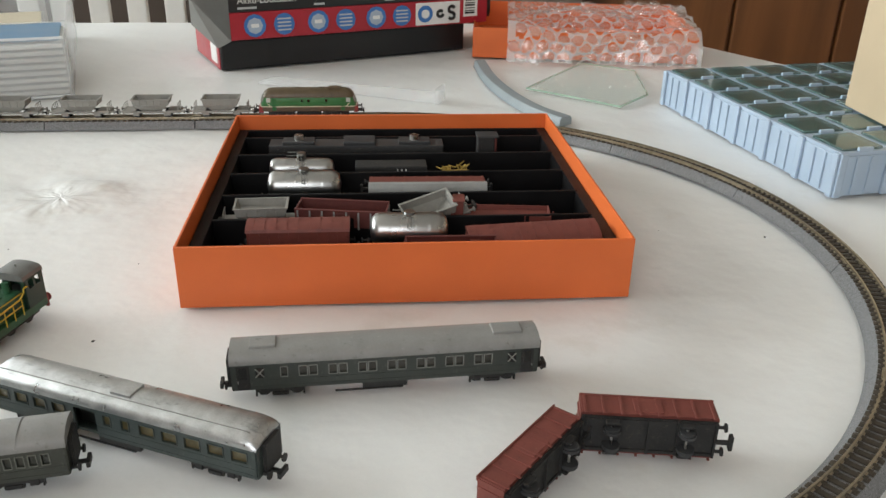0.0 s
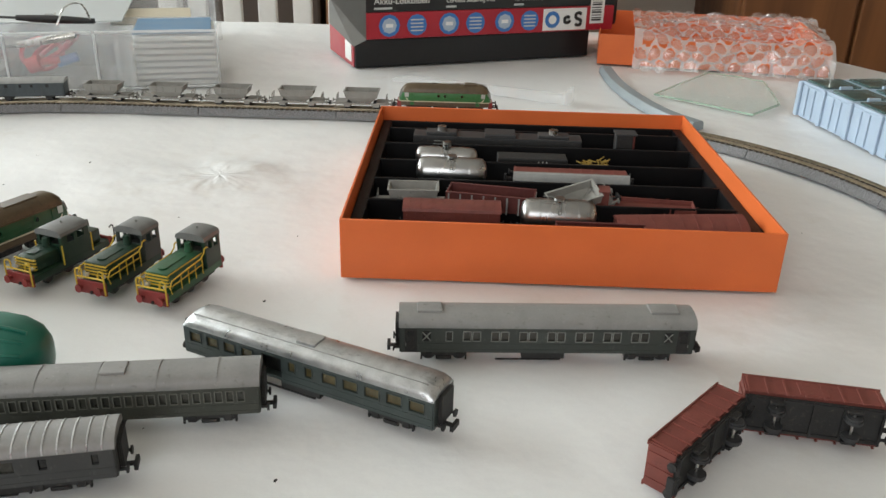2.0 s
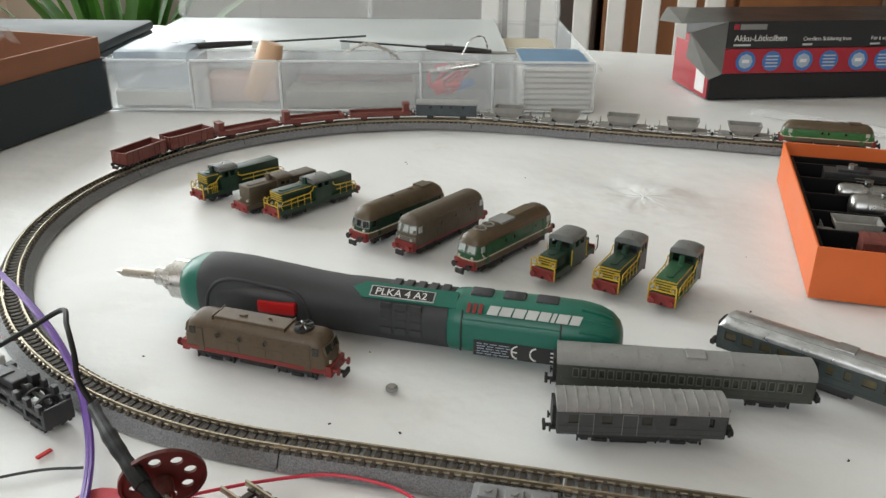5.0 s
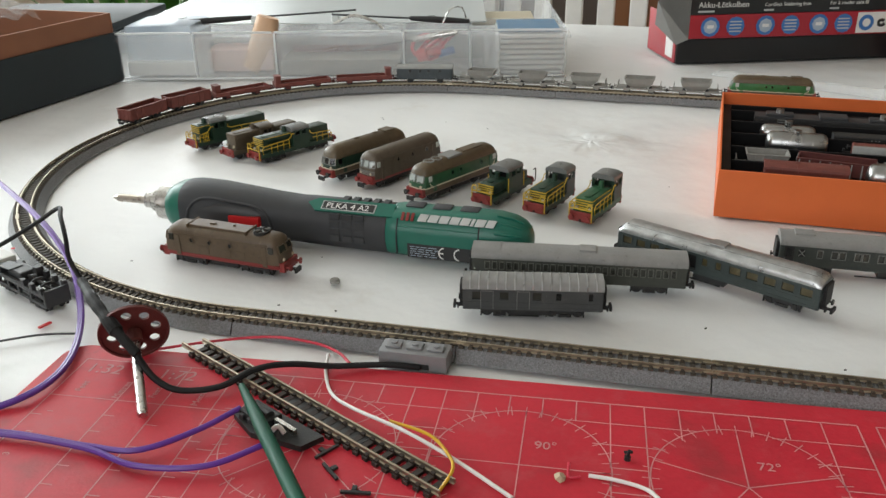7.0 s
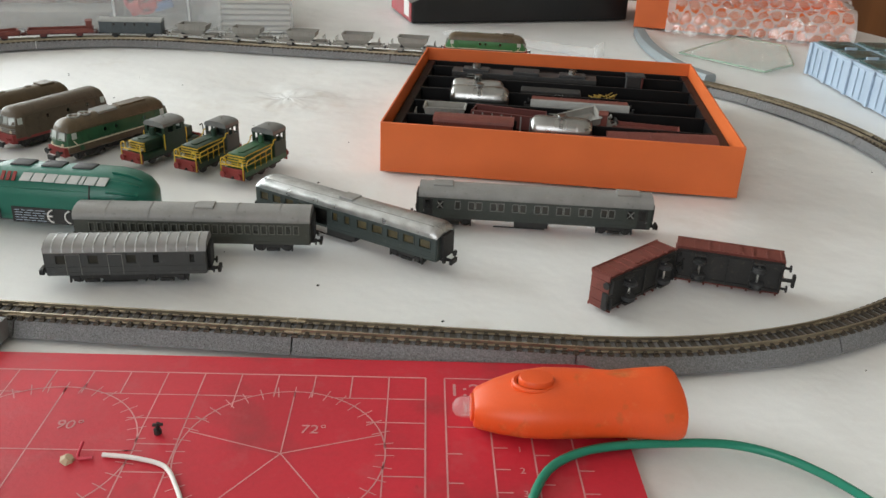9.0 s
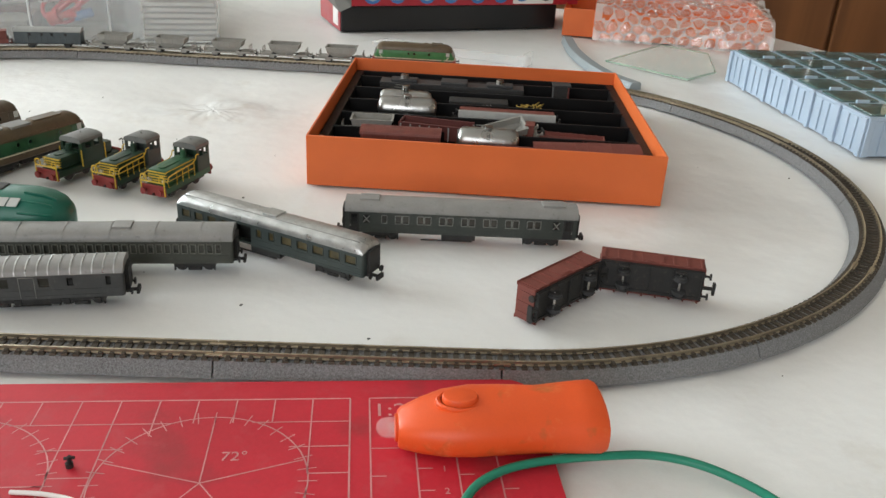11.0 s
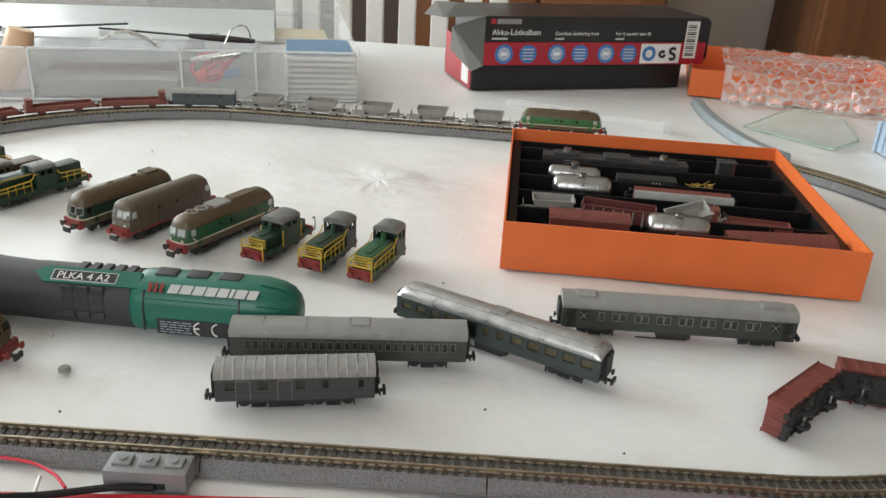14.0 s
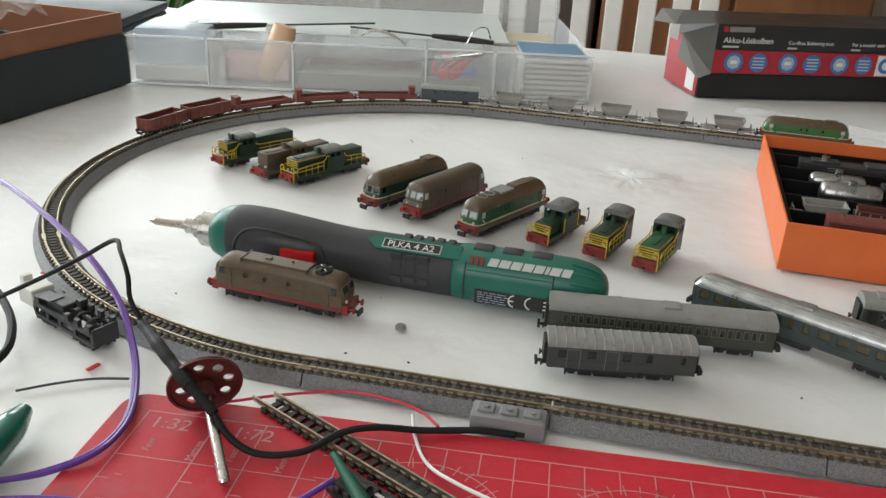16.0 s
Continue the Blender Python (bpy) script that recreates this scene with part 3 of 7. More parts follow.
def track_loop():
    ob = thing("train_track", "oval model railway track with grey moulded roadbed on the tablecloth", "track")
    bed = [(-.0125, 0), (-.0112, .0012), (-.0080, .0066), (.0080, .0066), (.0112, .0012), (.0125, 0)]
    lengths = 20
    for i in range(lengths):
        a, b = LOOP * i / lengths + .0004, LOOP * (i + 1) / lengths - .0004
        part("roadbed", sweep_loop(B(), bed, a, b, 14), M_ROADBED, ob)
    for side in (-.0048, .0048):
        prof = [(side - .0010, .0073), (side - .0010, .0077), (side - .0004, .0080), (side - .0005, RAIL_Z), (side + .0005, RAIL_Z), (side + .0004, .0080), (side + .0010, .0077), (side + .0010, .0073)]
        for i in range(lengths):
            part("rail", sweep_loop(B(), prof, LOOP * i / lengths + .0003, LOOP * (i + 1) / lengths - .0003, 14), M_RAIL, ob)
    # sleepers: those along the near side are single pieces
    one = None
    rest = B()
    n = int(LOOP / 0.0052)
    near = sorted(range(n), key=lambda i: along(i * LOOP / n).y)[:290]
    keep = set(near)
    for i in range(n):
        x, y, h = on_loop(i * LOOP / n)
        m = pose(x, y, 0, 0, 0, math.degrees(h))
        if i in keep:
            if one is None:
                one = part("sleeper", box(B(), -.0013, .0013, -.0080, .0080, .0062, .0075), M_SLEEPER, ob)
                one.matrix_basis = m
                # rail chairs beside the rails
                bm = B()
                bm.from_mesh(one.data)
                for sy in (-.0048, .0048):
                    box(bm, -.0009, .0009, sy - .0022, sy + .0022, .0074, .0083)
                bm.to_mesh(one.data)
                bm.free()
            else:
                share("sleeper", one, ob, m)
        else:
            box(rest, -.0013, .0013, -.0080, .0080, .0062, .0075, m=m)
    tagged(part("sleeper_run", rest, M_SLEEPER, ob), kind="stuff")
    # clips over the joints
    for i in range(lengths):
        for side in (-.0048, .0048):
            x, y, h = on_loop(LOOP * i / lengths)
            c = along(LOOP * i / lengths, 0, side)
            j = part("rail_joiner", box(B(), -.004, .004, -.0014, .0014, .0072, .0086, .0003), M_RAIL, ob)
            j.matrix_basis = pose(c.x, c.y, 0, 0, 0, math.degrees(h))
    return ob


track_loop()


# ---- rolling stock ----
def arch(hw, zs, top, n=8, crown=0.8):
    """Roof outline in (y, z), from the right gutter to the left one."""
    return [(hw * math.cos(math.pi * k / n) , zs + (top - zs) * math.sin(math.pi * k / n) ** crown) for k in range(n + 1)]


def wheelset(parent, x, r=.0032, name="wheel"):
    for y in (-.0042, .0042):
        bm = cyl(B(), (x, y - .0009, r), (x, y + .0009, r), r, n=16)
        cyl(bm, (x, y - .0013 if y > 0 else y + .0013, r), (x, y, r), r * 1.16, n=16)
        part(name, bm, M_CHASSIS, parent, smooth=True)
    part("axle", cyl(B(), (x, -.0066, r), (x, .0066, r), .0006, n=8), M_STEEL, parent)


def bogie(parent, xc, wheelbase=.016, z=.0, detail=True):
    bm = B()
    for y in (-.0066, .0066):
        box(bm, xc - wheelbase * .72, xc + wheelbase * .72, y - .0008, y + .0008, z + .0030, z + .0052, .0003)
        for dx in (-wheelbase / 2, wheelbase / 2):
            box(bm, xc + dx - .0018, xc + dx + .0018, y - .0012, y + .0012, z + .0018, z + .0048, .0004)
        box(bm, xc - .003, xc + .003, y - .0012, y + .0012, z + .0012, z + .0030, .0003)
        if detail:
            for dx in (-.0032, .0032):
                cyl(bm, (xc + dx, y, z + .0010), (xc + dx, y, z + .0034), .0007, n=6)
            for e in (-1, 1):
                box(bm, xc + e * wheelbase * .72 - .0004, xc + e * wheelbase * .72 + .0004, y - .0008, y + .0008, z + .0010, z + .0050)
    box(bm, xc - .003, xc + .003, -.006, .006, z + .003, z + .006)
    b = part("bogie", bm, M_UNDER, parent)
    for dx in (-wheelbase / 2, wheelbase / 2):
        wheelset(b, xc + dx)
    return b


def buffers(parent, x, sgn, z=.0066, material=None, spread=.0056):
    for y in (-spread, spread):
        bm = cyl(B(), (x, y, z), (x + sgn * .0032, y, z), .0007, n=8)
        cyl(bm, (x + sgn * .003, y, z), (x + sgn * .0038, y, z), .0018, n=12)
        part("buffer", bm, material or M_UNDER, parent)


def coupler(parent, x, sgn, z=.0045, material=None):
    bm = box(B(), min(x, x + sgn * .006), max(x, x + sgn * .006), -.0008, .0008, z - .0006, z + .0006)
    box(bm, min(x + sgn * .005, x + sgn * .0066), max(x + sgn * .005, x + sgn * .0066), -.0032, .0032, z - .0012, z + .0016, .0003)
    part("coupler", bm, material or M_UNDER, parent)


def pierced_side(bm, y0, y1, x0, x1, z0, z1, wz0, wz1, wins):
    """A wall with a row of window openings."""
    box(bm, x0, x1, y0, y1, z0, wz0)
    box(bm, x0, x1, y0, y1, wz1, z1)
    e = x0
    for a, b in wins:
        box(bm, e, a, y0, y1, wz0, wz1)
        e = b
    box(bm, e, x1, y0, y1, wz0, wz1)


def carriage(name, label, m, L, body, roof, wins, pane, wz=(.0125, .0172), zb=.0060, zs=.0195, top=.0252, hw=.0088, frame_mat=None, vents=(), ribs=0, roundend=False, edge_line=False, door=None, gangway=True, tall=1.05, dark=(), vestibule=False, seams=(), crown=.8):
    ob = thing(name, label, "model coach", m @ Matrix.Diagonal((1, 1.03, tall, 1)))
    h = L / 2
    wall = B()
    for s in (-1, 1):
        if door and s < 0:
            for a, b in ((-h, door[0]), (door[1], h)):
                pierced_side(wall, -hw - .0005, -hw + .0005, a, b, zb, zs, wz[0], wz[1], [w for w in wins if w[0] > a and w[1] < b])
            box(wall, door[0], door[1], -hw - .0005, -hw + .0005, zs - .002, zs)
        else:
            pierced_side(wall, s * hw - .0005, s * hw + .0005, -h, h, zb, zs, wz[0], wz[1], wins)
    for s in (-1, 1):
        box(wall, s * h - .0005, s * h + .0005, -hw, -.003, zb, zs)
        box(wall, s * h - .0005, s * h + .0005, .003, hw, zb, zs)
    box(wall, -h, h, -hw + .0005, hw - .0005, zb, zb + .0012)
    for z in (.0105, .0074):
        for s in (-1, 1):
            for a, b in (((-h, door[0]), (door[1], h)) if door else ((-h, h),)):
                box(wall, a, b, s * (hw + .0005) - .00015, s * (hw + .0005) + .00015, z, z + .0004)
    part("body", wall, body, ob)
    # glazing behind the openings, with thin frames
    for s in (-1, 1):
        for a, b in wins:
            if door and s < 0 and not (b < door[0] or a > door[1]):
                continue
            w = part("window", box(B(), a, b, s * (hw - .0004) - .0001, s * (hw - .0004) + .0001, wz[0], wz[1]), M_DARKPANE if (a, b) in dark else pane, ob)
            if s < 0 and frame_mat:
                fb = B()
                y = s * (hw + .0006)
                for q0, q1, r0, r1 in ((a - .0003, b + .0003, wz[1], wz[1] + .0004), (a - .0003, b + .0003, wz[0] - .0004, wz[0]), (a - .0004, a, wz[0], wz[1]), (b, b + .0004, wz[0], wz[1])):
                    box(fb, q0, q1, y - .0002, y + .0002, r0, r1)
                part("window_frame", fb, frame_mat, w)
    if door:
        # Black panel behind the opening imitates the shade inside the coach.
        part("door", box(B(), door[0] - .002, door[1] + .002, -hw + .0045, -hw + .0053, zb + .001, zs - .0006), M_UNDER, ob, "black panel standing in for the shade inside the doorway")
    if vestibule:
        # end doors with dark drop lights and crossed lavatory lattices beside them
        for s in (-1, 1):
            for e in (-1, 1):
                y = s * (hw + .0005)
                xd, xl = e * (h - .0050), e * (h - .0125)
                d = part("door", box(B(), xd - .0030, xd + .0030, y - .0003, y + .0003, zb + .0002, zs - .0010, .0002), M_UNDER, ob)
                part("drop_light", box(B(), xd - .0017, xd + .0017, y - .0004, y + .0004, wz[0] - .0006, wz[1] + .0004), M_DARKPANE, d)
                part("door_handle", box(B(), xd + e * .0022, xd + e * .0026, y - .0006, y + .0006, .0098, .0112), M_WINDOWLINE, d)
                lb = part("lattice_window", box(B(), xl - .0020, xl + .0020, y - .0003, y + .0003, wz[0] - .0002, wz[1] + .0002), M_DARKPANE, ob)
                zm = (wz[0] + wz[1]) / 2
                for q in (-1, 1):
                    part("lattice_bar", cyl(B(), (xl - .0019, y + s * .0003, zm - q * .0022), (xl + .0019, y + s * .0003, zm + q * .0022), .0003, n=6), M_WINDOWLINE, lb)
    for x in seams:
        for s in (-1, 1):
            y = s * (hw + .0005)
            bm = box(B(), x - .00015, x + .00015, y - .0003, y + .0003, zb + .0006, zs - .0010)
            box(bm, x + .0070, x + .0073, y - .0003, y + .0003, zb + .0006, zs - .0010)
            box(bm, x, x + .0073, y - .0003, y + .0003, zs - .0013, zs - .0010)
            part("door_frame", bm, M_WINDOWLINE, ob)
    # roof
    a = arch(hw + .0008, zs, top, 10, crown)
    rb = B()
    if roundend:
        rings = []
        for t, f in ((-h - .0004, .25), (-h + .0008, .62), (-h + .003, .88), (-h + .007, 1), (h - .007, 1), (h - .003, .88), (h - .0008, .62), (h + .0004, .25)):
            rings.append([Vector((t, y * (.86 + .14 * f), zs + (z - zs) * f)) for y, z in a] + [Vector((t, -(hw + .0006), zs - .0004)), Vector((t, hw + .0006, zs - .0004))])
        loft(rb, rings)
    else:
        loft(rb, [[Vector((t, y, z)) for y, z in a] + [Vector((t, -(hw + .0006), zs - .0004)), Vector((t, hw + .0006, zs - .0004))] for t in (-h - .0008, -h / 3, h / 3, h + .0008)])
    r = part("roof", rb, roof, ob, smooth=True)
    if edge_line:
        # Grey strip stands in for the highlight line along the near roof edge.
        part("roof_seam", box(B(), -h + .004, h - .004, -hw * .62 - .0002, -hw * .62 + .0002, zs + .0044, zs + .0050), M_ROOFGREY, r)
    for i in range(ribs):
        x = -h + (i + .7) * L / (ribs + .4)
        a2 = arch(hw + .0009, zs + .0001, top + .0003, 10, crown)
        inner = arch(hw + .0004, zs, top - .0003, 10, crown)
        rib = loft(B(), [[Vector((x + d, y, z)) for y, z in a2] + [Vector((x + d, y, z)) for y, z in inner[::-1]] for d in (-.0003, .0003)])
        part("roof_rib", rib, M_ROOFSILVER if ribs > 8 else roof, r)
    for x, w in vents:
        part("roof_hatch", box(B(), x - w / 2, x + w / 2, -.0045, .0045, top - .0012, top + .0006, .0004), roof, r)
    # ends
    if gangway:
        for s in (-1, 1):
            bm = B()
            for k in range(3):
                x = s * (h + .0008 + k * .0007)
                box(bm, x - .0003, x + .0003, -.0052, .0052, zb + .001, zs + .0005, .0002)
            box(bm, s * (h + .0010) - .0012, s * (h + .0010) + .0012, -.0045, .0045, zb + .0014, zs)
            # Bellows widened in black, so they also imitate the shaded end recess.
            part("bellows_shade", bm, M_UNDER, ob)
    for s in (-1, 1):
        buffers(ob, s * h, s)
        coupler(ob, s * h, s)
        bogie(ob, s * (h - .021), .015)
    part("battery_box", box(B(), -.012, .009, -.0075, .0075, .0018, zb, .0004), M_UNDER, ob)
    part("truss_rod", box(B(), -h * .35, h * .1, -.0078, -.0070, .0012, .0018), M_UNDER, ob)
    return ob


def pairs(x0, x1, n, w, gap):
    out = []
    for i in range(n):
        c = x0 + (x1 - x0) * (i + .5) / n
        out += [(c - gap / 2 - w, c - gap / 2), (c + gap / 2, c + gap / 2 + w)]
    return out


def row(x0, x1, n, w):
    return [(x0 + (x1 - x0) * (i + .5) / n - w / 2, x0 + (x1 - x0) * (i + .5) / n + w / 2) for i in range(n)]


carriage("passenger_coach", "slate grey model coach with paired windows and a matt grey roof", pose(.1105, -.0755, 0, 0, 0, 3.2), .142, M_COACH, M_ROOFGREY,
         [(-.0490, -.0462)] + pairs(-.0435, .0515, 7, .0034, .0012), M_PANE, frame_mat=M_WINDOWLINE, vents=((-.057, .012), (.057, .014)), vestibule=True, tall=1.02, crown=.6)
carriage("passenger_coach", "blue-grey model coach with a worn silver roof and an open doorway", pose(.002, -.1140, 0, 0, 0, -24.8), .132, M_COACHB, M_ROOFSILVER,
         row(-.064, -.024, 4, .0062) + [(-.006, -.0025), (.003, .0065)] + row(.010, .064, 5, .0070), M_PANEY, frame_mat=M_COACHB, vents=((.0, .010),), roundend=True, edge_line=True, door=(-.021, -.010))
carriage("passenger_coach", "olive grey model coach with a row of narrow windows", pose(-.0815, -.1425, 0, 0, 0, 8.7), .130, M_COACHC, M_ROOFGREY,
         row(-.058, .060, 26, .0026), M_OLIVEPANE, frame_mat=M_OLIVEFRAME, vents=((.006, .010),), ribs=5, tall=1.02, crown=.65)
carriage("baggage_van", "dull grey model baggage van with a ribbed pale roof", pose(-.1010, -.1855, 0, 0, 0, 13), .080, M_VAN, M_ROOFGREY,
         [(-.035, -.030), (-.019, -.014), (.0, .005), (.0135, .0165), (.0320, .0345)], M_PANE, ribs=15, top=.0238, zs=.0190, tall=1.02, dark=((.0135, .0165), (.0320, .0345)), seams=(-.030, -.009))


def plan_ring(h, w, nose, z, shift=0.0, n=7):
    """Outline of a locomotive seen from above, with rounded ends."""
    out = []
    for s in (1, -1):
        for k in range(n + 1):
            a = math.pi * (k / n - .5)
            x = h - nose + nose * max(0.0, math.cos(a)) ** .62
            y = w * math.copysign(abs(math.sin(a)) ** .7, math.sin(a))
            out.append(Vector((s * x + shift, s * y, z)))
    return out


def streamliner(name, label, m, L=.088, upper=None, lower=None, roof=None, band=None, face=None, hw=.0088, zs=.0176, top=.0240, skirt=.0094, base=.0050, nose=.0064, rake=.0024, brow=.0095, panto=0, fans=False, deck=False, walkway=False, portholes=(), group="", cat="model locomotive", windows=2, grille=False, swoop=False):
    ob = thing(name, label, cat, m @ Matrix.Diagonal((1, 1, 1.06, 1)), group)
    h = L / 2
    zw = zs - .0050

    def inset(z):
        return rake * max(0.0, (z - zw) / (zs - zw)) + .0004 * max(0.0, (z - skirt) / (zs - skirt))

    part("skirt", loft(B(), [plan_ring(h - q, hw - r, nose, z) for q, r, z in ((.0008, .0008, base), (0, .0001, base + .0008), (0, 0, skirt))]), lower, ob, smooth=True)
    part("body", loft(B(), [plan_ring(h - .0002 - inset(z), hw - .0002 - (.0006 if z > zs - .0001 else 0), nose, z) for z in (skirt, (skirt + zw) / 2, zw, (zw + zs) / 2, zs)]), upper, ob, smooth=True)
    if band:
        part("stripe", loft(B(), [plan_ring(h + .0002, hw + .0002, nose, z) for z in (skirt - .0003, skirt + .0004)]), band, ob)
    rr = B()
    rings = [plan_ring(h - rake + .0002, hw - .0002, nose, zs - .0004)]
    for k in range(0, 8):
        t = k / 7 * math.pi / 2
        rings.append(plan_ring(h - rake - .0002 - brow * (1 - math.cos(t)) ** .9, (hw - .0004) * max(.16, math.cos(t) ** .8), nose, zs + (top - zs) * math.sin(t)))
    r = part("roof", loft(rr, rings), roof, ob, smooth=True)
    for s in (-1, 1):
        part("gutter", box(B(), -h + .010, h - .010, s * (hw - .0004) - .0003, s * (hw - .0004) + .0003, zs - .0003, zs + .0003), roof, r)
    if fans:
        # two round fans behind the brow and a panelled hatch further back
        for x in (h - .0165, h - .0255):
            ring = [[Vector((x + q * math.cos(a * math.pi / 9), q * math.sin(a * math.pi / 9), z)) for a in range(18)] for q, z in ((.0042, top - .0016), (.0042, top + .0004), (.0034, top + .0004), (.0032, top - .0008))]
            fan = part("roof_fan", loft(B(), ring, False), M_WINDOWLINE, r, smooth=True)
            bm = cyl(B(), (x, 0, top - .0012), (x, 0, top - .0002), .0034, n=16)
            part("fan_grille", bm, M_UNDER, fan)
            for q in range(3):
                c, sn = math.cos(q * math.pi / 3), math.sin(q * math.pi / 3)
                part("fan_blade", cyl(B(), (x - .0032 * c, -.0032 * sn, top), (x + .0032 * c, .0032 * sn, top), .0003, n=5), M_BROWNROOF, fan)
        part("roof_hatch", box(B(), -.002, .014, -.0056, .0056, top - .0012, top + .0003, .0004), M_GREYCARD, r)
        part("roof_hatch", box(B(), -h + .018, -.006, -.0040, .0040, top - .0010, top + .0003, .0004), roof, r)
    if walkway:
        part("roof_hatch", box(B(), -h + .014, -h + .026, -.0046, .0046, top - .0010, top + .0007, .0005), roof, r)
        for x in (-.012, .010):
            part("roof_vent", box(B(), x - .0022, x + .0022, -.0012, .0012, top - .0006, top + .0006, .0003), roof, r)
    if deck:
        # raised roof between seams, with small blisters
        part("roof_deck", box(B(), -L * .28, L * .20, -.0054, .0054, top - .0016, top + .0005, .0005), roof, r)
        for x in (-L * .285, L * .205):
            part("roof_seam", box(B(), x - .0004, x + .0004, -.0064, .0064, top - .0026, top + .0008, .0002), roof, r)
        part("roof_vent", box(B(), -.012, -.008, -.0012, .0012, top, top + .0012, .0003), roof, r)
        part("roof_vent", cyl(B(), (.006, .001, top), (.006, .001, top + .0014), .0009, n=8), roof, r)
    for k in range(panto):
        x = L * .30
        ring = [[Vector((x + q * math.cos(a * math.pi / 9), q * math.sin(a * math.pi / 9), z)) for a in range(18)] for q, z in ((.0056, top - .0008), (.0056, top + .0010), (.0048, top + .0010), (.0048, top - .0008))]
        pg = part("pantograph", loft(B(), ring, False), M_UNDER, r)
        for q in range(4):
            c, sn = math.cos(q * math.pi / 4), math.sin(q * math.pi / 4)
            part("pantograph_bar", cyl(B(), (x - .0050 * c, -.0050 * sn, top + .0012), (x + .0050 * c, .0050 * sn, top + .0012), .0005, n=6), M_WINDOWLINE if q % 2 else M_UNDER, pg)
        part("pantograph_hub", cyl(B(), (x, 0, top), (x, 0, top + .0022), .0012, n=10), M_UNDER, pg)
    # glazed ends: each pane follows the curve of the nose
    for s in (-1, 1):
        for k in range(windows):
            f = (k - (windows - 1) / 2) / max(1, windows - 1) * 2
            y = f * (.0037 if windows == 2 else .0056)
            sn = min(.98, (abs(y) / (hw - .0006)) ** (1 / .7))
            x = h - .0004 - rake * .45 - nose + nose * math.sqrt(1 - sn * sn) ** .62
            turn = math.copysign(8 if windows == 2 else 34 if f else 0, f) if f else 0
            q = .0028 if windows == 2 else .0021
            mm = pose(s * x, y, zw + .0006, 0, 0, (turn if s > 0 else 180 - turn)) @ pose(0, 0, 0, 0, -18, 0)
            w = part("cab_window", box(B(), -.0006, .0006, -q, q, 0, .0040, .0003), face or M_PANE, ob)
            w.matrix_basis = mm
            fb = B()
            for y0, y1, z0, z1 in ((-q - .0004, q + .0004, .0040, .0045), (-q - .0004, q + .0004, -.0005, 0), (-q - .0005, -q, 0, .0040), (q, q + .0005, 0, .0040)):
                box(fb, -.0006, .0009, y0, y1, z0, z1)
            part("window_frame", fb, upper if face is None else M_WINDOWLINE, w)
        for y in (-1, 1):
            part("cab_window", box(B(), s * (h - nose - .0016) - .0019, s * (h - nose - .0016) + .0019, y * (hw - .0002) - .0003, y * (hw - .0002) + .0003, zw + .0006, zs - .0006, .0003), face or M_PANE, ob)
            part("cab_door", box(B(), s * (h - nose - .0066) - .0018, s * (h - nose - .0066) + .0018, y * hw - .0002, y * hw + .0002, base + .001, zs - .0008, .0002), upper, ob)
        part("buffer_beam", loft(B(), [[Vector((s * (h + d), yy, z)) for yy, z in ((-.0078, .0040), (.0078, .0040), (.0078, .0092), (-.0078, .0092))] for d in (-.0030, .0010)]), M_LOCORED, ob)
        buffers(ob, s * (h + .001), s, .0066, M_LOCORED if lower is M_LOCORED else M_UNDER)
        coupler(ob, s * h, s, .0036)
        for y in (-.0050, .0050):
            part("headlight", cyl(B(), (s * (h - .0030), y, .0106), (s * (h - .0002), y, .0106), .0009, n=10), M_CREAM, ob)
        if grille:
            for z in (.0100, .0110, .0120):
                part("grille_line", loft(B(), [[v for v in plan_ring(h + .0002, hw - .0004, nose, q)] for q in (z, z + .0004)]) if s > 0 else box(B(), -h - .0003, -h + .0004, -.0040, .0040, z, z + .0004), M_WINDOWLINE, ob)
        if swoop:
            for y in (-1, 1):
                part("swoop_line", cyl(B(), (s * (h - .0100), y * (hw + .0001), skirt), (s * (h - .0070), y * (hw - .0003), zw - .0002), .0004, n=6), M_CREAM, ob)
        bogie(ob, s * L * .28, .016)
    for x in portholes:
        for y in (-hw + .0001, hw - .0001):
            w = part("side_window", cyl(B(), (x, y - .0004, zs - .0030), (x, y + .0004, zs - .0030), .0012, n=12), M_DARKPANE, ob)
            part("window_frame", loft(B(), [[Vector((x + q * math.cos(a * math.pi / 7), yy, zs - .0030 + q * math.sin(a * math.pi / 7))) for a in range(14)] for q, yy in ((.0012, y), (.0012, y + math.copysign(.0006, y)), (.0016, y + math.copysign(.0006, y)), (.0016, y))], False), upper, w)
    for x in (-L * .14, .004, L * .16):
        for s in (-1, 1):
            part("side_panel", box(B(), x - .0040, x + .0040, s * hw - .0001, s * hw + .00012, skirt + .0012, zs - .0056, .0001), upper, ob)
    part("tank", box(B(), -.011, .011, -.0065, .0065, .0015, base, .0006), M_UNDER, ob)
    return ob


def at_front(x, y, lean, L, tall=1.34):
    """Pose of a locomotive whose nose is at (x, y) and points to the near side."""
    a = radians(lean)
    return pose(x + math.sin(a) * L / 2, y + math.cos(a) * L / 2, 0, 0, 0, -90 - lean) @ Matrix.Diagonal((1, 1.13, tall, 1))


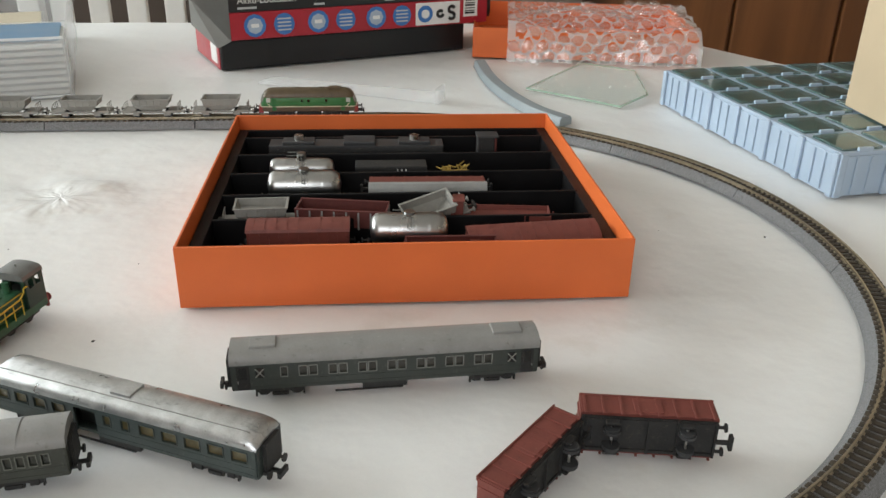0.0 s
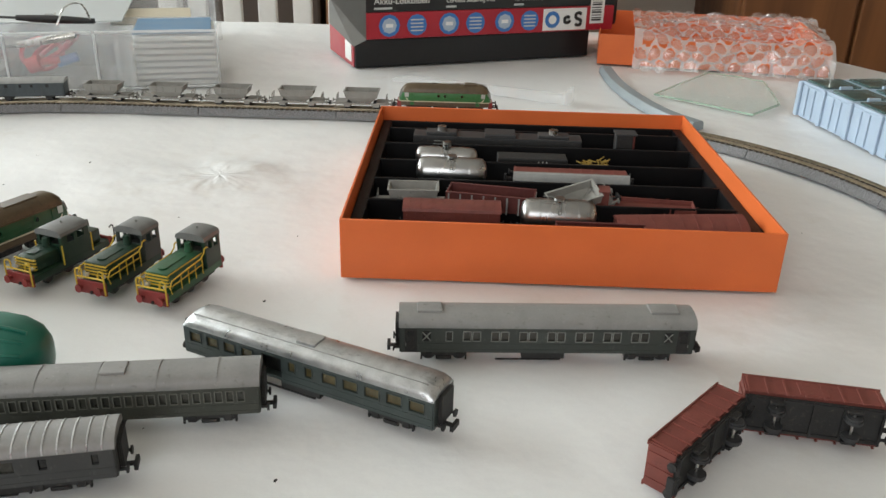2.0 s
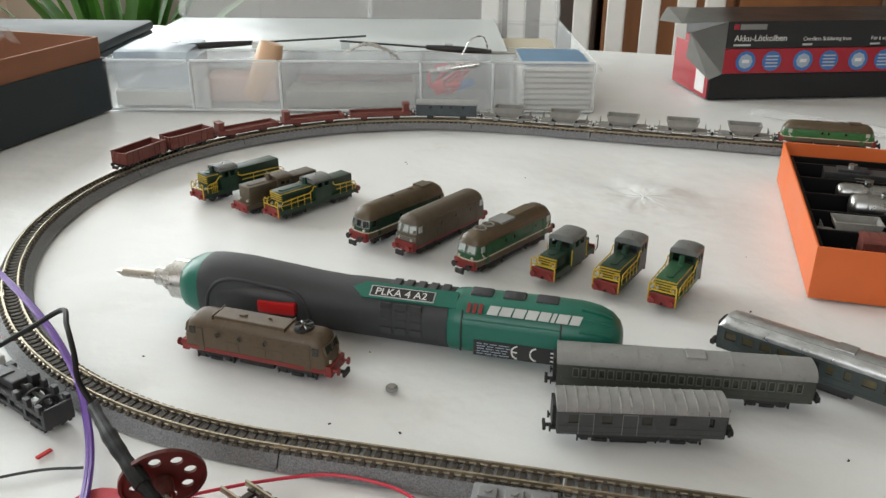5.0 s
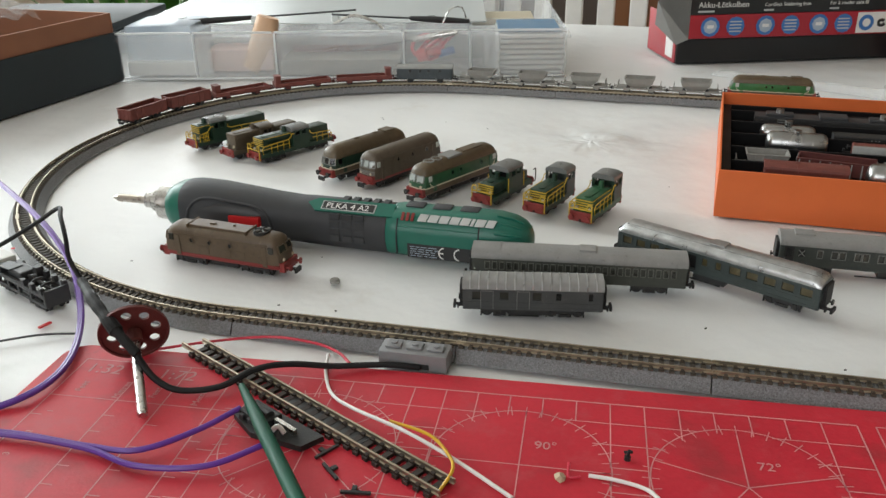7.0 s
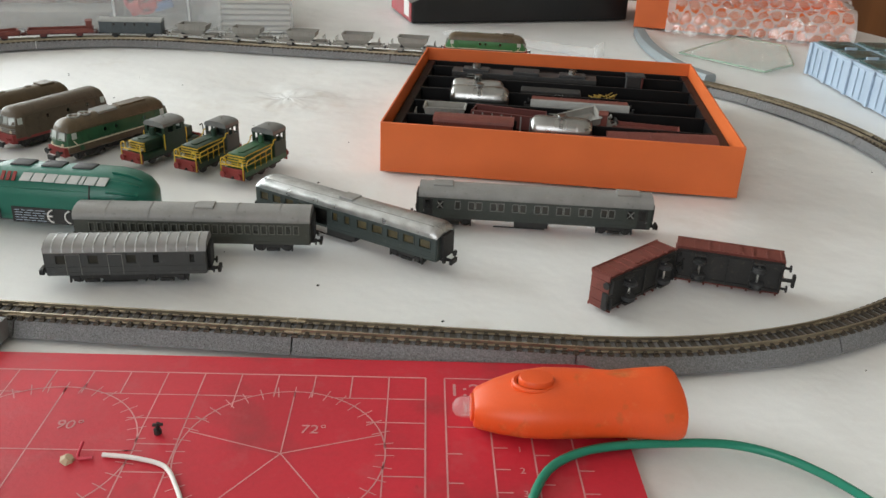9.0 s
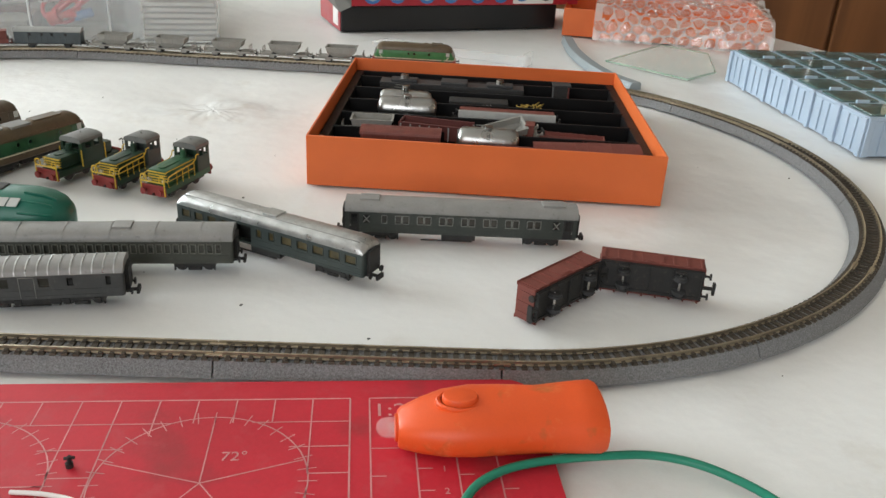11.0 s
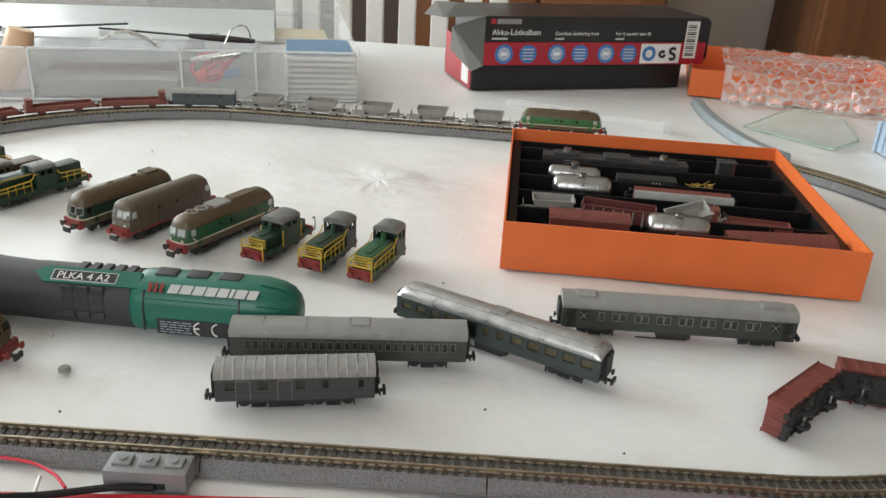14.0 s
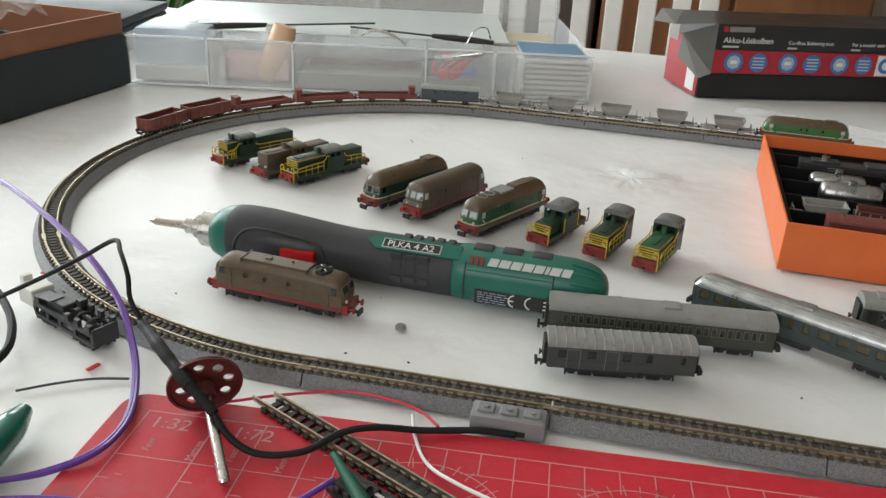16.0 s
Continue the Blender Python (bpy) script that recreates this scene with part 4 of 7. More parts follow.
ROW = "locomotives in a row"
streamliner("electric_locomotive", "brown model electric locomotive with a red skirt and roof pantograph", pose(-.3095, -.176, 0, 0, 0, -3.0) @ Matrix.Diagonal((1, 1.1, 1.14, 1)), .092, M_BROWN, M_LOCORED, M_BROWN, None, None, zs=.0186, top=.0232, nose=.0060, rake=.0030, brow=.0080, portholes=(-.022, -.008, .008), panto=1, deck=True, skirt=.0076)
streamliner("diesel_locomotive", "brown and dark green model diesel locomotive with a pale line", at_front(-.318, -.005, 25, .092, 1.20), .092, M_DKGREEN, M_BROWN, M_BROWNROOF, M_CREAM, M_DARKPANE, group=ROW, windows=3, zs=.0166, walkway=True, portholes=(-.012, .010))
streamliner("diesel_railcar", "all brown model railcar with pale cab windows and red buffer beam", at_front(-.279, -.012, 23, .087, 1.20), .087, M_RAILCAR, M_LOCORED, M_RAILCAR, None, M_HEADGLASS, skirt=.0068, zs=.0190, top=.0240, nose=.0050, brow=.0055, group=ROW, portholes=(-.022, -.004, .014), windows=3, grille=True)
streamliner("diesel_locomotive", "green and brown model diesel locomotive with two roof fans", at_front(-.229, -.030, 25, .095, 1.18), .095, M_GREEN, M_BROWN, M_BROWNROOF, M_CREAM, M_HEADGLASS, group=ROW, fans=True, swoop=True, portholes=(-.022, .004, .014))


def railing(bm, pts, r=.00038):
    for a, b in zip(pts, pts[1:]):
        cyl(bm, a, b, r, n=5)


def shunter(name, label, m, L, hood, cab, roofm, cabx, cabw, two=False, railm=None, hoodh=.0145, group=ROW, cabtop=.0225, side=True):
    """Bonneted engine: frame, hood, cab and hand rails. +x is the nose."""
    ob = thing(name, label, "model locomotive", m, group)
    h = L / 2
    part("frame", box(B(), -h, h, -.0082, .0082, .0040, .0072, .0004), hood, ob)
    part("hood", box(B(), cabx + cabw / 2, h - .004, -.0064, .0064, .0072, hoodh, .0010 if side else .0022), hood, ob, smooth=True)
    part("lifting_eye", cyl(B(), (cabx, 0, cabtop - .0004), (cabx, 0, cabtop + .0010), .0005, n=6), M_WINDOWLINE, ob)
    part("hood_grille", box(B(), cabx + cabw / 2 + .009, h - .010, -.0022, .0022, hoodh - .0002, hoodh + .0004, .0002), hood, ob)
    part("exhaust", cyl(B(), (cabx + cabw / 2 + .003, 0, hoodh - .001), (cabx + cabw / 2 + .003, 0, hoodh + .0040), .0022, .0015, n=12), hood, ob)
    if two:
        part("hood", box(B(), -h + .004, cabx - cabw / 2, -.0062, .0062, .0072, hoodh - .0004, .0010), hood, ob, smooth=True)
    cb = B()
    x0, x1 = cabx - cabw / 2, cabx + cabw / 2
    for s in (-1, 1):
        pierced_side(cb, s * .0080 - .0004, s * .0080 + .0004, x0, x1, .0072, cabtop - .003, .0150, .0188, [(x0 + cabw * .18, x0 + cabw * .44), (x0 + cabw * .56, x0 + cabw * .82)])
    for x in (x0, x1):
        box(cb, x - .0004, x + .0004, -.0080, .0080, .0072, .0150)
        for y0, y1 in ((-.0080, -.0062), (-.0008, .0008), (.0062, .0080)):
            box(cb, x - .0004, x + .0004, y0, y1, .0150, cabtop - .003)
    part("cab", cb, cab, ob)
    part("cab_floor", box(B(), x0 + .001, x1 - .001, -.0072, .0072, .0072, .0120, .0004), M_UNDER, ob)
    a = arch(.0084, cabtop - .0032, cabtop, 10, .5)
    part("cab_roof", loft(B(), [[Vector((x, y, z)) for y, z in a] for x in (x0 - .0008, x1 + .0010)]), roofm, ob, smooth=True)
    for s in (-1, 1):
        part("buffer_beam", box(B(), s * (h + .0004) - .0007, s * (h + .0004) + .0007, -.0082, .0082, .0026, .0084, .0004), M_LOCORED, ob)
        buffers(ob, s * (h + .0004), s, .0054, M_LOCORED)
        part("hook", box(B(), min(s * h, s * (h + .0022)), max(s * h, s * (h + .0022)), -.0006, .0006, .0030, .0042, .0002), M_UNDER, ob)
    if railm:
        e = h + .0014
        part("front_rail", cyl(B(), (e, -.0080, .0102), (e, .0080, .0102), .00045, n=6), railm, ob)
        for y in (-.0080, .0080):
            part("front_railing", tube(B(), [(e, y, .0034), (e, y, .0118), (e - .0006, y * .94, .0132), (e - .0006, y * .62, .0132), (e - .0004, y * .56, .0102)], .00045, 6, 2), railm, ob)
        for s in (-1, 1):
            y = s * .0086
            if side:
                sr = part("side_railing", tube(B(), [(h - .003, y, .0072), (h - .0034, y, .0126), (x1 + .006, y, .0136), (x1 + .002, y, .0168), (x1 - .001, y, .0168)], .00038, 6, 2), railm, ob)
                part("lower_rail", cyl(B(), (h - .003, y, .0104), (x1 + .005, y, .0108), .0003, n=5), railm, sr)
                for i in range(4):
                    x = x1 + .005 + (h - .010 - x1) * i / 4
                    part("railing_post", cyl(B(), (x, y, .0066), (x, y, .0136), .0003, n=5), railm, sr)
                part("hood_edge", cyl(B(), (x1 + .001, s * .0063, hoodh - .0007), (h - .0044, s * .0063, hoodh - .0007), .00028, n=6), railm, ob)
                if two:
                    sr = part("side_railing", tube(B(), [(-h + .003, y, .0072), (-h + .004, y, .0126), (x0 - .004, y, .0136), (x0 - .001, y, .0165)], .00038, 6, 2), railm, ob)
                    part("lower_rail", cyl(B(), (-h + .003, y, .0104), (x0 - .004, y, .0106), .0003, n=5), railm, sr)
                    for i in range(3):
                        x = -h + .006 + (x0 + h - .008) * i / 3
                        part("railing_post", cyl(B(), (x, y, .0066), (x, y, .0132), .0003, n=5), railm, sr)
            else:
                for x in (x1 + .0012, x0 - .0012):
                    part("grab_rail", cyl(B(), (x, y, .0060), (x, y, .0150), .0004, n=6), railm, ob)
                part("end_step", tube(B(), [(-h - .001, y, .005), (-h - .004, y, .006), (-h - .004, y, .013), (-h - .001, y, .013)], .0004, 6, 3), M_UNDER, ob)
        for k in range(4):
            z = hoodh - .0014 - k * .0014
            part("nose_stripe", box(B(), h - .0052, h - .0036, -.0064, .0064, z, z + .0006, .0001), railm, ob)
    # louvred side doors along the hood and a lamp on the nose
    for s in (-1, 1):
        n = 4 if L > .06 else 3
        for i in range(n):
            q0 = x1 + .002 + i * (h - .008 - x1) / n
            part("hood_door", box(B(), q0, q0 + (h - .010 - x1) / n, s * .0062 - .0002, s * .0062 + .0002, .0084, hoodh - .0022, .0001), hood, ob)
        part("headlight", cyl(B(), (h - .0045, s * .0046, .0096), (h - .0026, s * .0046, .0096), .0009, n=8), M_CREAM, ob)
    part("radiator", cyl(B(), (h - .010, 0, hoodh - .0004), (h - .010, 0, hoodh + .0006), .0026, n=14), hood, ob)
    nb = 2 if L > .065 else 0
    if nb:
        for s in (-1, 1):
            bogie(ob, s * L * .3, .014)
    else:
        bm = B()
        for y in (-.0068, .0068):
            box(bm, -h * .75, h * .75, y - .0006, y + .0006, .0028, .0048, .0003)
        part("side_frame", bm, M_UNDER, ob)
        for k in (-.5, 0, .5):
            wheelset(ob, h * k * 1.1, .0034)
    return ob


shunter("diesel_shunter", "dark green model diesel engine with a long rear hood", at_front(-.481, .044, 28, .082, 1.27), .082, M_DKGREEN, M_DKGREEN, M_CABROOF, .016, .016, True, M_YELLOW, hoodh=.0188, cabtop=.0226)
shunter("motor_engine", "plain brown model engine body with a red buffer beam", at_front(-.433, .028, 27, .078, 1.27), .078, M_RAILCAR, M_RAILCAR, M_RAILCAR, .0, .014, True, None, hoodh=.0184, cabtop=.0208)
shunter("diesel_shunter", "dark green model diesel engine with a centre cab and yellow railings", at_front(-.403, .025, 27, .083, 1.27), .083, M_DKGREEN, M_DKGREEN, M_CABROOF, -.004, .018, True, M_YELLOW, hoodh=.0180, cabtop=.0214)
shunter("small_shunter", "dark green model shunter with centre cab and yellow nose stripes", at_front(-.174, -.028, 20, .058, 1.30), .058, M_DKGREEN, M_DKGREEN, M_CABROOF, -.004, .020, True, M_YELLOW, hoodh=.0142, cabtop=.0216, side=False)
shunter("small_shunter", "dark green model shunter with a grey cab and yellow railings", at_front(-.1310, -.0360, 17, .048), .048, M_DKGREEN, M_CABGREEN, M_CABROOF, -.017, .014, False, M_YELLOW, hoodh=.0150)
shunter("small_shunter", "green model shunter with a grey roofed cab and yellow railings", at_front(-.0945, -.0450, 17, .051), .051, M_GREEN, M_DKGREEN, M_CABROOF, -.018, .014, False, M_YELLOW, hoodh=.0150)


def axle_frame(ob, L, material=None, z=0):
    h = L / 2
    bm = B()
    for y in (-.0068, .0068):
        box(bm, -h, h, y - .0006, y + .0006, .0046, .0062)
        for x in (-h * .55, h * .55):
            box(bm, x - .003, x + .003, y - .0006, y + .0006, .0022, .0046, .0004)
    box(bm, -h, -h + .001, -.0078, .0078, .0042, .0066)
    box(bm, h - .001, h, -.0078, .0078, .0042, .0066)
    part("underframe", bm, material or M_UNDER, ob)
    for s in (-1, 1):
        wheelset(ob, s * h * .55)
        buffers(ob, s * h, s, .0058, material)
        coupler(ob, s * h, s, .0042)


def gondola(m, label, material=None, L=.050, group="", rib=None):
    material = material or M_REDWAGON
    ob = thing("open_wagon", label, "model wagon", m, group)
    h, hw, z0, z1 = L / 2, .0088, .0062, .0168
    bm = B()
    box(bm, -h, h, -hw, hw, z0, z0 + .0010)
    for s in (-1, 1):
        box(bm, -h, h, s * hw - .0005, s * hw + .0005, z0, z1)
        box(bm, s * h - .0005, s * h + .0005, -hw, hw, z0, z1)
    part("body", bm, material, ob)
    for s in (-1, 1):
        for i in range(8):
            x = -h + .0015 + i * (L - .003) / 7
            part("rib", box(B(), x - .0005, x + .0005, s * (hw + .0007) - .0003, s * (hw + .0007) + .0003, z0 - .001, z1 - .0003), rib or material, ob)
        part("top_rail", box(B(), -h - .0004, h + .0004, s * hw - .0010, s * hw + .0010, z1, z1 + .0007, .0002), material, ob)
        part("door", box(B(), -.006, .006, s * (hw + .0006) - .0003, s * (hw + .0006) + .0003, z0 + .001, z1 - .001, .0002), material, ob)
    for s in (-1, 1):
        for y in (-.0056, 0, .0056):
            part("end_rib", box(B(), s * (h + .0006) - .0004, s * (h + .0006) + .0004, y - .0005, y + .0005, z0 + .0002, z1 - .0002), rib or material, ob)
    part("floor_plate", box(B(), -h + .001, h - .001, -.0080, .0080, .0052, .0061), M_UNDER, ob)
    for x in (-.012, .0, .012):
        part("cross_beam", box(B(), x - .0006, x + .0006, -.0078, .0078, .0042, .0052), M_UNDER, ob)
    axle_frame(ob, L)
    return ob


def flat_wagon(m, L=.066, cabin=1, group=""):
    ob = thing("flat_wagon", "oxide red model flat wagon with low sides and a brake cabin", "model wagon", m, group)
    h, hw = L / 2, .0088
    bm = box(B(), -h, h, -hw, hw, .0062, .0072)
    for s in (-1, 1):
        box(bm, -h, h, s * hw - .0004, s * hw + .0004, .0062, .0100)
        box(bm, s * h - .0004, s * h + .0004, -hw, hw, .0062, .0104)
    part("deck", bm, M_REDWAGON, ob)
    x = cabin * (h - .004)
    bm = B()
    box(bm, x - .0032, x + .0032, -.0055, .0055, .0072, .0172, .0003)
    box(bm, x - .0038, x + .0038, -.0062, .0062, .0172, .0180, .0003)
    part("brake_cabin", bm, M_REDWAGON, ob)
    for s in (-1, 1):
        for i in range(6):
            q = -h + .006 + i * (L - .012) / 5
            part("stake", box(B(), q - .0004, q + .0004, s * (hw + .0006) - .0003, s * (hw + .0006) + .0003, .0058, .0104), M_REDWAGON, ob)
    axle_frame(ob, L, M_REDDARK)
    return ob


def hopper(m, group="", label="pale grey model hopper wagon with end platforms", L=.050):
    ob = thing("hopper_wagon", label, "model wagon", m, group)
    h = L / 2
    def ring(hx, hy, z):
        return [Vector((-hx, -hy, z)), Vector((hx, -hy, z)), Vector((hx, hy, z)), Vector((-hx, hy, z))]
    bm = loft(B(), [ring(.0085, .0050, .0060), ring(.0150, .0088, .0118), ring(.0162, .0090, .0172), ring(.0154, .0082, .0172), ring(.0142, .0080, .0122), ring(.0070, .0040, .0075)])
    part("hopper", bm, M_HOPPER, ob)
    part("top_rim", loft(B(), [ring(.0168, .0096, .0168), ring(.0168, .0096, .0175), ring(.0156, .0084, .0175), ring(.0156, .0084, .0168), ring(.0168, .0096, .0168)], False), M_HOPPER, ob)
    for s in (-1, 1):
        for q in (-.009, -.003, .003, .009):
            part("rib", box(B(), q - .0004, q + .0004, s * .0092 - .0005, s * .0092 + .0005, .0112, .0170), M_HOPPER, ob)
        part("platform", box(B(), min(s * .014, s * h), max(s * .014, s * h), -.0078, .0078, .0062, .0070), M_HOPPER, ob)
        bm = B()
        for y in (-.0066, -.0022, .0022, .0066):
            railing(bm, [(s * (h - .0015), y, .0070), (s * (h - .0015), y, .0128)], .0003)
        railing(bm, [(s * (h - .0015), -.0066, .0128), (s * (h - .0015), .0066, .0128)], .0003)
        for y in (-.0045, .0045):
            railing(bm, [(s * .0085, y, .0062), (s * .0160, y, .0155)], .0004)
        part("end_railing", bm, M_HOPPER, ob)
    axle_frame(ob, L, M_HOPPER)
    return ob


def box_van(m, group="", label="slate grey model goods van with a ribbed pale roof", body=None, roof=None, L=.066, plain=False):
    ob = thing("goods_van", label, "model wagon", m, group)
    h, hw = L / 2, .0088
    bm = B()
    for s in (-1, 1):
        if plain:
            box(bm, -h, h, s * hw - .0004, s * hw + .0004, .0058, .0180)
            box(bm, s * h - .0004, s * h + .0004, -hw, hw, .0058, .0180)
            continue
        pierced_side(bm, s * hw - .0004, s * hw + .0004, -h, h, .0058, .0180, .0135, .0165, [(-.020, -.017), (-.006, -.0035), (.004, .0065), (.016, .019)])
        box(bm, s * h - .0004, s * h + .0004, -hw, hw, .0058, .0180)
    part("body", bm, body or M_VAN, ob)
    for s in (-1, 1):
        for i in range(11):
            x = -h + .001 + i * (L - .002) / 10
            part("rib", box(B(), x - .0003, x + .0003, s * (hw + .0006) - .0002, s * (hw + .0006) + .0002, .0058, .0178 if plain else .0132), body or M_VAN, ob)
    part("dark_inside", box(B(), -h + .001, h - .001, -hw + .001, hw - .001, .0060, .0178), M_UNDER, ob)
    a = arch(hw + .0010, .0178, .0212, 8)
    r = part("roof", loft(B(), [[Vector((x, y, z)) for y, z in a] for x in (-h - .001, h + .001)]), roof or M_ROOFGREY, ob, smooth=True)
    for i in range(9):
        x = -h + (i + .5) * L / 9
        a2, b2 = arch(hw + .0011, .0179, .0215, 8), arch(hw + .0006, .0177, .0208, 8)
        part("roof_rib", loft(B(), [[Vector((x + d, y, z)) for y, z in a2] + [Vector((x + d, y, z)) for y, z in b2[::-1]] for d in (-.0003, .0003)]), roof or M_ROOFGREY, r)
    axle_frame(ob, L)
    return ob


# the train, pushed round the loop, standing on the far straight
def rail_pose(s, flip=False):
    x, y, h = on_loop(s)
    return pose(x, y, RAIL_Z - .0003, 0, 0, math.degrees(h) + (180 if flip else 0))


def loop_at_x(x):
    return ARC_R + (CR.x + RR * math.cos(PHI + ALPHA) - x)


S0 = loop_at_x(0.050)
TRAIN = "train on the oval track"
streamliner("diesel_locomotive", "bright green model diesel locomotive with umber roof at the train's end", rail_pose(S0), .088, M_BRIGHTGREEN, M_BROWN, M_BROWNROOF, M_CREAM, M_HEADGLASS, group=TRAIN, swoop=True, walkway=True, portholes=(-.016, .0, .006))
s = S0 + .079
for i in range(5):
    hopper(rail_pose(s + i * .0615), TRAIN)
s += 5 * .0615 + .0085
box_van(rail_pose(s), TRAIN, body=M_TRAINVAN, roof=M_PALEROOF)
s += .0745
for c in (-1, 1, 1):
    flat_wagon(rail_pose(s), cabin=c, group=TRAIN)
    s += .0755
s -= .008
for i in range(2):
    gondola(rail_pose(s), "oxide red open model wagon on the track", group=TRAIN)
    s += .0585

# two wagons tipped over on the cloth
TIP = Matrix.Rotation(radians(-90), 4, "X")
gondola(pose(.2170, -.1445, .0108, 0, 0, -9) @ TIP @ Matrix.Diagonal((1, 1.1, 1.1, 1)), "oxide red open model wagon lying on its side, wheels out", None, .056)
gondola(pose(.1745, -.1625, .0108, 0, 0, 48) @ TIP @ Matrix.Diagonal((1, 1.1, 1.1, 1)), "oxide red open model wagon tipped on its side beside another", None, .056)


# ---- the orange tray of spare wagons ----
def orange_tray(name, label, m, w, d, h, tray=True, t=.0016):
    ob = thing(name, label, "box", m)
    part("base", box(B(), t, w - t, t, d - t, 0, t), M_ORANGE, ob)
    for x0, x1, y0, y1 in ((0, w, 0, t), (0, w, d - t, d), (0, t, t, d - t), (w - t, w, t, d - t)):
        part("side", box(B(), x0, x1, y0, y1, 0, h, .0005), M_ORANGE, ob)
    if tray:
        part("insert", box(B(), t + .0005, w - t - .0005, t + .0005, d - t - .0005, t, .0085), M_BLACKTRAY, ob)
        for y in (.006, .0215, .062, .1025, .143, .1835, .224, .244):
            part("divider", box(B(), .008, w - .008, y, y + .0022, .004, .026, .0005), M_BLACKTRAY, ob)
        for x in (t + .0006, w - t - .008):
            part("divider", box(B(), x, x + .0074, .003, d - .003, .004, .0256, .0005), M_BLACKTRAY, ob)
    return ob


orange_tray("card_tray", "orange card box holding loose model wagons in black compartments", pose(-.0015, .001, 0, 0, 0, 0), .2535, .2505, .037)


def tank(m, label, L=.046, r=.0092):
    ob = thing("tank_wagon", label, "model wagon", m, "spare wagons in the tray")
    rings = []
    for x, f in ((-L / 2, .3), (-L / 2 + .0010, .72), (-L / 2 + .0030, .93), (-L / 2 + .006, 1), (L / 2 - .006, 1), (L / 2 - .0030, .93), (L / 2 - .0010, .72), (L / 2, .3)):
        rings.append([Vector((x, r * f * math.cos(a * math.pi / 12), .0155 + r * f * math.sin(a * math.pi / 12))) for a in range(24)])
    part("tank", loft(B(), rings), M_TANK, ob, smooth=True)
    for x in (-L * .25, L * .25):
        part("tank_band", loft(B(), [[Vector((x + d, (r + q) * math.cos(a * math.pi / 12), .0155 + (r + q) * math.sin(a * math.pi / 12))) for a in range(24)] for d, q in ((-.0006, 0), (-.0006, .0003), (.0006, .0003), (.0006, 0))], False), M_TANK, ob, smooth=True)
    part("dome", cyl(B(), (0, 0, .0235), (0, 0, .0272), .0032, n=16), M_TANK, ob, smooth=True)
    bm = B()
    for s in (-1, 1):
        railing(bm, [(.002, s * .004, .0262), (-.010, s * .004, .0262)], .0003)
        railing(bm, [(s * .001, -.0098, .006), (s * .001, -.0085, .0262)], .0003)
    for k in range(6):
        railing(bm, [(-.001, -.0098, .008 + k * .003), (.001, -.0098, .008 + k * .003)], .0003)
    part("ladder", bm, M_WINDOWLINE, ob)
    axle_frame(ob, L + .004)
    return ob


SP = "spare wagons in the tray"
tank(pose(.0605, .1205, 0.0110, 0, 0, -1), "silver tank wagon with a filler dome in the tray", .049, .0098)
tank(pose(.127, .040, 0.0125, 0, 0, -2), "shiny silver tank wagon in the tray", .046, .0102)
tank(pose(.056, .160, 0.0085, 0, 0, -2), "silver tank wagon with walkway in the tray", .046, .0075)
box_van(pose(.062, .0425, 0.0125, 0, 0, 0), SP, "oxide red goods van with ribbed roof in the tray", M_REDWAGON, M_REDWAGON, .058, True)
gondola(pose(.087, .0735, 0.0130, 0, 0, -9), "worn red wagon with silver ribs in the tray", M_REDDARK, .056, SP, M_PALEROOF)
box_van(pose(.1435, .1305, .0205, 90, 0, -1), SP, "red sided goods van lying on its side, grey roof outward", M_REDWAGON, M_PALEROOF, .078, True)
hopper(pose(.036, .081, 0.0120, 0, 0, 2), SP, "olive grey hopper wagon in the tray")
hopper(pose(.143, .079, .0135, 16, -14, 14), SP, "grey hopper wagon lying askew in the tray")
flat_wagon(pose(.187, .074, 0.0150, 0, 0, -6), .062, -1, SP)
box_van(pose(.200, .0385, 0.0100, 20, 0, 6), SP, "red ribbed goods van leaning in the tray", M_REDWAGON, M_REDWAGON, .078, True)
gondola(pose(.150, .0155, 0.0130, 0, 0, -1), "oxide red open wagon in the tray", M_REDDARK, .052, SP)
ob = thing("upturned_coach", "dark grey coach lying upside down in the tray", "model coach", pose(.095, .2045, 0.0315, 180, 0, -1), SP)
part("body", box(B(), -.066, .066, -.0085, .0085, .004, .022, .001), M_UNDER, ob)
part("underframe", box(B(), -.066, .066, -.0088, .0088, .0030, .0042, .0003), M_CHASSIS, ob)
for x in (-.044, .044):
    part("bogie", box(B(), x - .012, x + .012, -.006, .006, .0005, .003, .0006), M_CHASSIS, ob)
    part("wheel", cyl(B(), (x, 0, -.003), (x, 0, .001), .0035, n=14), M_STEEL, ob)
part("battery_box", box(B(), -.010, .014, -.0084, .0084, .0, .003, .0006), M_CHASSIS, ob)
ob = thing("tank_engine", "small black model engine with red cab back in the tray", "model locomotive", pose(.196, .204, 0.0110), SP)
part("body", box(B(), -.008, .005, -.006, .006, .002, .022, .001), M_UNDER, ob)
part("cab_back", box(B(), .005, .0066, -.006, .006, .004, .022, .0004), M_REDDARK, ob)
part("cab_roof", box(B(), -.009, .008, -.007, .007, .022, .0236, .0006), M_CHASSIS, ob)
rng = random.Random(3)
bm = B()
for i in range(30):
    p = Vector((rng.uniform(-.010, .010), rng.uniform(-.005, .005), rng.uniform(.008, .012)))
    cyl(bm, p, p + Vector((rng.uniform(-.006, .006), rng.uniform(-.004, .004), rng.uniform(-.002, .003))), .0005, n=5)
box(bm, -.010, .010, -.004, .004, 0, .009, .002)
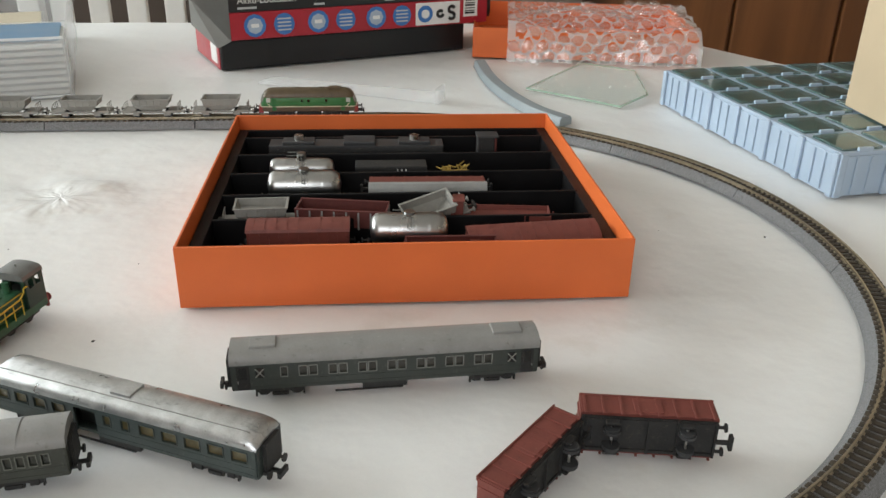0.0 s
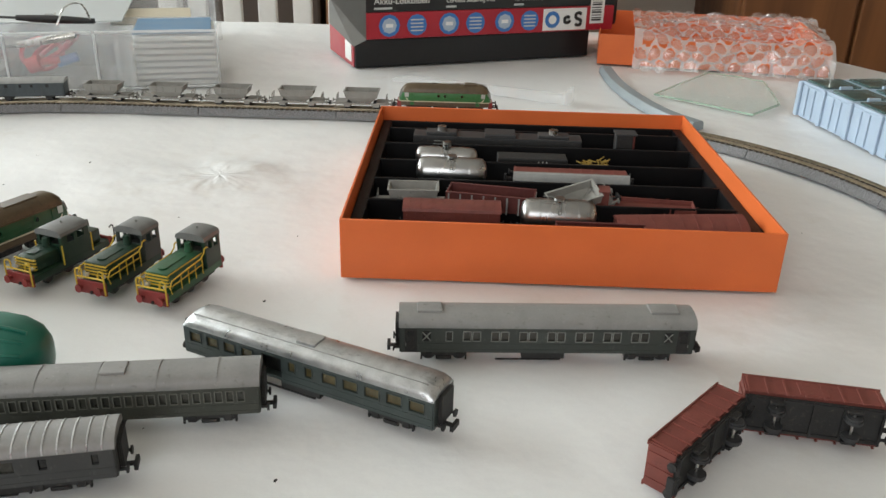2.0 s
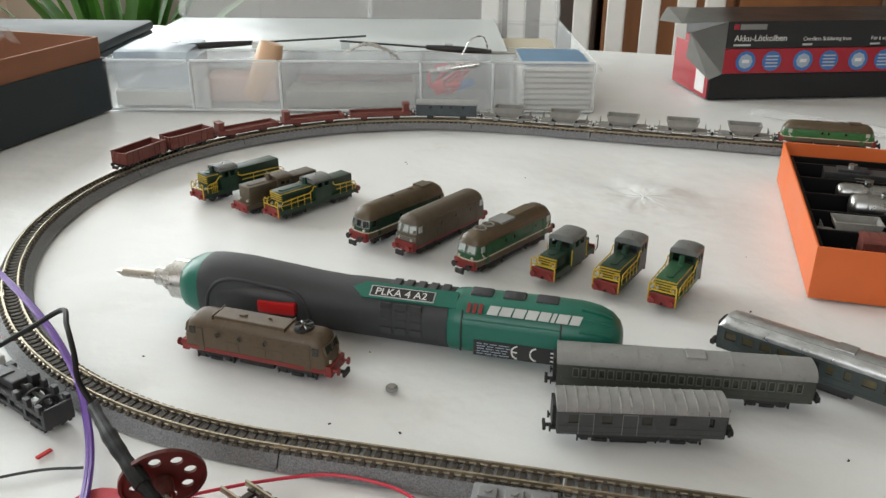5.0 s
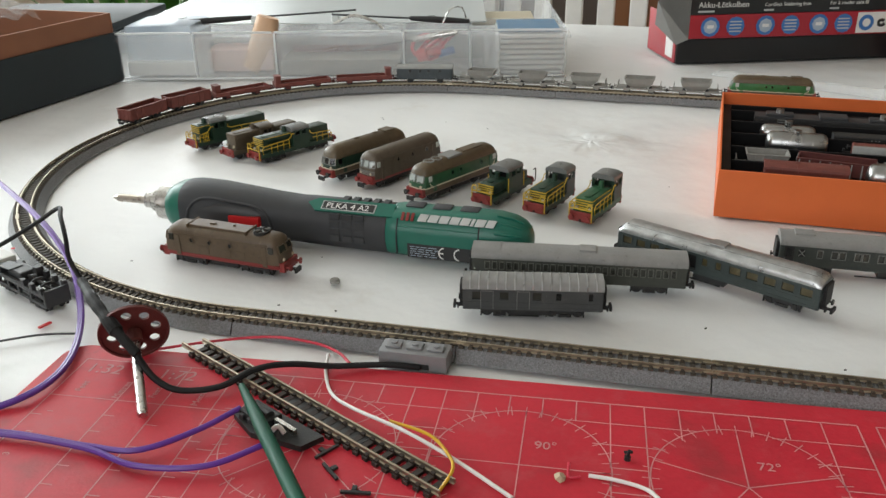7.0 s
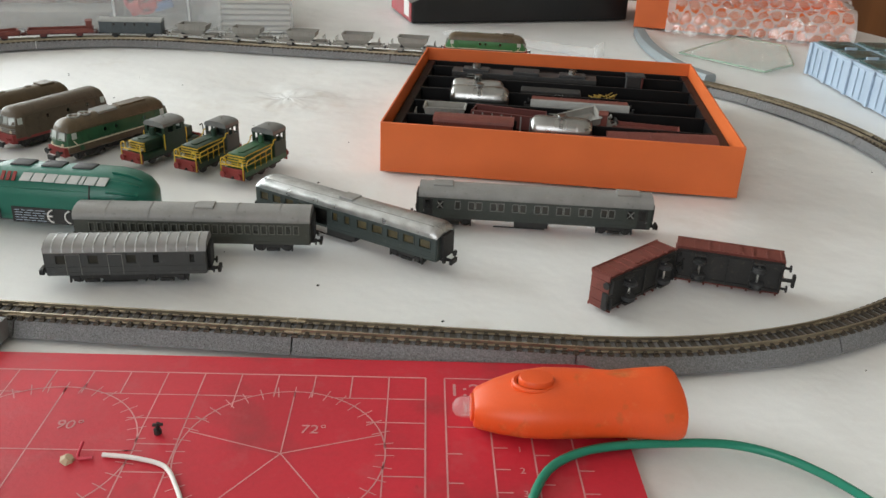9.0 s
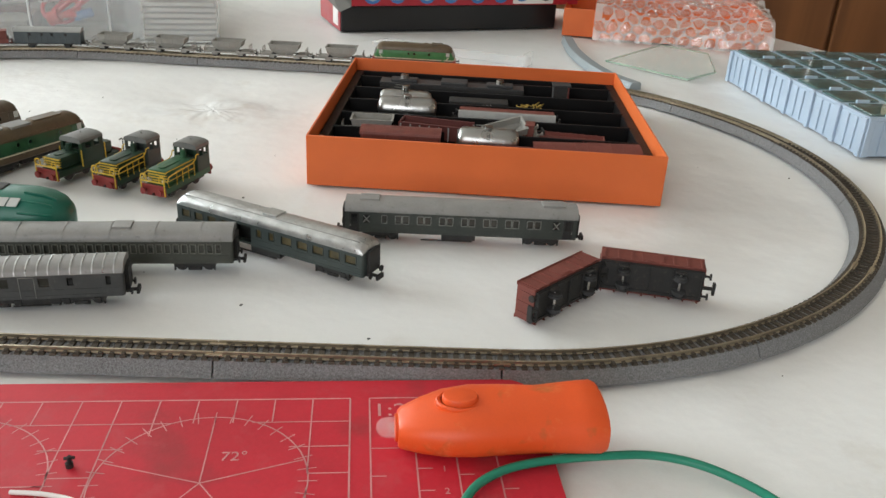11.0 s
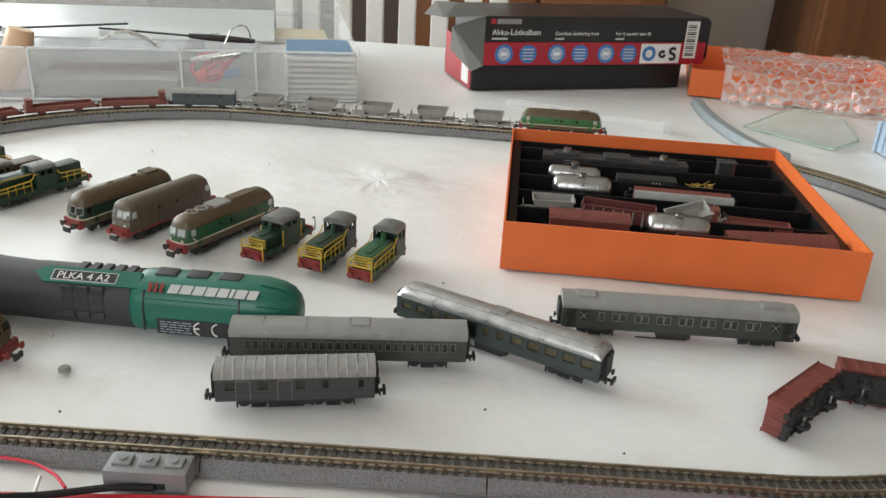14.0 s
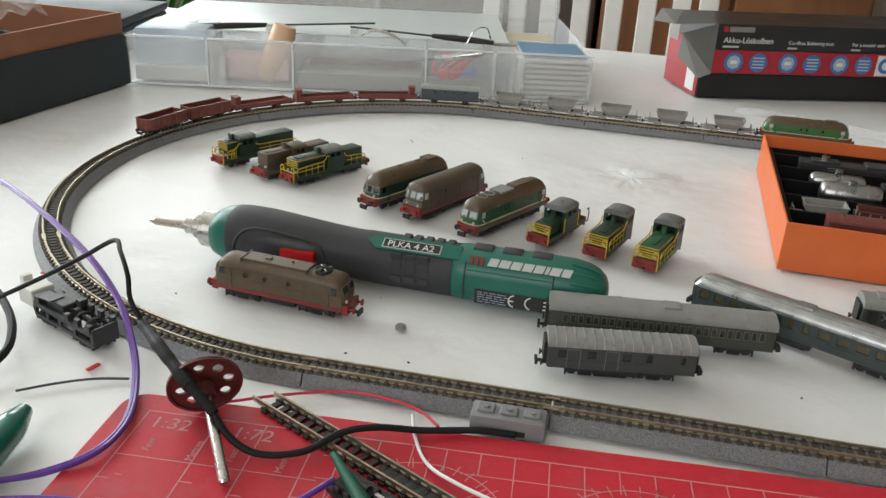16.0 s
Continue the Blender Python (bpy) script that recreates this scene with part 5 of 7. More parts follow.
single("brass_fitting", bm, M_BRASS, "small yellow brass fitting with fine wires in the tray", "fitting", pose(.166, .154, 0.0140))
ob = thing("coach_underframe", "black model underframe with white marks in the tray", "model part", pose(.120, .166, 0.0100), SP)
part("frame", box(B(), -.026, .026, -.008, .008, 0, .015, .001), M_UNDER, ob)
for k in range(3):
    part("mark", box(B(), .004 + k * .003, .005 + k * .003, -.0086, -.0080, .006, .013), M_WHITEPRINT, ob)


# ---- the soldering iron ----
def soldering_iron():
    tip, end = Vector((-.438, -.1275, 0)), Vector((-.114, -.1195, 0))
    ob = thing("soldering_iron", "cordless soldering iron with teal and charcoal grip lying on the cloth", "soldering iron",
               pose(tip.x, tip.y, 0, 0, 0, math.degrees(math.atan2(end.y - tip.y, end.x - tip.x))))
    L, Z = (end - tip).length, .019

    def skin(secs, n=28, sq=2.6):
        rings = []
        for x, hy, zb, zt in secs:
            ring = []
            for k in range(n):
                a = 2 * math.pi * k / n
                c, s = math.cos(a), math.sin(a)
                q = (abs(c) ** sq + abs(s) ** sq) ** (-1 / sq)
                ring.append(Vector((x, hy * c * q, (zb + zt) / 2 + (zt - zb) / 2 * s * q)))
            rings.append(ring)
        return loft(B(), [[Vector((v.x, v.y, v.z * .935)) for v in r] for r in rings])

    part("tip", cyl(cyl(B(), (.006, 0, .0185), (.044, 0, .019), .0030, n=16), (0, 0, .0182), (.006, 0, .0185), .0004, .0030, n=16), M_TIP, ob, "brown tarnished steel tip", smooth=True)
    bm = cyl(B(), (.038, 0, .019), (.046, 0, .019), .0078, n=24)
    for k in range(24):
        a = k * math.pi / 12
        cyl(bm, (.039, .0078 * math.cos(a), .019 + .0078 * math.sin(a)), (.045, .0078 * math.cos(a), .019 + .0078 * math.sin(a)), .0005, n=5)
    part("knurled_nut", bm, M_STEEL, ob, smooth=True)
    part("collar", cyl(cyl(B(), (.031, 0, .019), (.038, 0, .019), .0058, n=24), (.045, 0, .019), (.055, 0, .019), .0128, n=28), M_STEEL, ob, smooth=True)
    part("front_ring", skin([(.053, .0120, .007, .031), (.056, .0150, .004, .0355), (.062, .0170, .0015, .0388), (.0685, .0179, .0007, .0402), (.0695, .0166, .0018, .0386)]), M_IRONGREEN, ob, smooth=True)
    part("grip", skin([(.0640, .0160, .0022, .0384), (.0690, .0181, .0006, .0404), (.0755, .0186, .0005, .0412), (.082, .0188, .0004, .0412), (.095, .0188, .0002, .0408), (.118, .0180, .0004, .0385), (.140, .0172, .0008, .0362), (.158, .0170, .0010, .0350), (.166, .0172, .0008, .0354), (.180, .0176, .0006, .0352), (.204, .0178, .0003, .0350), (.226, .0180, .0002, .0352)]), M_RUBBER, ob, smooth=True)
    part("thumb_rest", skin([(.076, .0040, .0100, .0200), (.082, .0060, .0070, .0300), (.100, .0070, .0060, .0325), (.125, .0070, .0060, .0315), (.133, .0050, .0080, .0280)], 20), M_CHASSIS, ob, smooth=True).location = (0, -.0130, 0)
    part("switch", box(B(), .110, .134, -.0215, -.0168, .0145, .0222, .0012), M_REDPLASTIC, ob, "red slide switch", smooth=True)
    part("rest_ridge", tube(B(), [(.074, -.0186, .010), (.078, -.0186, .024), (.090, -.0172, .0318), (.115, -.0168, .0305), (.134, -.0164, .0270), (.141, -.0178, .016), (.141, -.0168, .006)], .0011, 8, 6), M_RUBBER, ob, smooth=True)
    for k in range(2):
        part("seam_line", tube(B(), [(.2345 + k * .056, -.0188, .006), (.2345 + k * .056, -.0188, .020), (.2345 + k * .056, -.0150, .0300)], .0006, 6, 4), M_RUBBER, ob)
    part("seam_line", tube(B(), [(.2345, -.0170, .0255), (.262, -.0172, .0256), (.2905, -.0170, .0255)], .0006, 6, 4), M_IRONGREEN, ob)
    part("battery_body", skin([(.226, .0176, .0006, .0346), (.2285, .0183, 0, .0356), (.232, .0186, 0, .0362), (.288, .0187, 0, .0366), (.301, .0184, .0002, .0364), (.3105, .0170, .0010, .0348), (.3170, .0144, .0028, .0320), (L - .0026, .0100, .0062, .0280), (L - .0006, .0054, .0100, .0236), (L, .0020, .0140, .0196)]), M_IRONGREEN, ob, smooth=True)
    for k in range(7):
        a = radians(105 + k * 22)
        part("end_rib", tube(B(), [(x, hy * 1.06 * math.cos(a), zc + hz * 1.05 * math.sin(a)) for x, hy, zc, hz in ((.3005, .0184, .0171, .0169), (.3105, .0170, .0167, .0158), (.3175, .0142, .0163, .0135))], .0008, 6, 4), M_IRONGREEN, ob)
    # grip pads on the spine and the ribbed grip
    for x in (.236, .255, .274):
        part("spine_pad", box(B(), x, x + .013, -.003, .007, .0318, .0350, .0012), M_RUBBER, ob, smooth=True)
    for k in range(3):
        for j in range(4):
            part("grip_rib", box(B(), .186 + k * .009, .193 + k * .009, -.0186 + j * .0004, -.0170, .010 + j * .0052, .0142 + j * .0052, .0005), M_CHASSIS, ob)
    for k in range(5):
        part("spine_rib", box(B(), .188 + k * .0075, .1932 + k * .0075, -.002, .008, .0314, .0338, .0008), M_RUBBER, ob)
    # model plate facing up and out, on a teal bed
    tilt = pose(.178, -.0092, .0318, 28, 0, 0)
    bed = part("plate_bed", loft(B(), [[Vector((x, y, z)) for x, y in ((-.011, .0016), (-.004, -.0050), (.052, -.0050), (.052, .0062), (-.004, .0062))] for z in (-.0010, .0006)]), M_IRONGREEN, ob)
    bed.matrix_basis = tilt
    plate = part("model_plate", box(B(), 0, .039, -.0038, .0038, .0006, .0010, .0003), M_GREYPRINT, ob)
    plate.matrix_basis = tilt
    part("plate_field", box(B(), .0008, .0382, -.0031, .0031, .0010, .0012), M_BLACKPRINT, plate)
    lettering("PLKA 4 A2", .0069, M_WHITEPRINT, plate, pose(.0032, -.0026, .0013), "lettering", .0001)
    # brand mark as plain blocks
    up = pose(.249, -.0141, .0314, 42, 0, 0)
    x = 0
    for w in (.0060, .0066, .0064, .0062, .0060, .0022, .0064, .0056):
        b = part("brand_block", loft(B(), [[Vector((x + q + d, v, z)) for q, d, v in ((0, -.0005, -.0027), (w, -.0005, -.0027), (w, .0010, .0027), (0, .0010, .0027))] for z in (0, .0006)]), M_GREYPRINT, ob)
        b.matrix_basis = up
        x += w + .0009
    for k in range(3):
        b = part("brand_slash", prism(B(), [(-.003, 0), (.003, 0), (.003, .0005), (-.003, .0005)], -.012 + k * .0034, -.0100 + k * .0034), M_LOCORED, ob)
        b.matrix_basis = up
    # rating label with unreadable print
    lab = part("rating_label", box(B(), .242, .308, -.0190, -.0184, .0045, .0143, .0002), M_BLACKPRINT, ob)
    rg = random.Random(9)
    for r in range(5):
        x = .244
        while x < .262:
            w = rg.uniform(.002, .006)
            part("print_bar", box(B(), x, x + w, -.0192, -.0189, .0058 + r * .0016, .0062 + r * .0016), M_BADGEGREY, lab)
            x += w + .0011
    for x in (.268, .2785):
        bm = tube(B(), [(x + .0040 * math.cos(radians(100 + k * 20)), -.0192, .0095 + .0040 * math.sin(radians(100 + k * 20))) for k in range(9)], .0005, 5, 1)
        if x < .27:
            cyl(bm, (x - .0036, -.0192, .0095), (x - .0008, -.0192, .0095), .0005, n=5)
        part("approval_mark", bm, M_WHITEPRINT, lab)
    for r in range(3):
        part("print_bar", box(B(), .286, .305, -.0192, -.0189, .0063 + r * .0026, .0072 + r * .0026), M_WHITEPRINT, lab)
    return ob


soldering_iron()


# ---- the cardboard packaging at the back ----
def packaging():
    ob = thing("product_box", "opened black and red cardboard box for a soldering iron", "box", pose(-.062, .558, 0, 0, 0, 22.5))
    L, D = .346, .122
    part("inner_tray", box(B(), 0, L - .030, 0, D, 0, .034, .002), M_INNERCARD, ob, "black inner tray pulled out below")
    part("end_panel", box(B(), -.0012, -.0002, .003, D - .003, .001, .060), M_REDCARD, ob)
    part("end_label", box(B(), -.0018, -.0013, .012, .040, .006, .050), M_WHITEPRINT, ob)
    sl = part("sleeve", box(B(), .012, L, -.006, D, .0652, .0985, .0015), M_BLACKCARD, ob)
    part("red_band", box(B(), .012, L, -.0062, D - .001, .0345, .0650, .001), M_REDCARD, ob)
    part("end_flap", box(B(), L - .004, L + .012, .002, D - .008, .037, .0955, .0075), M_BLACKCARD, ob, smooth=True)
    # torn flap
    bm = B()
    pts = [(.014, -.006, .0985), (.014, D, .0985), (-.020, D - .004, .100), (-.055, .052, .092), (-.040, .010, .094)]
    a = [bm.verts.new(p) for p in pts]
    bm.faces.new(a)
    bmesh.ops.solidify(bm, geom=bm.faces, thickness=.0012)
    part("torn_flap", bm, M_GREYCARD, ob)
    bm = B()
    a = [bm.verts.new(p) for p in ((.012, -.006, .0985), (-.026, .016, .082), (-.024, .026, .050), (-.002, .000, .026), (.012, -.0065, .034))]
    bm.faces.new(a)
    bmesh.ops.solidify(bm, geom=bm.faces, thickness=.0012)
    part("crumpled_edge", bm, M_GREYCARD, ob)
    y = -.0066
    for f in (.085, .312, .533):
        x = .012 + f * .334
        for dx, mm in ((0, M_BLUEPRINT), (.0345, M_BLUEPRINT)):
            bm = cyl(B(), (x + dx, y, .0497), (x + dx, y - .0004, .0497), .0130 if dx == 0 else .0125, n=12)
            b = part("badge", bm, mm, ob)
            if dx == 0:
                part("badge_centre", cyl(B(), (x, y - .0004, .0497), (x, y - .0007, .0497), .0092, n=8), M_BADGEGREY, b)
                part("print_bar", box(B(), x - .0045, x + .0045, y - .0010, y - .0007, .0478, .0520), M_WHITEPRINT, b)
            else:
                for k in range(4):
                    part("print_bar", box(B(), x + dx - .0080, x + dx + .0080, y - .0007, y - .0004, .0424 + k * .0042, .0440 + k * .0042), M_GREYPRINT, b)
    x = .012 + .705 * .334
    pill = part("approval_panel", box(B(), x - .004, x + .058, y - .0003, y + .0005, .0362, .0632, .0002), M_WHITEPRINT, ob)
    part("badge", cyl(B(), (x + .009, y - .0004, .0497), (x + .009, y - .0008, .0497), .0105, n=14), M_BLUEPRINT, pill)
    part("badge_centre", cyl(B(), (x + .009, y - .0008, .0497), (x + .009, y - .0011, .0497), .0055, n=14), M_WHITEPRINT, pill)
    for cx, a0, a1, cz in ((x + .030, 50, 350, .0490), (x + .046, 30, 270, .0535), (x + .046, 210, 450, .0455)):
        P = [(cx + (.0068 if cz == .0485 else .0042) * math.cos(radians(a0 + (a1 - a0) * k / 9)), y - .0008, cz + (.0062 if cz == .0485 else .0038) * math.sin(radians(a0 + (a1 - a0) * k / 9))) for k in range(10)]
        part("mark_stroke", tube(B(), P, .0021, 6, 1), M_BLACKPRINT, pill)
    x = .012 + .895 * .334
    bc = part("barcode", box(B(), x, x + .020, y - .0002, y + .0008, .043, .094), M_WHITEPRINT, ob)
    for k in range(14):
        part("bar", box(B(), x + .002, x + .016, y - .0005, y - .0002, .0465 + k * .0032, .0465 + k * .0032 + (.0012 if k % 3 else .0022)), M_BLACKPRINT, bc)
    up = lambda px, pz: pose(px, y + .0003, pz, 90, 0, 0)
    lettering("Akku-Lötkolben", .0105, M_WHITEPRINT, ob, up(.022, .0745), "lettering")
    lettering("Cordless Soldering Iron", .0066, M_WHITEPRINT, ob, up(.112, .0745), "lettering")
    lettering("Fer à souder sans fil", .0066, M_WHITEPRINT, ob, up(.202, .0745), "lettering")
    for px, w in ((.022, .022), (.112, .013), (.202, .013)):
        part("print_bar", box(B(), px, px + w, y, y + .0007, .0685, .0708), M_GREYPRINT, ob)
    part("brand_bar", box(B(), .020, .0265, y, y + .0007, .0885, .0950), M_REDCARD, ob)
    part("brand_bar", box(B(), .028, .062, y, y + .0007, .0885, .0950), M_GREYCARD, ob)
    return ob


packaging()

orange_tray("card_box", "empty orange card box half covered by bubble wrap", pose(.236, .632, 0, 0, 0, -8.7), .279, .215, .037, tray=False)


def bubble_wrap():
    ob = thing("bubble_wrap", "crumpled sheet of clear bubble wrap draped over the orange box", "bubble wrap", pose(.275, .603, 0, 0, 0, -8.7))

    def surf(u, q):
        # u along the box, q metres from the far edge over the rim down to the table
        if q < .135:
            y, z = .155 - q, .050 - .008 * q / .135
        else:
            y, z = .020 - .020 * min(1, (q - .135) / .02) - .10 * max(0, q - .155), .042 - .92 * (q - .135)
        w = .010 * noise.noise(Vector((u * 17, q * 19, 1.0))) + .005 * noise.noise(Vector((u * 60, q * 60, 4.0)))
        return Vector((u, y + w * .7, max(.0018, z + w)))

    dome, centres = None, []
    R, r = .0100, .0078
    for row_ in range(14):
        for c in range(17):
            u0, q0 = .008 + c * R * 1.732 + (row_ % 2) * R * .866, .008 + row_ * R * 1.5
            if u0 > .229 or q0 > .176:
                continue
            centres.append((u0, q0))
            p = surf(u0, q0)
            n = (surf(u0 + .004, q0) - p).cross(p - surf(u0, q0 + .004)).normalized()
            if n.z < -.2 or n.y > .6:
                n = -n
            m = Matrix.Translation(p + n * .0003) @ n.to_track_quat("Z", "Y").to_matrix().to_4x4()
            if dome is None:
                rings = [[Vector((q * r * math.cos(a * math.pi / 7), q * r * math.sin(a * math.pi / 7), z)) for a in range(14)] for q, z in ((1, 0), (.92, .0018), (.64, .0028), (.18, .0031))]
                dome = part("bubble", loft(B(), rings), M_DOME, ob, smooth=True)
                dome.matrix_basis = m
            else:
                share("bubble", dome, ob, m)
    # the flat film between the bubbles
    film = B()
    nu, nq = 118, 92
    spots = [[(.236 * i / nu, .182 * j / nq) for i in range(nu + 1)] for j in range(nq + 1)]
    grid = [[film.verts.new(surf(u, q + .006 * noise.noise(Vector((u * 76, 7.0, 0))) * q / .182)) for u, q in line] for line in spots]
    for j in range(nq):
        for i in range(nu):
            u, q = spots[j][i]
            if min((u + .001 - a) ** 2 + (q + .001 - b) ** 2 for a, b in centres) > (r * .92) ** 2:
                film.faces.new((grid[j][i], grid[j][i + 1], grid[j + 1][i + 1], grid[j + 1][i]))
    part("film", film, M_BUBBLE, ob, smooth=True)
    return ob


bubble_wrap()

# thin greenish sheet
bm = B()
quad = [(.276, .468), (.359, .394), (.402, .440), (.420, .548), (.366, .588)]
loft(bm, [[Vector((x, y, z)) for x, y in quad] for z in (.0006, .0030)])
ob = thing("clear_sheet", "clear greenish plastic sleeve lying on the cloth", "plastic sleeve")
part("film", bm, M_GLASS, ob)
for i in range(5):
    a, b = quad[i], quad[(i + 1) % 5]
    part("edge", tube(B(), [(a[0], a[1], .002), ((a[0] + b[0]) / 2, (a[1] + b[1]) / 2, .0024), (b[0], b[1], .002)], .0011, 6, 4), M_GLASSEDGE, ob)

# loose curved roadbed piece
P = smooth_path([(.239, .578, 0), (.241, .50, 0), (.2515, .43, 0), (.268, .375, 0), (.290, .338, 0)], 8)
rings = []
for i, p in enumerate(P):
    d = (P[min(i + 1, len(P) - 1)] - P[max(i - 1, 0)]).normalized()
    n = Vector((-d.y, d.x, 0))
    rings.append([p + n * a + Vector((0, 0, z)) for a, z in ((-.0080, 0), (-.0075, .006), (-.0055, .0085), (.0055, .0085), (.0075, .006), (.0080, 0))])
single("loose_curve", loft(B(), rings), M_LOOSE, "loose curved blue-grey plastic strip on the cloth", "plastic strip", smooth=True)

# clear blister strip behind the tray
ob = thing("blister_strip", "long clear plastic blister strip lying on the cloth", "packaging", pose(-.010, .506, 0, 0, 0, -24))
part("shell", loft(B(), [[Vector((x, -.010, .0006)), Vector((x, -.007, h)), Vector((x, .007, h)), Vector((x, .010, .0006))] for x, h in ((0, .003), (.01, .006), (.19, .008), (.206, .010), (.208, .004))]), M_FILM, ob)
part("rim", box(B(), .204, .207, -.012, .012, .0006, .016, .0004), M_FILM, ob)


def crate():
    ob = thing("compartment_crate", "pale blue plastic organiser of small boxes with clear lids", "storage box", pose(.4525, .1475, 0, 0, 0, 9.6))
    nx, ny, w, d, h = 5, 6, .0450, .0447, .036
    for i in range(nx):
        for j in range(ny):
            x, y = i * w, j * d
            cell = part("cell", box(B(), x + .0004, x + w - .0004, y + .0004, y + d - .0004, 0, h - .004, .001), M_CRATE, ob)
            bm = B()
            for a, b, c, e in ((x + .0006, x + w - .0006, y + .0006, y + .004), (x + .0006, x + w - .0006, y + d - .004, y + d - .0006), (x + .0006, x + .004, y + .004, y + d - .004), (x + w - .004, x + w - .0006, y + .004, y + d - .004)):
                box(bm, a, b, c, e, h - .0038, h - .0010)
            part("rim", bm, M_CRATE, cell)
            part("contents", box(B(), x + .0045, x + w - .0045, y + .0045, y + d - .0045, h - .0038, h - .0026), M_CELL, cell)
            part("lid", box(B(), x + .0046, x + w - .0046, y + .0046, y + d - .0046, h - .0012, h + .0008, .0006), M_LID, cell)
            part("lid_latch", box(B(), x + w * .36, x + w * .64, y + .0008, y + .0036, h - .0010, h + .0020, .0005), M_CRATE, cell)
    # corner posts and fine ribs on the outer walls
    for j in range(ny + 1):
        y = min(max(j * d, .0030), ny * d - .0030)
        part("corner_post", box(B(), -.0022, .0003, y - .0030, y + .0030, 0, h - .0015, .0008), M_CRATE, ob)
        if j < ny:
            for f in (.36, .64):
                part("side_rib", box(B(), -.0010, .0003, (j + f) * d - .0012, (j + f) * d + .0012, .002, h - .005, .0005), M_CRATE, ob)
    for i in range(nx + 1):
        x = min(max(i * w, .0030), nx * w - .0030)
        part("corner_post", box(B(), x - .0030, x + .0030, -.0022, .0003, 0, h - .0015, .0008), M_CRATE, ob)
        if i < nx:
            for f in (.36, .64):
                part("side_rib", box(B(), (i + f) * w - .0012, (i + f) * w + .0012, -.0010, .0003, .002, h - .005, .0005), M_CRATE, ob)
    return ob


crate()
single("card_carton", box(B(), 0, .08, 0, .150, 0, .16, .001), M_BEIGE, "plain beige cardboard carton standing on the organiser", "carton", pose(.520, .118, .0380, 0, 0, 0))


# ---- the clear case at the back ----
def clear_case():
    ob = thing("storage_case", "open clear plastic storage case full of hobby parts", "storage case", pose(-.748, .288, 0, 0, 0, 16.3))
    L, D, H, t = .578, .33, .060, .0018
    part("base", box(B(), 0, L, 0, D, 0, t), M_FROST, ob)
    part("front_wall", box(B(), 0, L, 0, t, t, H, .0006), M_FROST, ob)
    part("back_wall", box(B(), 0, L, D - t, D, t, H, .0006), M_FROST, ob)
    for x in (0, L - t):
        part("side_wall", box(B(), x, x + t, t, D - t, t, H, .0006), M_FROST, ob)
    for x in (.10, .205, .37, .455):
        part("divider", box(B(), x, x + .0014, t, D - t, t, H - .004), M_FROST, ob)
    part("divider", box(B(), .002, L - .002, .115, .1164, t, H - .004), M_FROST, ob)
    part("rim", loft(B(), [[Vector((x0, y0, z)), Vector((x1, y0, z)), Vector((x1, y1, z)), Vector((x0, y1, z))] for x0, x1, y0, y1, z in ((-.005, L + .005, -.005, D + .005, H - .010), (-.005, L + .005, -.005, D + .005, H - .006), (.0005, L - .0005, .0005, D - .0005, H - .006))], False), M_CLEAR, ob)
    part("inner_lid", box(B(), .003, .478, .066, D - .003, H - .0012, H + .0004, .0004), M_LIDMILK, ob, "milky hinged inner lid")
    for x in (.06, .16, .27, .40):
        part("lid_hinge", box(B(), x, x + .010, .072, .086, H + .0004, H + .008, .0015), M_LIDMILK, ob)
    for x in (.104, .474):
        lt = part("latch", box(B(), x, x + .020, -.006, -.001, .004, H - .006, .002), M_FROST, ob, "ridged milky latch")
        for q in (.003, .015):
            part("latch_ridge", box(B(), x + q, x + q + .003, -.0085, -.0062, .006, H - .008, .001), M_FROST, lt)
    # Pale bars added along the edges to imitate their white highlights.
    for x0, x1 in ((0, .1), (.1, .205), (.205, .37), (.37, .455), (.455, L)):
        part("rim_highlight", tube(B(), [(x0 + .002, -.0015, H - .0004), ((x0 + x1) / 2, -.0019, H), (x1 - .002, -.0015, H - .0004)], .0014, 7, 3), M_EDGELIGHT, ob)
        part("post_highlight", tube(B(), [(x0 + .001, -.0008, .003), (x0 + .001, -.0012, H * .5), (x0 + .001, -.0008, H - .002)], .0013, 7, 3), M_EDGELIGHT, ob)
    part("foot_highlight", tube(B(), [(.004, -.0012, .0016), (L / 2, -.0014, .0016), (L - .004, -.0012, .0016)], .0014, 7, 4), M_EDGELIGHT, ob)
    lid = part("lid", box(B(), 0, L, -.001, .001, 0, .20), M_FROST, ob)
    lid.matrix_basis = pose(0, D + .004, H, -28, 0, 0)
    bm = B()
    for x0, x1, z0, z1 in ((0, L, .190, .200), (0, .006, 0, .19), (L - .006, L, 0, .19), (L * .5 - .003, L * .5 + .003, 0, .19)):
        box(bm, x0, x1, -.016, -.001, z0, z1, .001)
    part("lid_rim", bm, M_FROST, lid)
    return ob


clear_case()
CASE = pose(-.748, .288, 0, 0, 0, 16.3)
ob = thing("tray_stack", "stack of shallow white plastic trays under a blue sheet", "tray stack", CASE @ pose(.490, .008, .002))
for k in range(8):
    part("tray", box(B(), .001 * (k % 2), .084 + .001 * (k % 3), -.004 + .0006 * (k % 2), .092, k * .0066, k * .0066 + .0046, .0018), M_WHITECARD, ob, smooth=True)
part("blue_sheet", box(B(), .002, .082, .002, .094, .0526, .0548, .0008), M_BLUECARD, ob, "blue card on top")
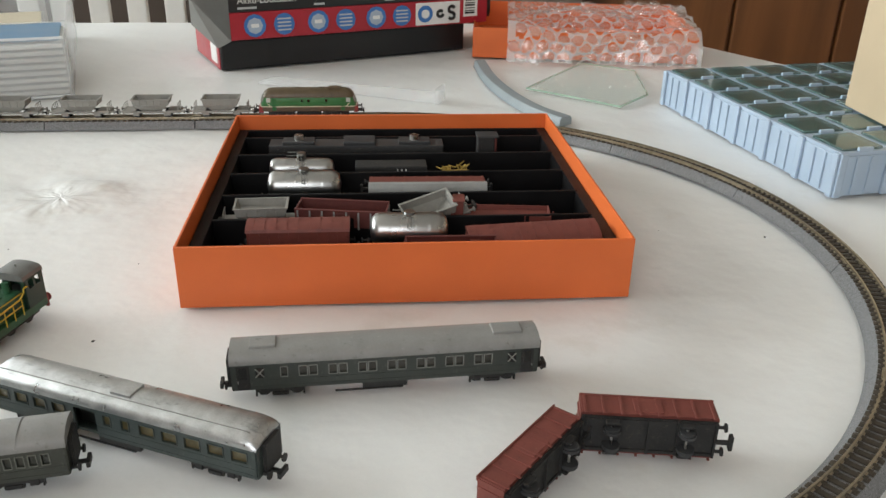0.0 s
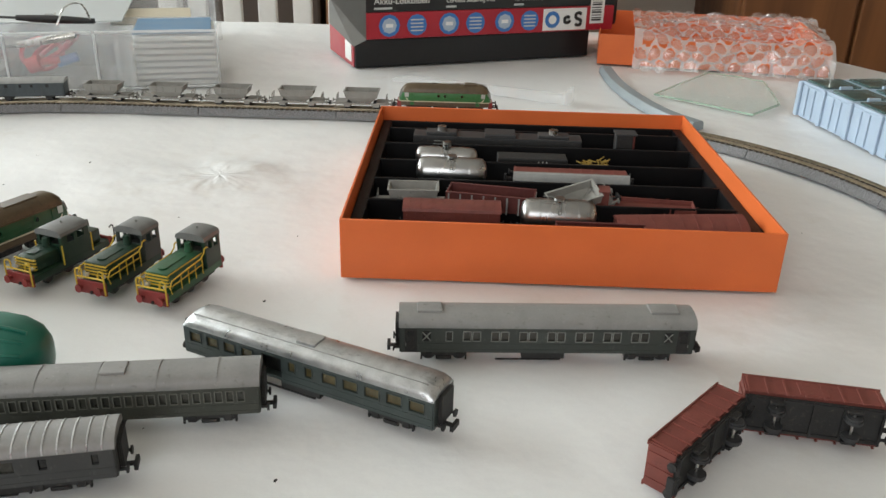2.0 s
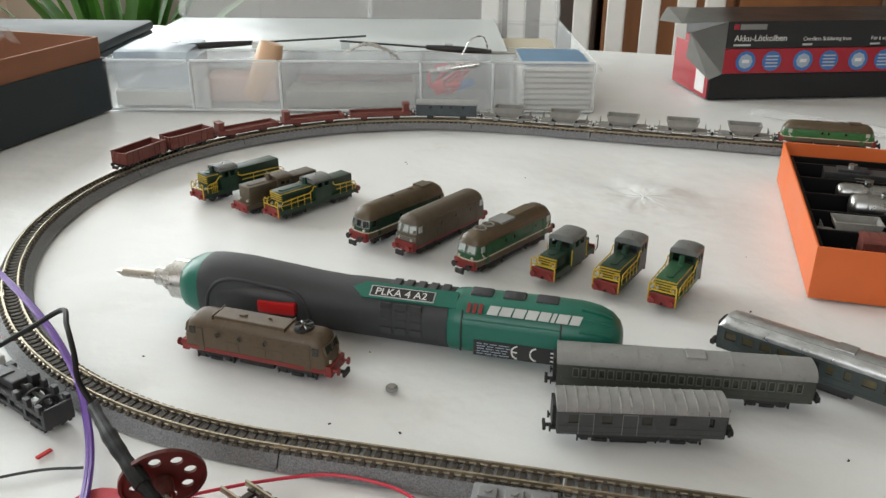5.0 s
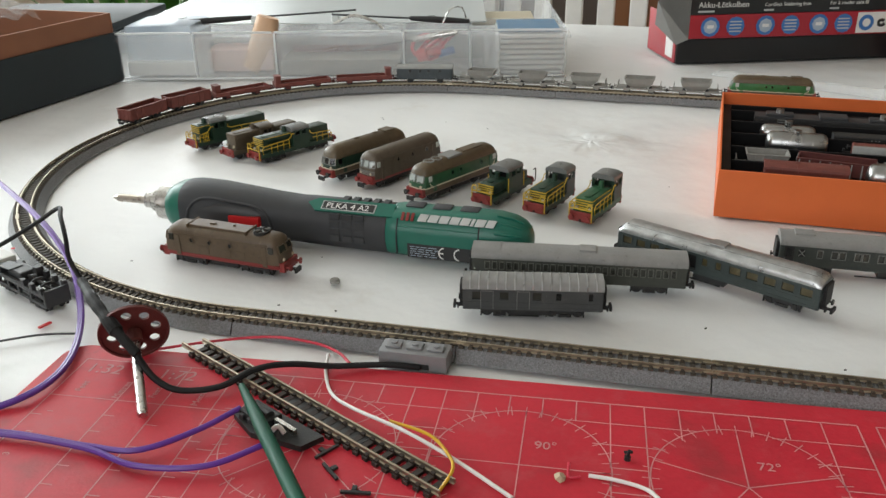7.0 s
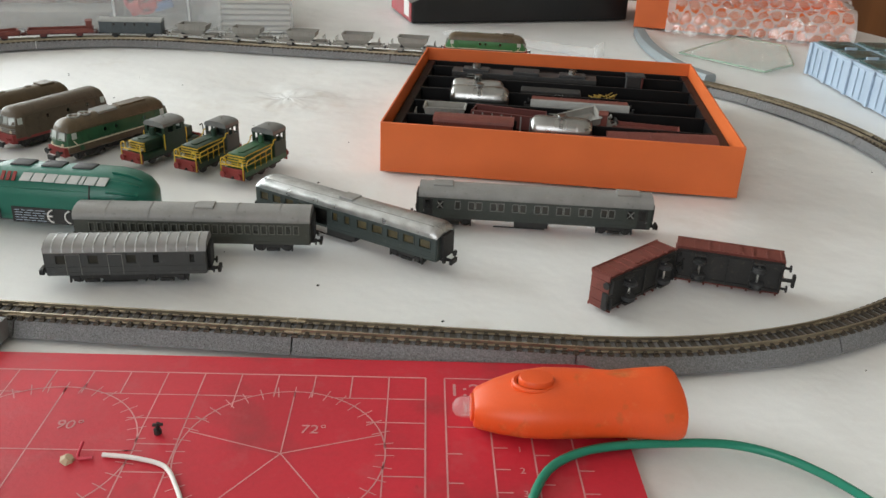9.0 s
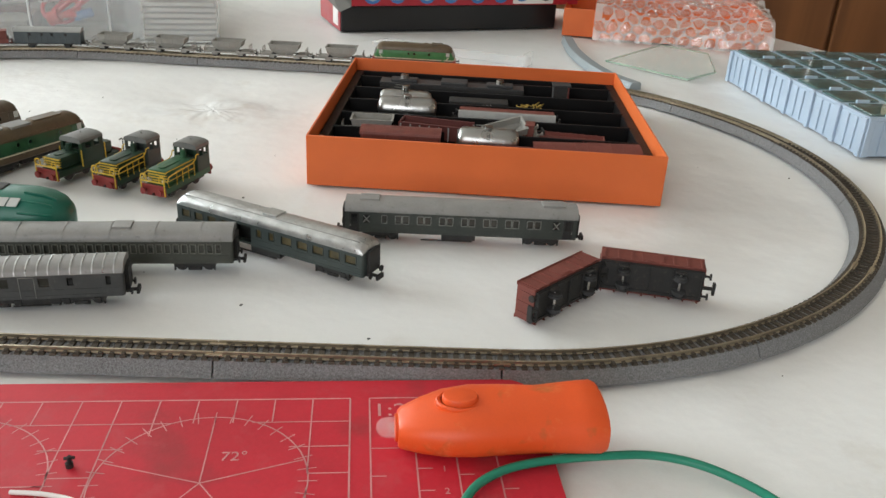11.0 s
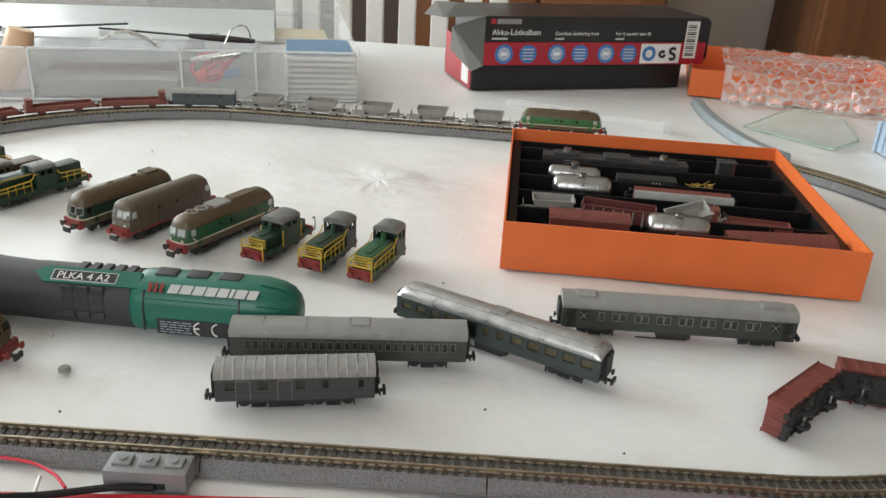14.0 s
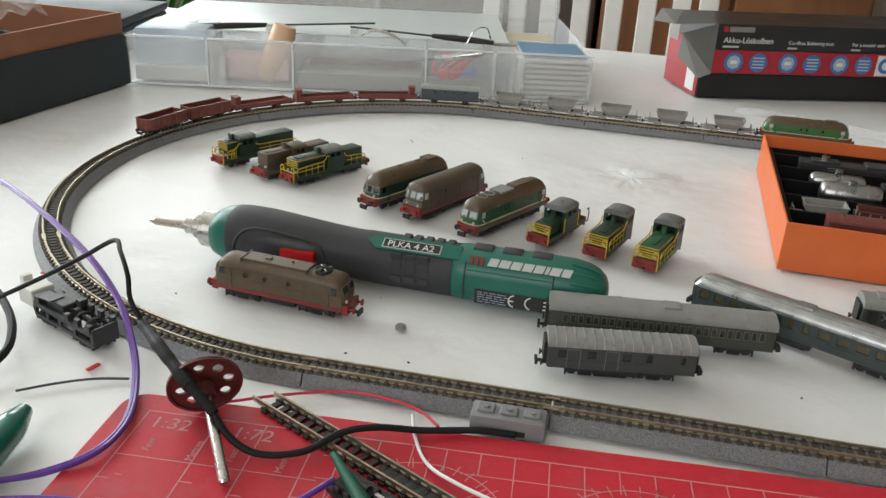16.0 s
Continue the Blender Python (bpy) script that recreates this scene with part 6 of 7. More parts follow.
single("wooden_handle", tube(B(), [(0, 0, 0), (.012, .004, .02), (.022, .008, .044), (.028, .010, .066)], .0145, 14, 6, lambda t: .8 + .35 * math.sin(t * 2.6)), M_TAN, "smooth tan wooden tool handle standing in the case", "handle", CASE @ pose(.162, .035, .006), smooth=True)
single("foam_block", box(B(), 0, .09, 0, .055, 0, .030, .006), M_PINK, "pale pink foam block inside the case", "foam", CASE @ pose(.106, .030, .003), smooth=True)
# Drab block imitates the shadow beneath the raised middle of the case.
single("tray_and_shade", box(B(), 0, .155, 0, .09, 0, .020, .002), M_UNDERSHADE, "drab grey block standing in for the shadow under the case's middle", "tray", CASE @ pose(.21, .006, .003))
single("parts_box", box(B(), 0, .088, 0, .09, 0, .045, .004), M_FROSTBLUE, "bluish frosted small box inside the case", "box", CASE @ pose(.008, .014, .022), smooth=True)
single("tray_and_shade", box(B(), 0, .09, 0, .09, 0, .018, .002), M_WHITECARD, "pale parts tray inside the case", "tray", CASE @ pose(.006, .012, .003))
ob = thing("wire_coil", "coil of red hook-up wire inside the case", "wire coil", CASE @ pose(.40, .028, .012))
for k in range(3):
    part("turn", tube(B(), [(.02 * math.cos(a) + .008 * k, .010 * math.sin(a), .022 + .014 * math.sin(a + k) + k * .003) for a in [q * .55 for q in range(13)]], .0024, 7, 3), M_REDWIRE, ob)
single("red_plug", cyl(cyl(B(), (0, 0, 0), (.012, -.002, .004), .008, n=16), (.012, -.002, .004), (.03, -.002, .006), .0035, n=12), M_REDPLASTIC, "round red plastic plug in the case", "plug", CASE @ pose(.388, .016, .024), smooth=True)
single("blue_plug", cyl(B(), (0, 0, 0), (.02, 0, .006), .005, n=12), M_BLUEPRINT, "small blue plastic plug in the case", "plug", CASE @ pose(.415, .02, .026), smooth=True)
single("steel_bar", box(B(), 0, .14, -.004, .004, 0, .008, .001), M_REDDARK, "dull red metal strip inside the case", "strip", CASE @ pose(.22, .045, .026, 0, 0, 2))
# tools laid across the rim
def long_tool(label, a, b, handle, bend=0.0):
    a, b = Vector(a), Vector(b)
    ob = thing("hand_tool", label, "tool")
    mid = a.lerp(b, .42)
    part("shaft", tube(B(), [b, b.lerp(mid, .5) + Vector((0, 0, bend)), mid], .0013, 7, 4), M_CHASSIS, ob)
    part("handle", tube(B(), [mid, mid.lerp(a, .5), a], .0042, 10, 4, lambda t: .65 + .35 * math.sin(3.0 * t + .1)), handle, ob, smooth=True)
    return ob
c = lambda x, y, z: CASE @ Vector((x, y, z))
long_tool("thin black-handled file laid across the case", c(.06, .06, .063), c(.30, .10, .072), M_UNDER)
long_tool("thin black-handled tool laid across the case", c(.455, .03, .066), c(.27, .075, .070), M_UNDER)
long_tool("slender steel probe leaning on the case", c(.44, -.004, .058), c(.30, .03, .030), M_STEEL)
ob = thing("tweezers", "bent steel tweezers lying on the case", "tweezers")
for dy in (-.003, .003):
    part("arm", tube(B(), [c(.28, .02 + dy, .066), c(.305, .02 + dy * 1.6, .076), c(.33, .018 + dy, .070), c(.345, .012, .060)], .0016, 6, 5), M_STEEL, ob)
ob = thing("wire_loop", "thin loop of steel wire on the case", "wire")
part("wire", tube(B(), [c(.42, .02, .064), c(.43, .02, .082), c(.445, .025, .084), c(.452, .03, .066)], .0009, 6, 6), M_STEEL, ob)
ob = thing("card_sheet", "yellowish folded card lying inside the case", "card")
part("sheet", box(B(), 0, .09, 0, .08, 0, .002, .0006), M_CREAM, ob)
ob.matrix_basis = CASE @ pose(.46, .125, .045, 4, 0, 2)


def left_box():
    ob = thing("shoe_box", "dark grey box with a brown lining, open and full of oddments", "box", pose(-.752, .03, 0, 0, 0, -1.5))
    w, d, h, t = .34, .262, .084, .003
    for x0, x1, y0, y1 in ((-t, 0, 0, d), (-w, -w + t, 0, d), (-w + t, -t, 0, t), (-w + t, -t, d - t, d)):
        s = part("side", box(B(), x0, x1, y0, y1, 0, h - .022, .0008), M_DARKBOX, ob)
        part("lining", box(B(), x0 + (-.0035 if x1 == 0 else .0035 if x0 == -w else 0), x1 + (-.0035 if x1 == 0 else .0035 if x0 == -w else 0), y0 + (.0035 if y0 == 0 and x0 > -w and x1 < 0 else -.0035 if y1 == d and x0 > -w and x1 < 0 else .004), y1 + (.0035 if y0 == 0 and x0 > -w and x1 < 0 else -.0035 if y1 == d and x0 > -w and x1 < 0 else -.004), .004, h + .002, .0006), M_BROWNCARD, s)
    part("base", box(B(), -w + t, -t, t, d - t, 0, .004), M_BROWNCARD, ob)
    return ob


left_box()
ob = thing("flat_case", "flat dark grey lidded case on the cloth", "case", pose(-.855, .42, 0, 0, 0, 14))
part("body", box(B(), -.25, 0, 0, .21, 0, .036, .004), M_DARKBOX, ob, smooth=True)
part("lid", box(B(), -.252, .002, -.002, .212, .0365, .050, .005), M_DARKBOX, ob, smooth=True)
single("cable_coil", tube(B(), [(.07 * math.cos(a * .5), .055 * math.sin(a * .5), .004 * a % .03 + .01) for a in range(26)], .006, 8, 3), M_BLACKWIRE, "coiled black cable inside the open box", "cable", pose(-.85, .19, .028))
single("storage_tin", box(B(), 0, .12, 0, .09, 0, .045, .006), M_CHASSIS, "dark plastic case inside the open box", "case", pose(-.90, .06, .005, 0, 0, 8), smooth=True)


def plastic_bag():
    bm = B()
    g = []
    for j in range(15):
        row_ = []
        for i in range(19):
            u, v = i / 18 - .5, j / 14 - .5
            z = .05 * (1 - (2 * u) ** 2) * (1 - (2 * v) ** 2) + .030 * noise.noise(Vector((u * 6, v * 6, 3))) + .016 * noise.noise(Vector((u * 15, v * 15, 7)))
            row_.append(bm.verts.new((u * .22, v * .17, z)))
        g.append(row_)
    for j in range(14):
        for i in range(18):
            bm.faces.new((g[j][i], g[j][i + 1], g[j + 1][i + 1], g[j + 1][i]))
    bmesh.ops.solidify(bm, geom=bm.faces, thickness=.0006)
    return single("plastic_bag", bm, M_FROST, "crumpled clear plastic bag on the open box", "plastic bag", pose(-.905, .135, .094))


plastic_bag()


# ---- the cutting mat ----
MAT = pose(-.336, -.297, 0, 0, 0, 7.6)
U = .016


def cutting_mat():
    ob = thing("cutting_mat", "red self-healing cutting mat with pale printed grid, scuffed", "cutting mat", MAT)
    w, d, r, z = .486, .33, .012, .0028
    pts = []
    for cx, cy, a0 in ((w - r, -r, 0), (r, -r, 90), (r, -d + r, 180), (w - r, -d + r, 270)):
        pts += [(cx + r * math.cos(radians(a0 + k * 15)), cy + r * math.sin(radians(a0 + k * 15))) for k in range(7)]
    part("sheet", loft(B(), [[Vector((x, y, q)) for x, y in pts] for q in (.0, z)]), M_MAT, ob)
    zt = z + .00012
    lw = .00028

    def strip(bm, a, b, hw=lw):
        a, b = Vector((a[0], a[1], zt)), Vector((b[0], b[1], zt))
        n = (b - a).normalized().cross(Vector((0, 0, 1))) * hw
        vs = [bm.verts.new(p) for p in (a + n, b + n, b - n, a - n)]
        bm.faces.new(vs)

    cents = [(.3493 - .096 * k, -.0657) for k in range(3)] + [(.3493 - .096 * k, -.1657) for k in range(3)]
    inside = lambda x, y: any((x - a) ** 2 + (y - b) ** 2 < .0399 ** 2 for a, b in cents)
    grid = B()
    u1, v0 = .4047, -.0135
    cols, rows_ = 19, 18
    for k in range(cols + 1):
        for j in range(rows_ * 2):
            x, y = u1 - k * U, v0 - j * U / 2
            if not inside(x, y - U / 4) and x > .115 - .0001:
                strip(grid, (x, y), (x, y - U / 2), lw * (1.3 if k == 0 else 1))
    for j in range(rows_ + 1):
        for k in range(cols * 2):
            x, y = u1 - k * U / 2, v0 - j * U
            if not inside(x - U / 4, y) and x > .115:
                strip(grid, (x, y), (x - U / 2, y), lw * (1.4 if j == 0 else 1))
    # scale columns at either end
    for x0, xs in ((.0164, (0, .036, .060, .086)), (.4130, (0, .018, .034, .050))):
        strip(grid, (x0, v0), (x0 + xs[-1] + .012, v0), lw * 1.3)
        for dx in xs:
            strip(grid, (x0 + dx, v0 - (.034 if dx and x0 > .3 else 0)), (x0 + dx, -.31), lw * 1.2)
        strip(grid, (x0, v0 - .034), (x0 + xs[-1] + .008, v0 - .034))
        for i, dx in enumerate(xs):
            for q in range(18):
                y = v0 - .034 - (q + 1) * (.0125 if i % 2 else .0165)
                if y > -.31:
                    strip(grid, (x0 + dx, y), (x0 + dx + .006, y))
    part("printed_grid", grid, M_MATLINE, ob)
    for i, (cx, cy) in enumerate(cents):
        bm = B()
        for k in range(72):
            a0, a1 = radians(k * 5), radians(k * 5 + 5)
            strip(bm, (cx + .04 * math.cos(a0), cy + .04 * math.sin(a0)), (cx + .04 * math.cos(a1), cy + .04 * math.sin(a1)))
            if k % 2 == 0:
                strip(bm, (cx + .0362 * math.cos(a0), cy + .0362 * math.sin(a0)), (cx + .0435 * math.cos(a0), cy + .0435 * math.sin(a0)), lw * .8)
        n = (5, 4, 8, 5, 4, 8)[i]
        for k in range(n):
            a = radians(90 + k * 360 / n)
            strip(bm, (cx, cy), (cx + .0395 * math.cos(a), cy + .0395 * math.sin(a)))
        part("printed_dial", bm, M_MATLINE, ob)
    for i, t in enumerate(("72°", "90°", "45°")):
        lettering(t, .0075, M_MATLINE, ob, pose(cents[i][0] + .0055, cents[i][1] + .0125, zt, 0, 0, 0), "lettering", .00005)
    for t, x, y, s in (("1:32", .021, -.0255, .012), ("1:72", .062, -.0255, .012), ("1:24", .4140, -.0262, .0125)):
        lettering(t, s, M_MATLINE, ob, pose(x, y, zt), "lettering", .00005)
    for t, x, y in (("Feet", .030, -.043), ("Metres", .052, -.046), ("Feet", .070, -.043), ("Metres", .094, -.046), ("Feet", .423, -.040), ("Metres", .442, -.042)):
        lettering(t, .0052, M_MATLINE, ob, pose(x, y, zt, 0, 0, 90), "lettering", .00004)
    for i in range(8):
        lettering(str(i + 1), .0045, M_MATLINE, ob, pose(.0265, -.062 - i * .0165, zt, 0, 0, 90), "lettering", .00004)
        lettering(str(i + 1), .0045, M_MATLINE, ob, pose(.4405, -.062 - i * .0125, zt, 0, 0, 0), "lettering", .00004)
    return ob


cutting_mat()


# ---- the orange pocket torch and its cable ----
def torch():
    ob = thing("pocket_torch", "orange plastic pocket torch lying on the red mat", "torch", pose(.090, -.2850, .003, 0, 0, 8.5) @ Matrix.Diagonal((.92, 1, 1, 1)))

    def ring(x, hy, zb, zt, n=26, sq=2.5):
        out = []
        for k in range(n):
            a = 2 * math.pi * k / n
            c_, s_ = math.cos(a), math.sin(a)
            q = (abs(c_) ** sq + abs(s_) ** sq) ** (-1 / sq)
            out.append(Vector((x, hy * c_ * q, ((zb + zt) / 2 + (zt - zb) / 2 * s_ * q) * .74)))
        return out

    part("body", loft(B(), [ring(0, .0080, .0015, .0180), ring(.0015, .0092, .0008, .0198), ring(.010, .0130, 0, .0236), ring(.020, .0164, 0, .0266), ring(.032, .0176, 0, .0286), ring(.046, .0168, 0, .0290), ring(.062, .0160, 0, .0284), ring(.078, .0174, 0, .0298), ring(.0875, .0178, 0, .0304), ring(.0892, .0170, .001, .0294)]), M_TORCH, ob, smooth=True)
    part("button_well", loft(B(), [[Vector((.0265 + r * 1.5 * math.cos(a * math.pi / 12), r * math.sin(a * math.pi / 12), z)) for a in range(24)] for r, z in ((.0072, .0180), (.0072, .0203), (.0066, .0210), (.0058, .0207))], False), M_TORCH, ob, smooth=True)
    part("button", loft(B(), [[Vector((.0265 + r * 1.45 * math.cos(a * math.pi / 12), r * math.sin(a * math.pi / 12), z)) for a in range(24)] for r, z in ((.0054, .0195), (.0054, .0222), (.0050, .0229), (.0040, .0231))]), M_TORCH, ob, smooth=True)
    part("lens", loft(B(), [[Vector((x, r * math.cos(a * math.pi / 9), .0078 + r * math.sin(a * math.pi / 9))) for a in range(18)] for x, r in ((.001, .0044), (-.0055, .0042), (-.0078, .0034), (-.0092, .0016))]), M_CLEAR, ob, smooth=True)
    part("lens_ring", cyl(B(), (-.0012, 0, .0078), (.0008, 0, .0078), .0056, n=18), M_TORCH, ob, smooth=True)
    return ob


torch()
single("green_cable", tube(B(), [(.120, -.390, .005), (.114, -.345, .0052), (.118, -.318, .0052), (.128, -.3035, .0054), (.145, -.2945, .0056), (.172, -.2860, .004), (.197, -.2815, .0024), (.220, -.2895, .0024), (.243, -.311, .0024), (.275, -.36, .0024)], .0018, 10, 8), M_GREENWIRE, "thick green cable running over the mat and cloth", "cable", smooth=True)


# ---- small things on and round the mat ----
def feeder_clip():
    ob = thing("track_connector", "grey plastic power connector clipped beside the track", "connector", pose(-.148, -.2595, 0, 0, 0, 4.5))
    part("body", box(B(), -.0185, .0185, -.0075, .0068, 0, .0105, .0012), M_CONN, ob, smooth=True)
    part("slot", box(B(), .000, .009, -.0079, -.0070, .002, .0050), M_UNDER, ob)
    for x in (-.0115, 0, .0115):
        part("terminal", box(B(), x - .0042, x + .0042, -.0035, .0035, .0105, .0118, .0006), M_CONN, ob)
        part("screw", cyl(B(), (x, 0, .0118), (x, 0, .0128), .0017, n=10), M_CONN, ob)
    return ob


feeder_clip()


def track_piece():
    ob = thing("track_piece", "short straight track piece with dark sleepers lying on the mat", "track", pose(-.2655, -.2835, .003, 0, 0, -23.5))
    L = .180
    for y in (-.0048, .0048):
        part("rail", prism(B(), [(y - .0010, .0020), (y - .0004, .0026), (y - .0005, .0044), (y + .0005, .0044), (y + .0004, .0026), (y + .0010, .0020)], -.002 if y > 0 else -.007, L), M_RAIL, ob)
    one = None
    for k in range(29):
        m = pose(.004 + k * .0061, 0, 0)
        if one is None:
            bm = box(B(), -.0015, .0015, -.0078, .0078, 0, .0018)
            for y in (-.0048, .0048):
                box(bm, -.0011, .0011, y - .0021, y + .0021, .0017, .0028)
            one = part("sleeper", bm, M_LOOSESLEEPER, ob)
            one.matrix_basis = m
        else:
            share("sleeper", one, ob, m)
    for y in (-.0048, .0048):
        part("web", box(B(), 0, L - .004, y - .0012, y + .0012, .0, .0012), M_LOOSESLEEPER, ob)
    part("gravel_bed", box(B(), .075, .13, -.0040, .0040, .0002, .0016), M_CHASSIS, ob)
    return ob


track_piece()
ob = thing("point_motor", "black point motor block beside the loose track piece", "motor", pose(-.191, -.333, .003, 0, 0, -23.5))
part("plate", loft(B(), [[Vector((x, y, z)) for x, y in ((-.019, .004), (.026, .006), (.024, -.006), (-.002, -.014), (-.020, -.010))] for z in (0, .003)]), M_UNDER, ob)
part("housing", box(B(), -.017, .002, -.009, .002, .003, .0065, .0008), M_UNDER, ob)
for k in range(3):
    part("terminal", box(B(), -.015 + k * .006, -.012 + k * .006, -.0105, -.0070, .003, .0055, .0004), M_CHASSIS, ob)
part("solder_end", tube(B(), [(.006, -.008, .004), (.009, -.006, .007), (.012, -.005, .004)], .0012, 7, 4), M_WHITEWIRE, ob)
part("coil", cyl(B(), (-.013, -.003, .0058), (-.001, -.003, .0058), .0028, n=14), M_CHASSIS, ob)
part("lever", box(B(), .002, .016, -.003, -.001, .003, .006), M_STEEL, ob)
rg = random.Random(12)
for x, y, a in ((-.160, -.345, 62), (-.153, -.357, -38), (-.137, -.3665, 12)):
    ob = thing("sleeper_scrap", "broken dark sleeper scrap on the mat", "scrap", pose(x, y, .003, 0, 0, a))
    part("strip", box(B(), -.0065, .0065, -.0008, .0008, 0, .0013, .0003), M_UNDER, ob)
    part("stub", box(B(), -.0020, .0002, .0008, .0040, 0, .0013, .0003), M_UNDER, ob)
ob = thing("small_screw", "tiny black coupling part standing on the mat", "part", pose(-.0315, -.312, .003) @ Matrix.Scale(.68, 4))
part("head", cyl(B(), (0, 0, 0), (0, 0, .003), .0022, n=10), M_UNDER, ob)
part("shank", cyl(B(), (0, 0, .003), (.001, 0, .0075), .0012, n=8), M_UNDER, ob)
part("stud", cyl(B(), (-.0025, 0, .0055), (.003, .001, .006), .001, n=8), M_UNDER, ob)


def wire(label, pts, r, material, name="wire"):
    return single(name, tube(B(), pts, r, 8, 8), material, label, "wire", smooth=True)


wire("thin red wire curving beside the mat", [(-.295, -.297, .004), (-.285, -.290, .004), (-.262, -.274, .0035), (-.234, -.260, .003), (-.207, -.259, .0028), (-.190, -.266, .0038), (-.180, -.274, .0038)], .0008, M_REDWIRE)
wire("white wire offcut lying over the mat", [(-.195, -.268, .003), (-.188, -.286, .004), (-.177, -.303, .004), (-.160, -.316, .0075), (-.130, -.327, .0085), (-.103, -.337, .006), (-.074, -.351, .0036)], .0009, M_WHITEWIRE)
wire("yellow wire looping over the track piece", [(-.139, -.321, .0078), (-.118, -.327, .0088), (-.106, -.337, .0085), (-.101, -.346, .008), (-.104, -.357, .0038)], .0008, M_YELLOWWIRE)
wire("white and green wire offcut on the mat", [(-.046, -.328, .0036), (-.035, -.328, .0038), (-.024, -.3295, .0038), (-.018, -.333, .0038), (-.011, -.342, .0038), (-.003, -.353, .0038), (.007, -.3595, .0038), (.020, -.364, .0038)], .0009, M_WHITEWIRE)
wire("frayed copper wire end on the mat", [(-.055, -.325, .006), (-.054, -.331, .0036), (-.049, -.330, .0036)], .0006, M_REDWIRE)
wire("thin grey steel wire on the cloth", [(-.392, -.314, .001), (-.378, -.302, .0012), (-.362, -.292, .0016), (-.346, -.285, .001)], .0007, M_CHASSIS)


def spoked_disc():
    ob = thing("perforated_wheel", "brown perforated disc on a steel axle leaning on the mat", "wheel")
    cpt, tipp = Vector((-.290, -.302, .0205)), Vector((-.2545, -.3475, .0055))
    q = (tipp - cpt).to_track_quat("Z", "Y").to_matrix().to_4x4()
    m = Matrix.Translation(cpt) @ q
    bm = B()
    loops = [(0, 0, .0174, 40)] + [(.0115 * math.cos(k * math.pi / 4 + .2), .0115 * math.sin(k * math.pi / 4 + .2), .0026, 14) for k in range(8)]
    edges = []
    for cx, cy, r, n in loops:
        vs = [bm.verts.new((cx + r * math.cos(2 * math.pi * k / n), cy + r * math.sin(2 * math.pi * k / n), 0)) for k in range(n)]
        edges += [bm.edges.new((vs[k], vs[(k + 1) % n])) for k in range(n)]
    bmesh.ops.triangle_fill(bm, edges=edges, use_beauty=True)
    bmesh.ops.solidify(bm, geom=bm.faces, thickness=.0014)
    part("disc", bm, M_REDDARK, ob).matrix_basis = m
    part("rim", loft(B(), [[Vector((r * math.cos(k * math.pi / 20), r * math.sin(k * math.pi / 20), z)) for k in range(40)] for r, z in ((.0180, -.0008), (.0180, .0010), (.0168, .0010), (.0168, -.0008), (.0180, -.0008))], False), M_REDDARK, ob).matrix_basis = m
    L = (tipp - cpt).length
    part("axle", cyl(cyl(B(), (0, 0, -.003), (0, 0, L - .001), .0025, n=16), (0, 0, L - .001), (0, 0, L), .0025, .0018, n=16), M_STEEL, ob, smooth=True).matrix_basis = m
    part("hub", cyl(B(), (0, 0, .001), (0, 0, .009), .0040, n=16), M_REDDARK, ob).matrix_basis = m
    return ob


spoked_disc()
ob = thing("power_lead", "black twin lead with shrink sleeve running to the track connector", "cable")
part("lead", tube(B(), [(-.143, -.2675, .0035), (-.160, -.272, .0050), (-.185, -.282, .0058), (-.205, -.292, .0095), (-.219, -.302, .0100), (-.232, -.316, .0060), (-.250, -.3245, .0060), (-.264, -.3245, .011), (-.276, -.3205, .0215)], .0017, 8, 8), M_BLACKWIRE, ob, smooth=True)
part("shrink_sleeve", tube(B(), [(-.2735, -.3215, .0205), (-.291, -.3145, .0290), (-.314, -.300, .0345), (-.337, -.2815, .0345)], .0031, 12, 14, lambda t: .72 + .34 * math.sin(3 * t) + .07 * math.sin(21 * t) + .05 * math.sin(47 * t)), M_BLACKWIRE, ob, "lumpy black tape sleeve")
part("tape_end", tube(B(), [(-.289, -.3155, .0282), (-.292, -.3140, .0296), (-.2955, -.3120, .0308)], .0037, 10, 4), M_BLACKWIRE, ob)
part("thin_lead", tube(B(), [(-.336, -.282, .034), (-.3435, -.280, .046), (-.345, -.278, .058), (-.357, -.266, .0645), (-.371, -.252, .063), (-.392, -.254, .050), (-.418, -.264, .035), (-.450, -.285, .020), (-.50, -.33, .004)], .0013, 8, 8), M_BLACKWIRE, ob, smooth=True)
ob = thing("purple_lead", "pair of purple wires sweeping over the cloth and mat", "cable")
for k in (0, 1):
    o = .0016 * k
    part("wire", tube(B(), [(-.62, -.10, .030 + o), (-.560, -.133, .034 + o), (-.501, -.166, .034 + o), (-.43, -.207 + o, .028), (-.385, -.238 + o, .018), (-.357 + o, -.266, .0095), (-.337 + o, -.293, .0055), (-.322 + o, -.322, .0055), (-.320 + o, -.347, .0060), (-.335 + o, -.366, .004), (-.36, -.385 + o, .004), (-.375, -.400 + o, .003)], .0014, 8, 8), M_PURPLE, ob, smooth=True)
    part("wire", tube(B(), [(-.375, -.400 + o, .003), (-.35, -.392 + o, .0045), (-.311, -.379 + o, .0055), (-.265, -.376 + o, .0055)] + ([(-.240, -.371, .006), (-.222, -.352, .007), (-.210, -.333, .009)] if k else [(-.235, -.380, .0055), (-.205, -.372, .006), (-.185, -.352, .008)]), .0014, 8, 8), M_PURPLE, ob, smooth=True)
ob = thing("black_lead", "thick black cable looped at the edge of the cloth", "cable")
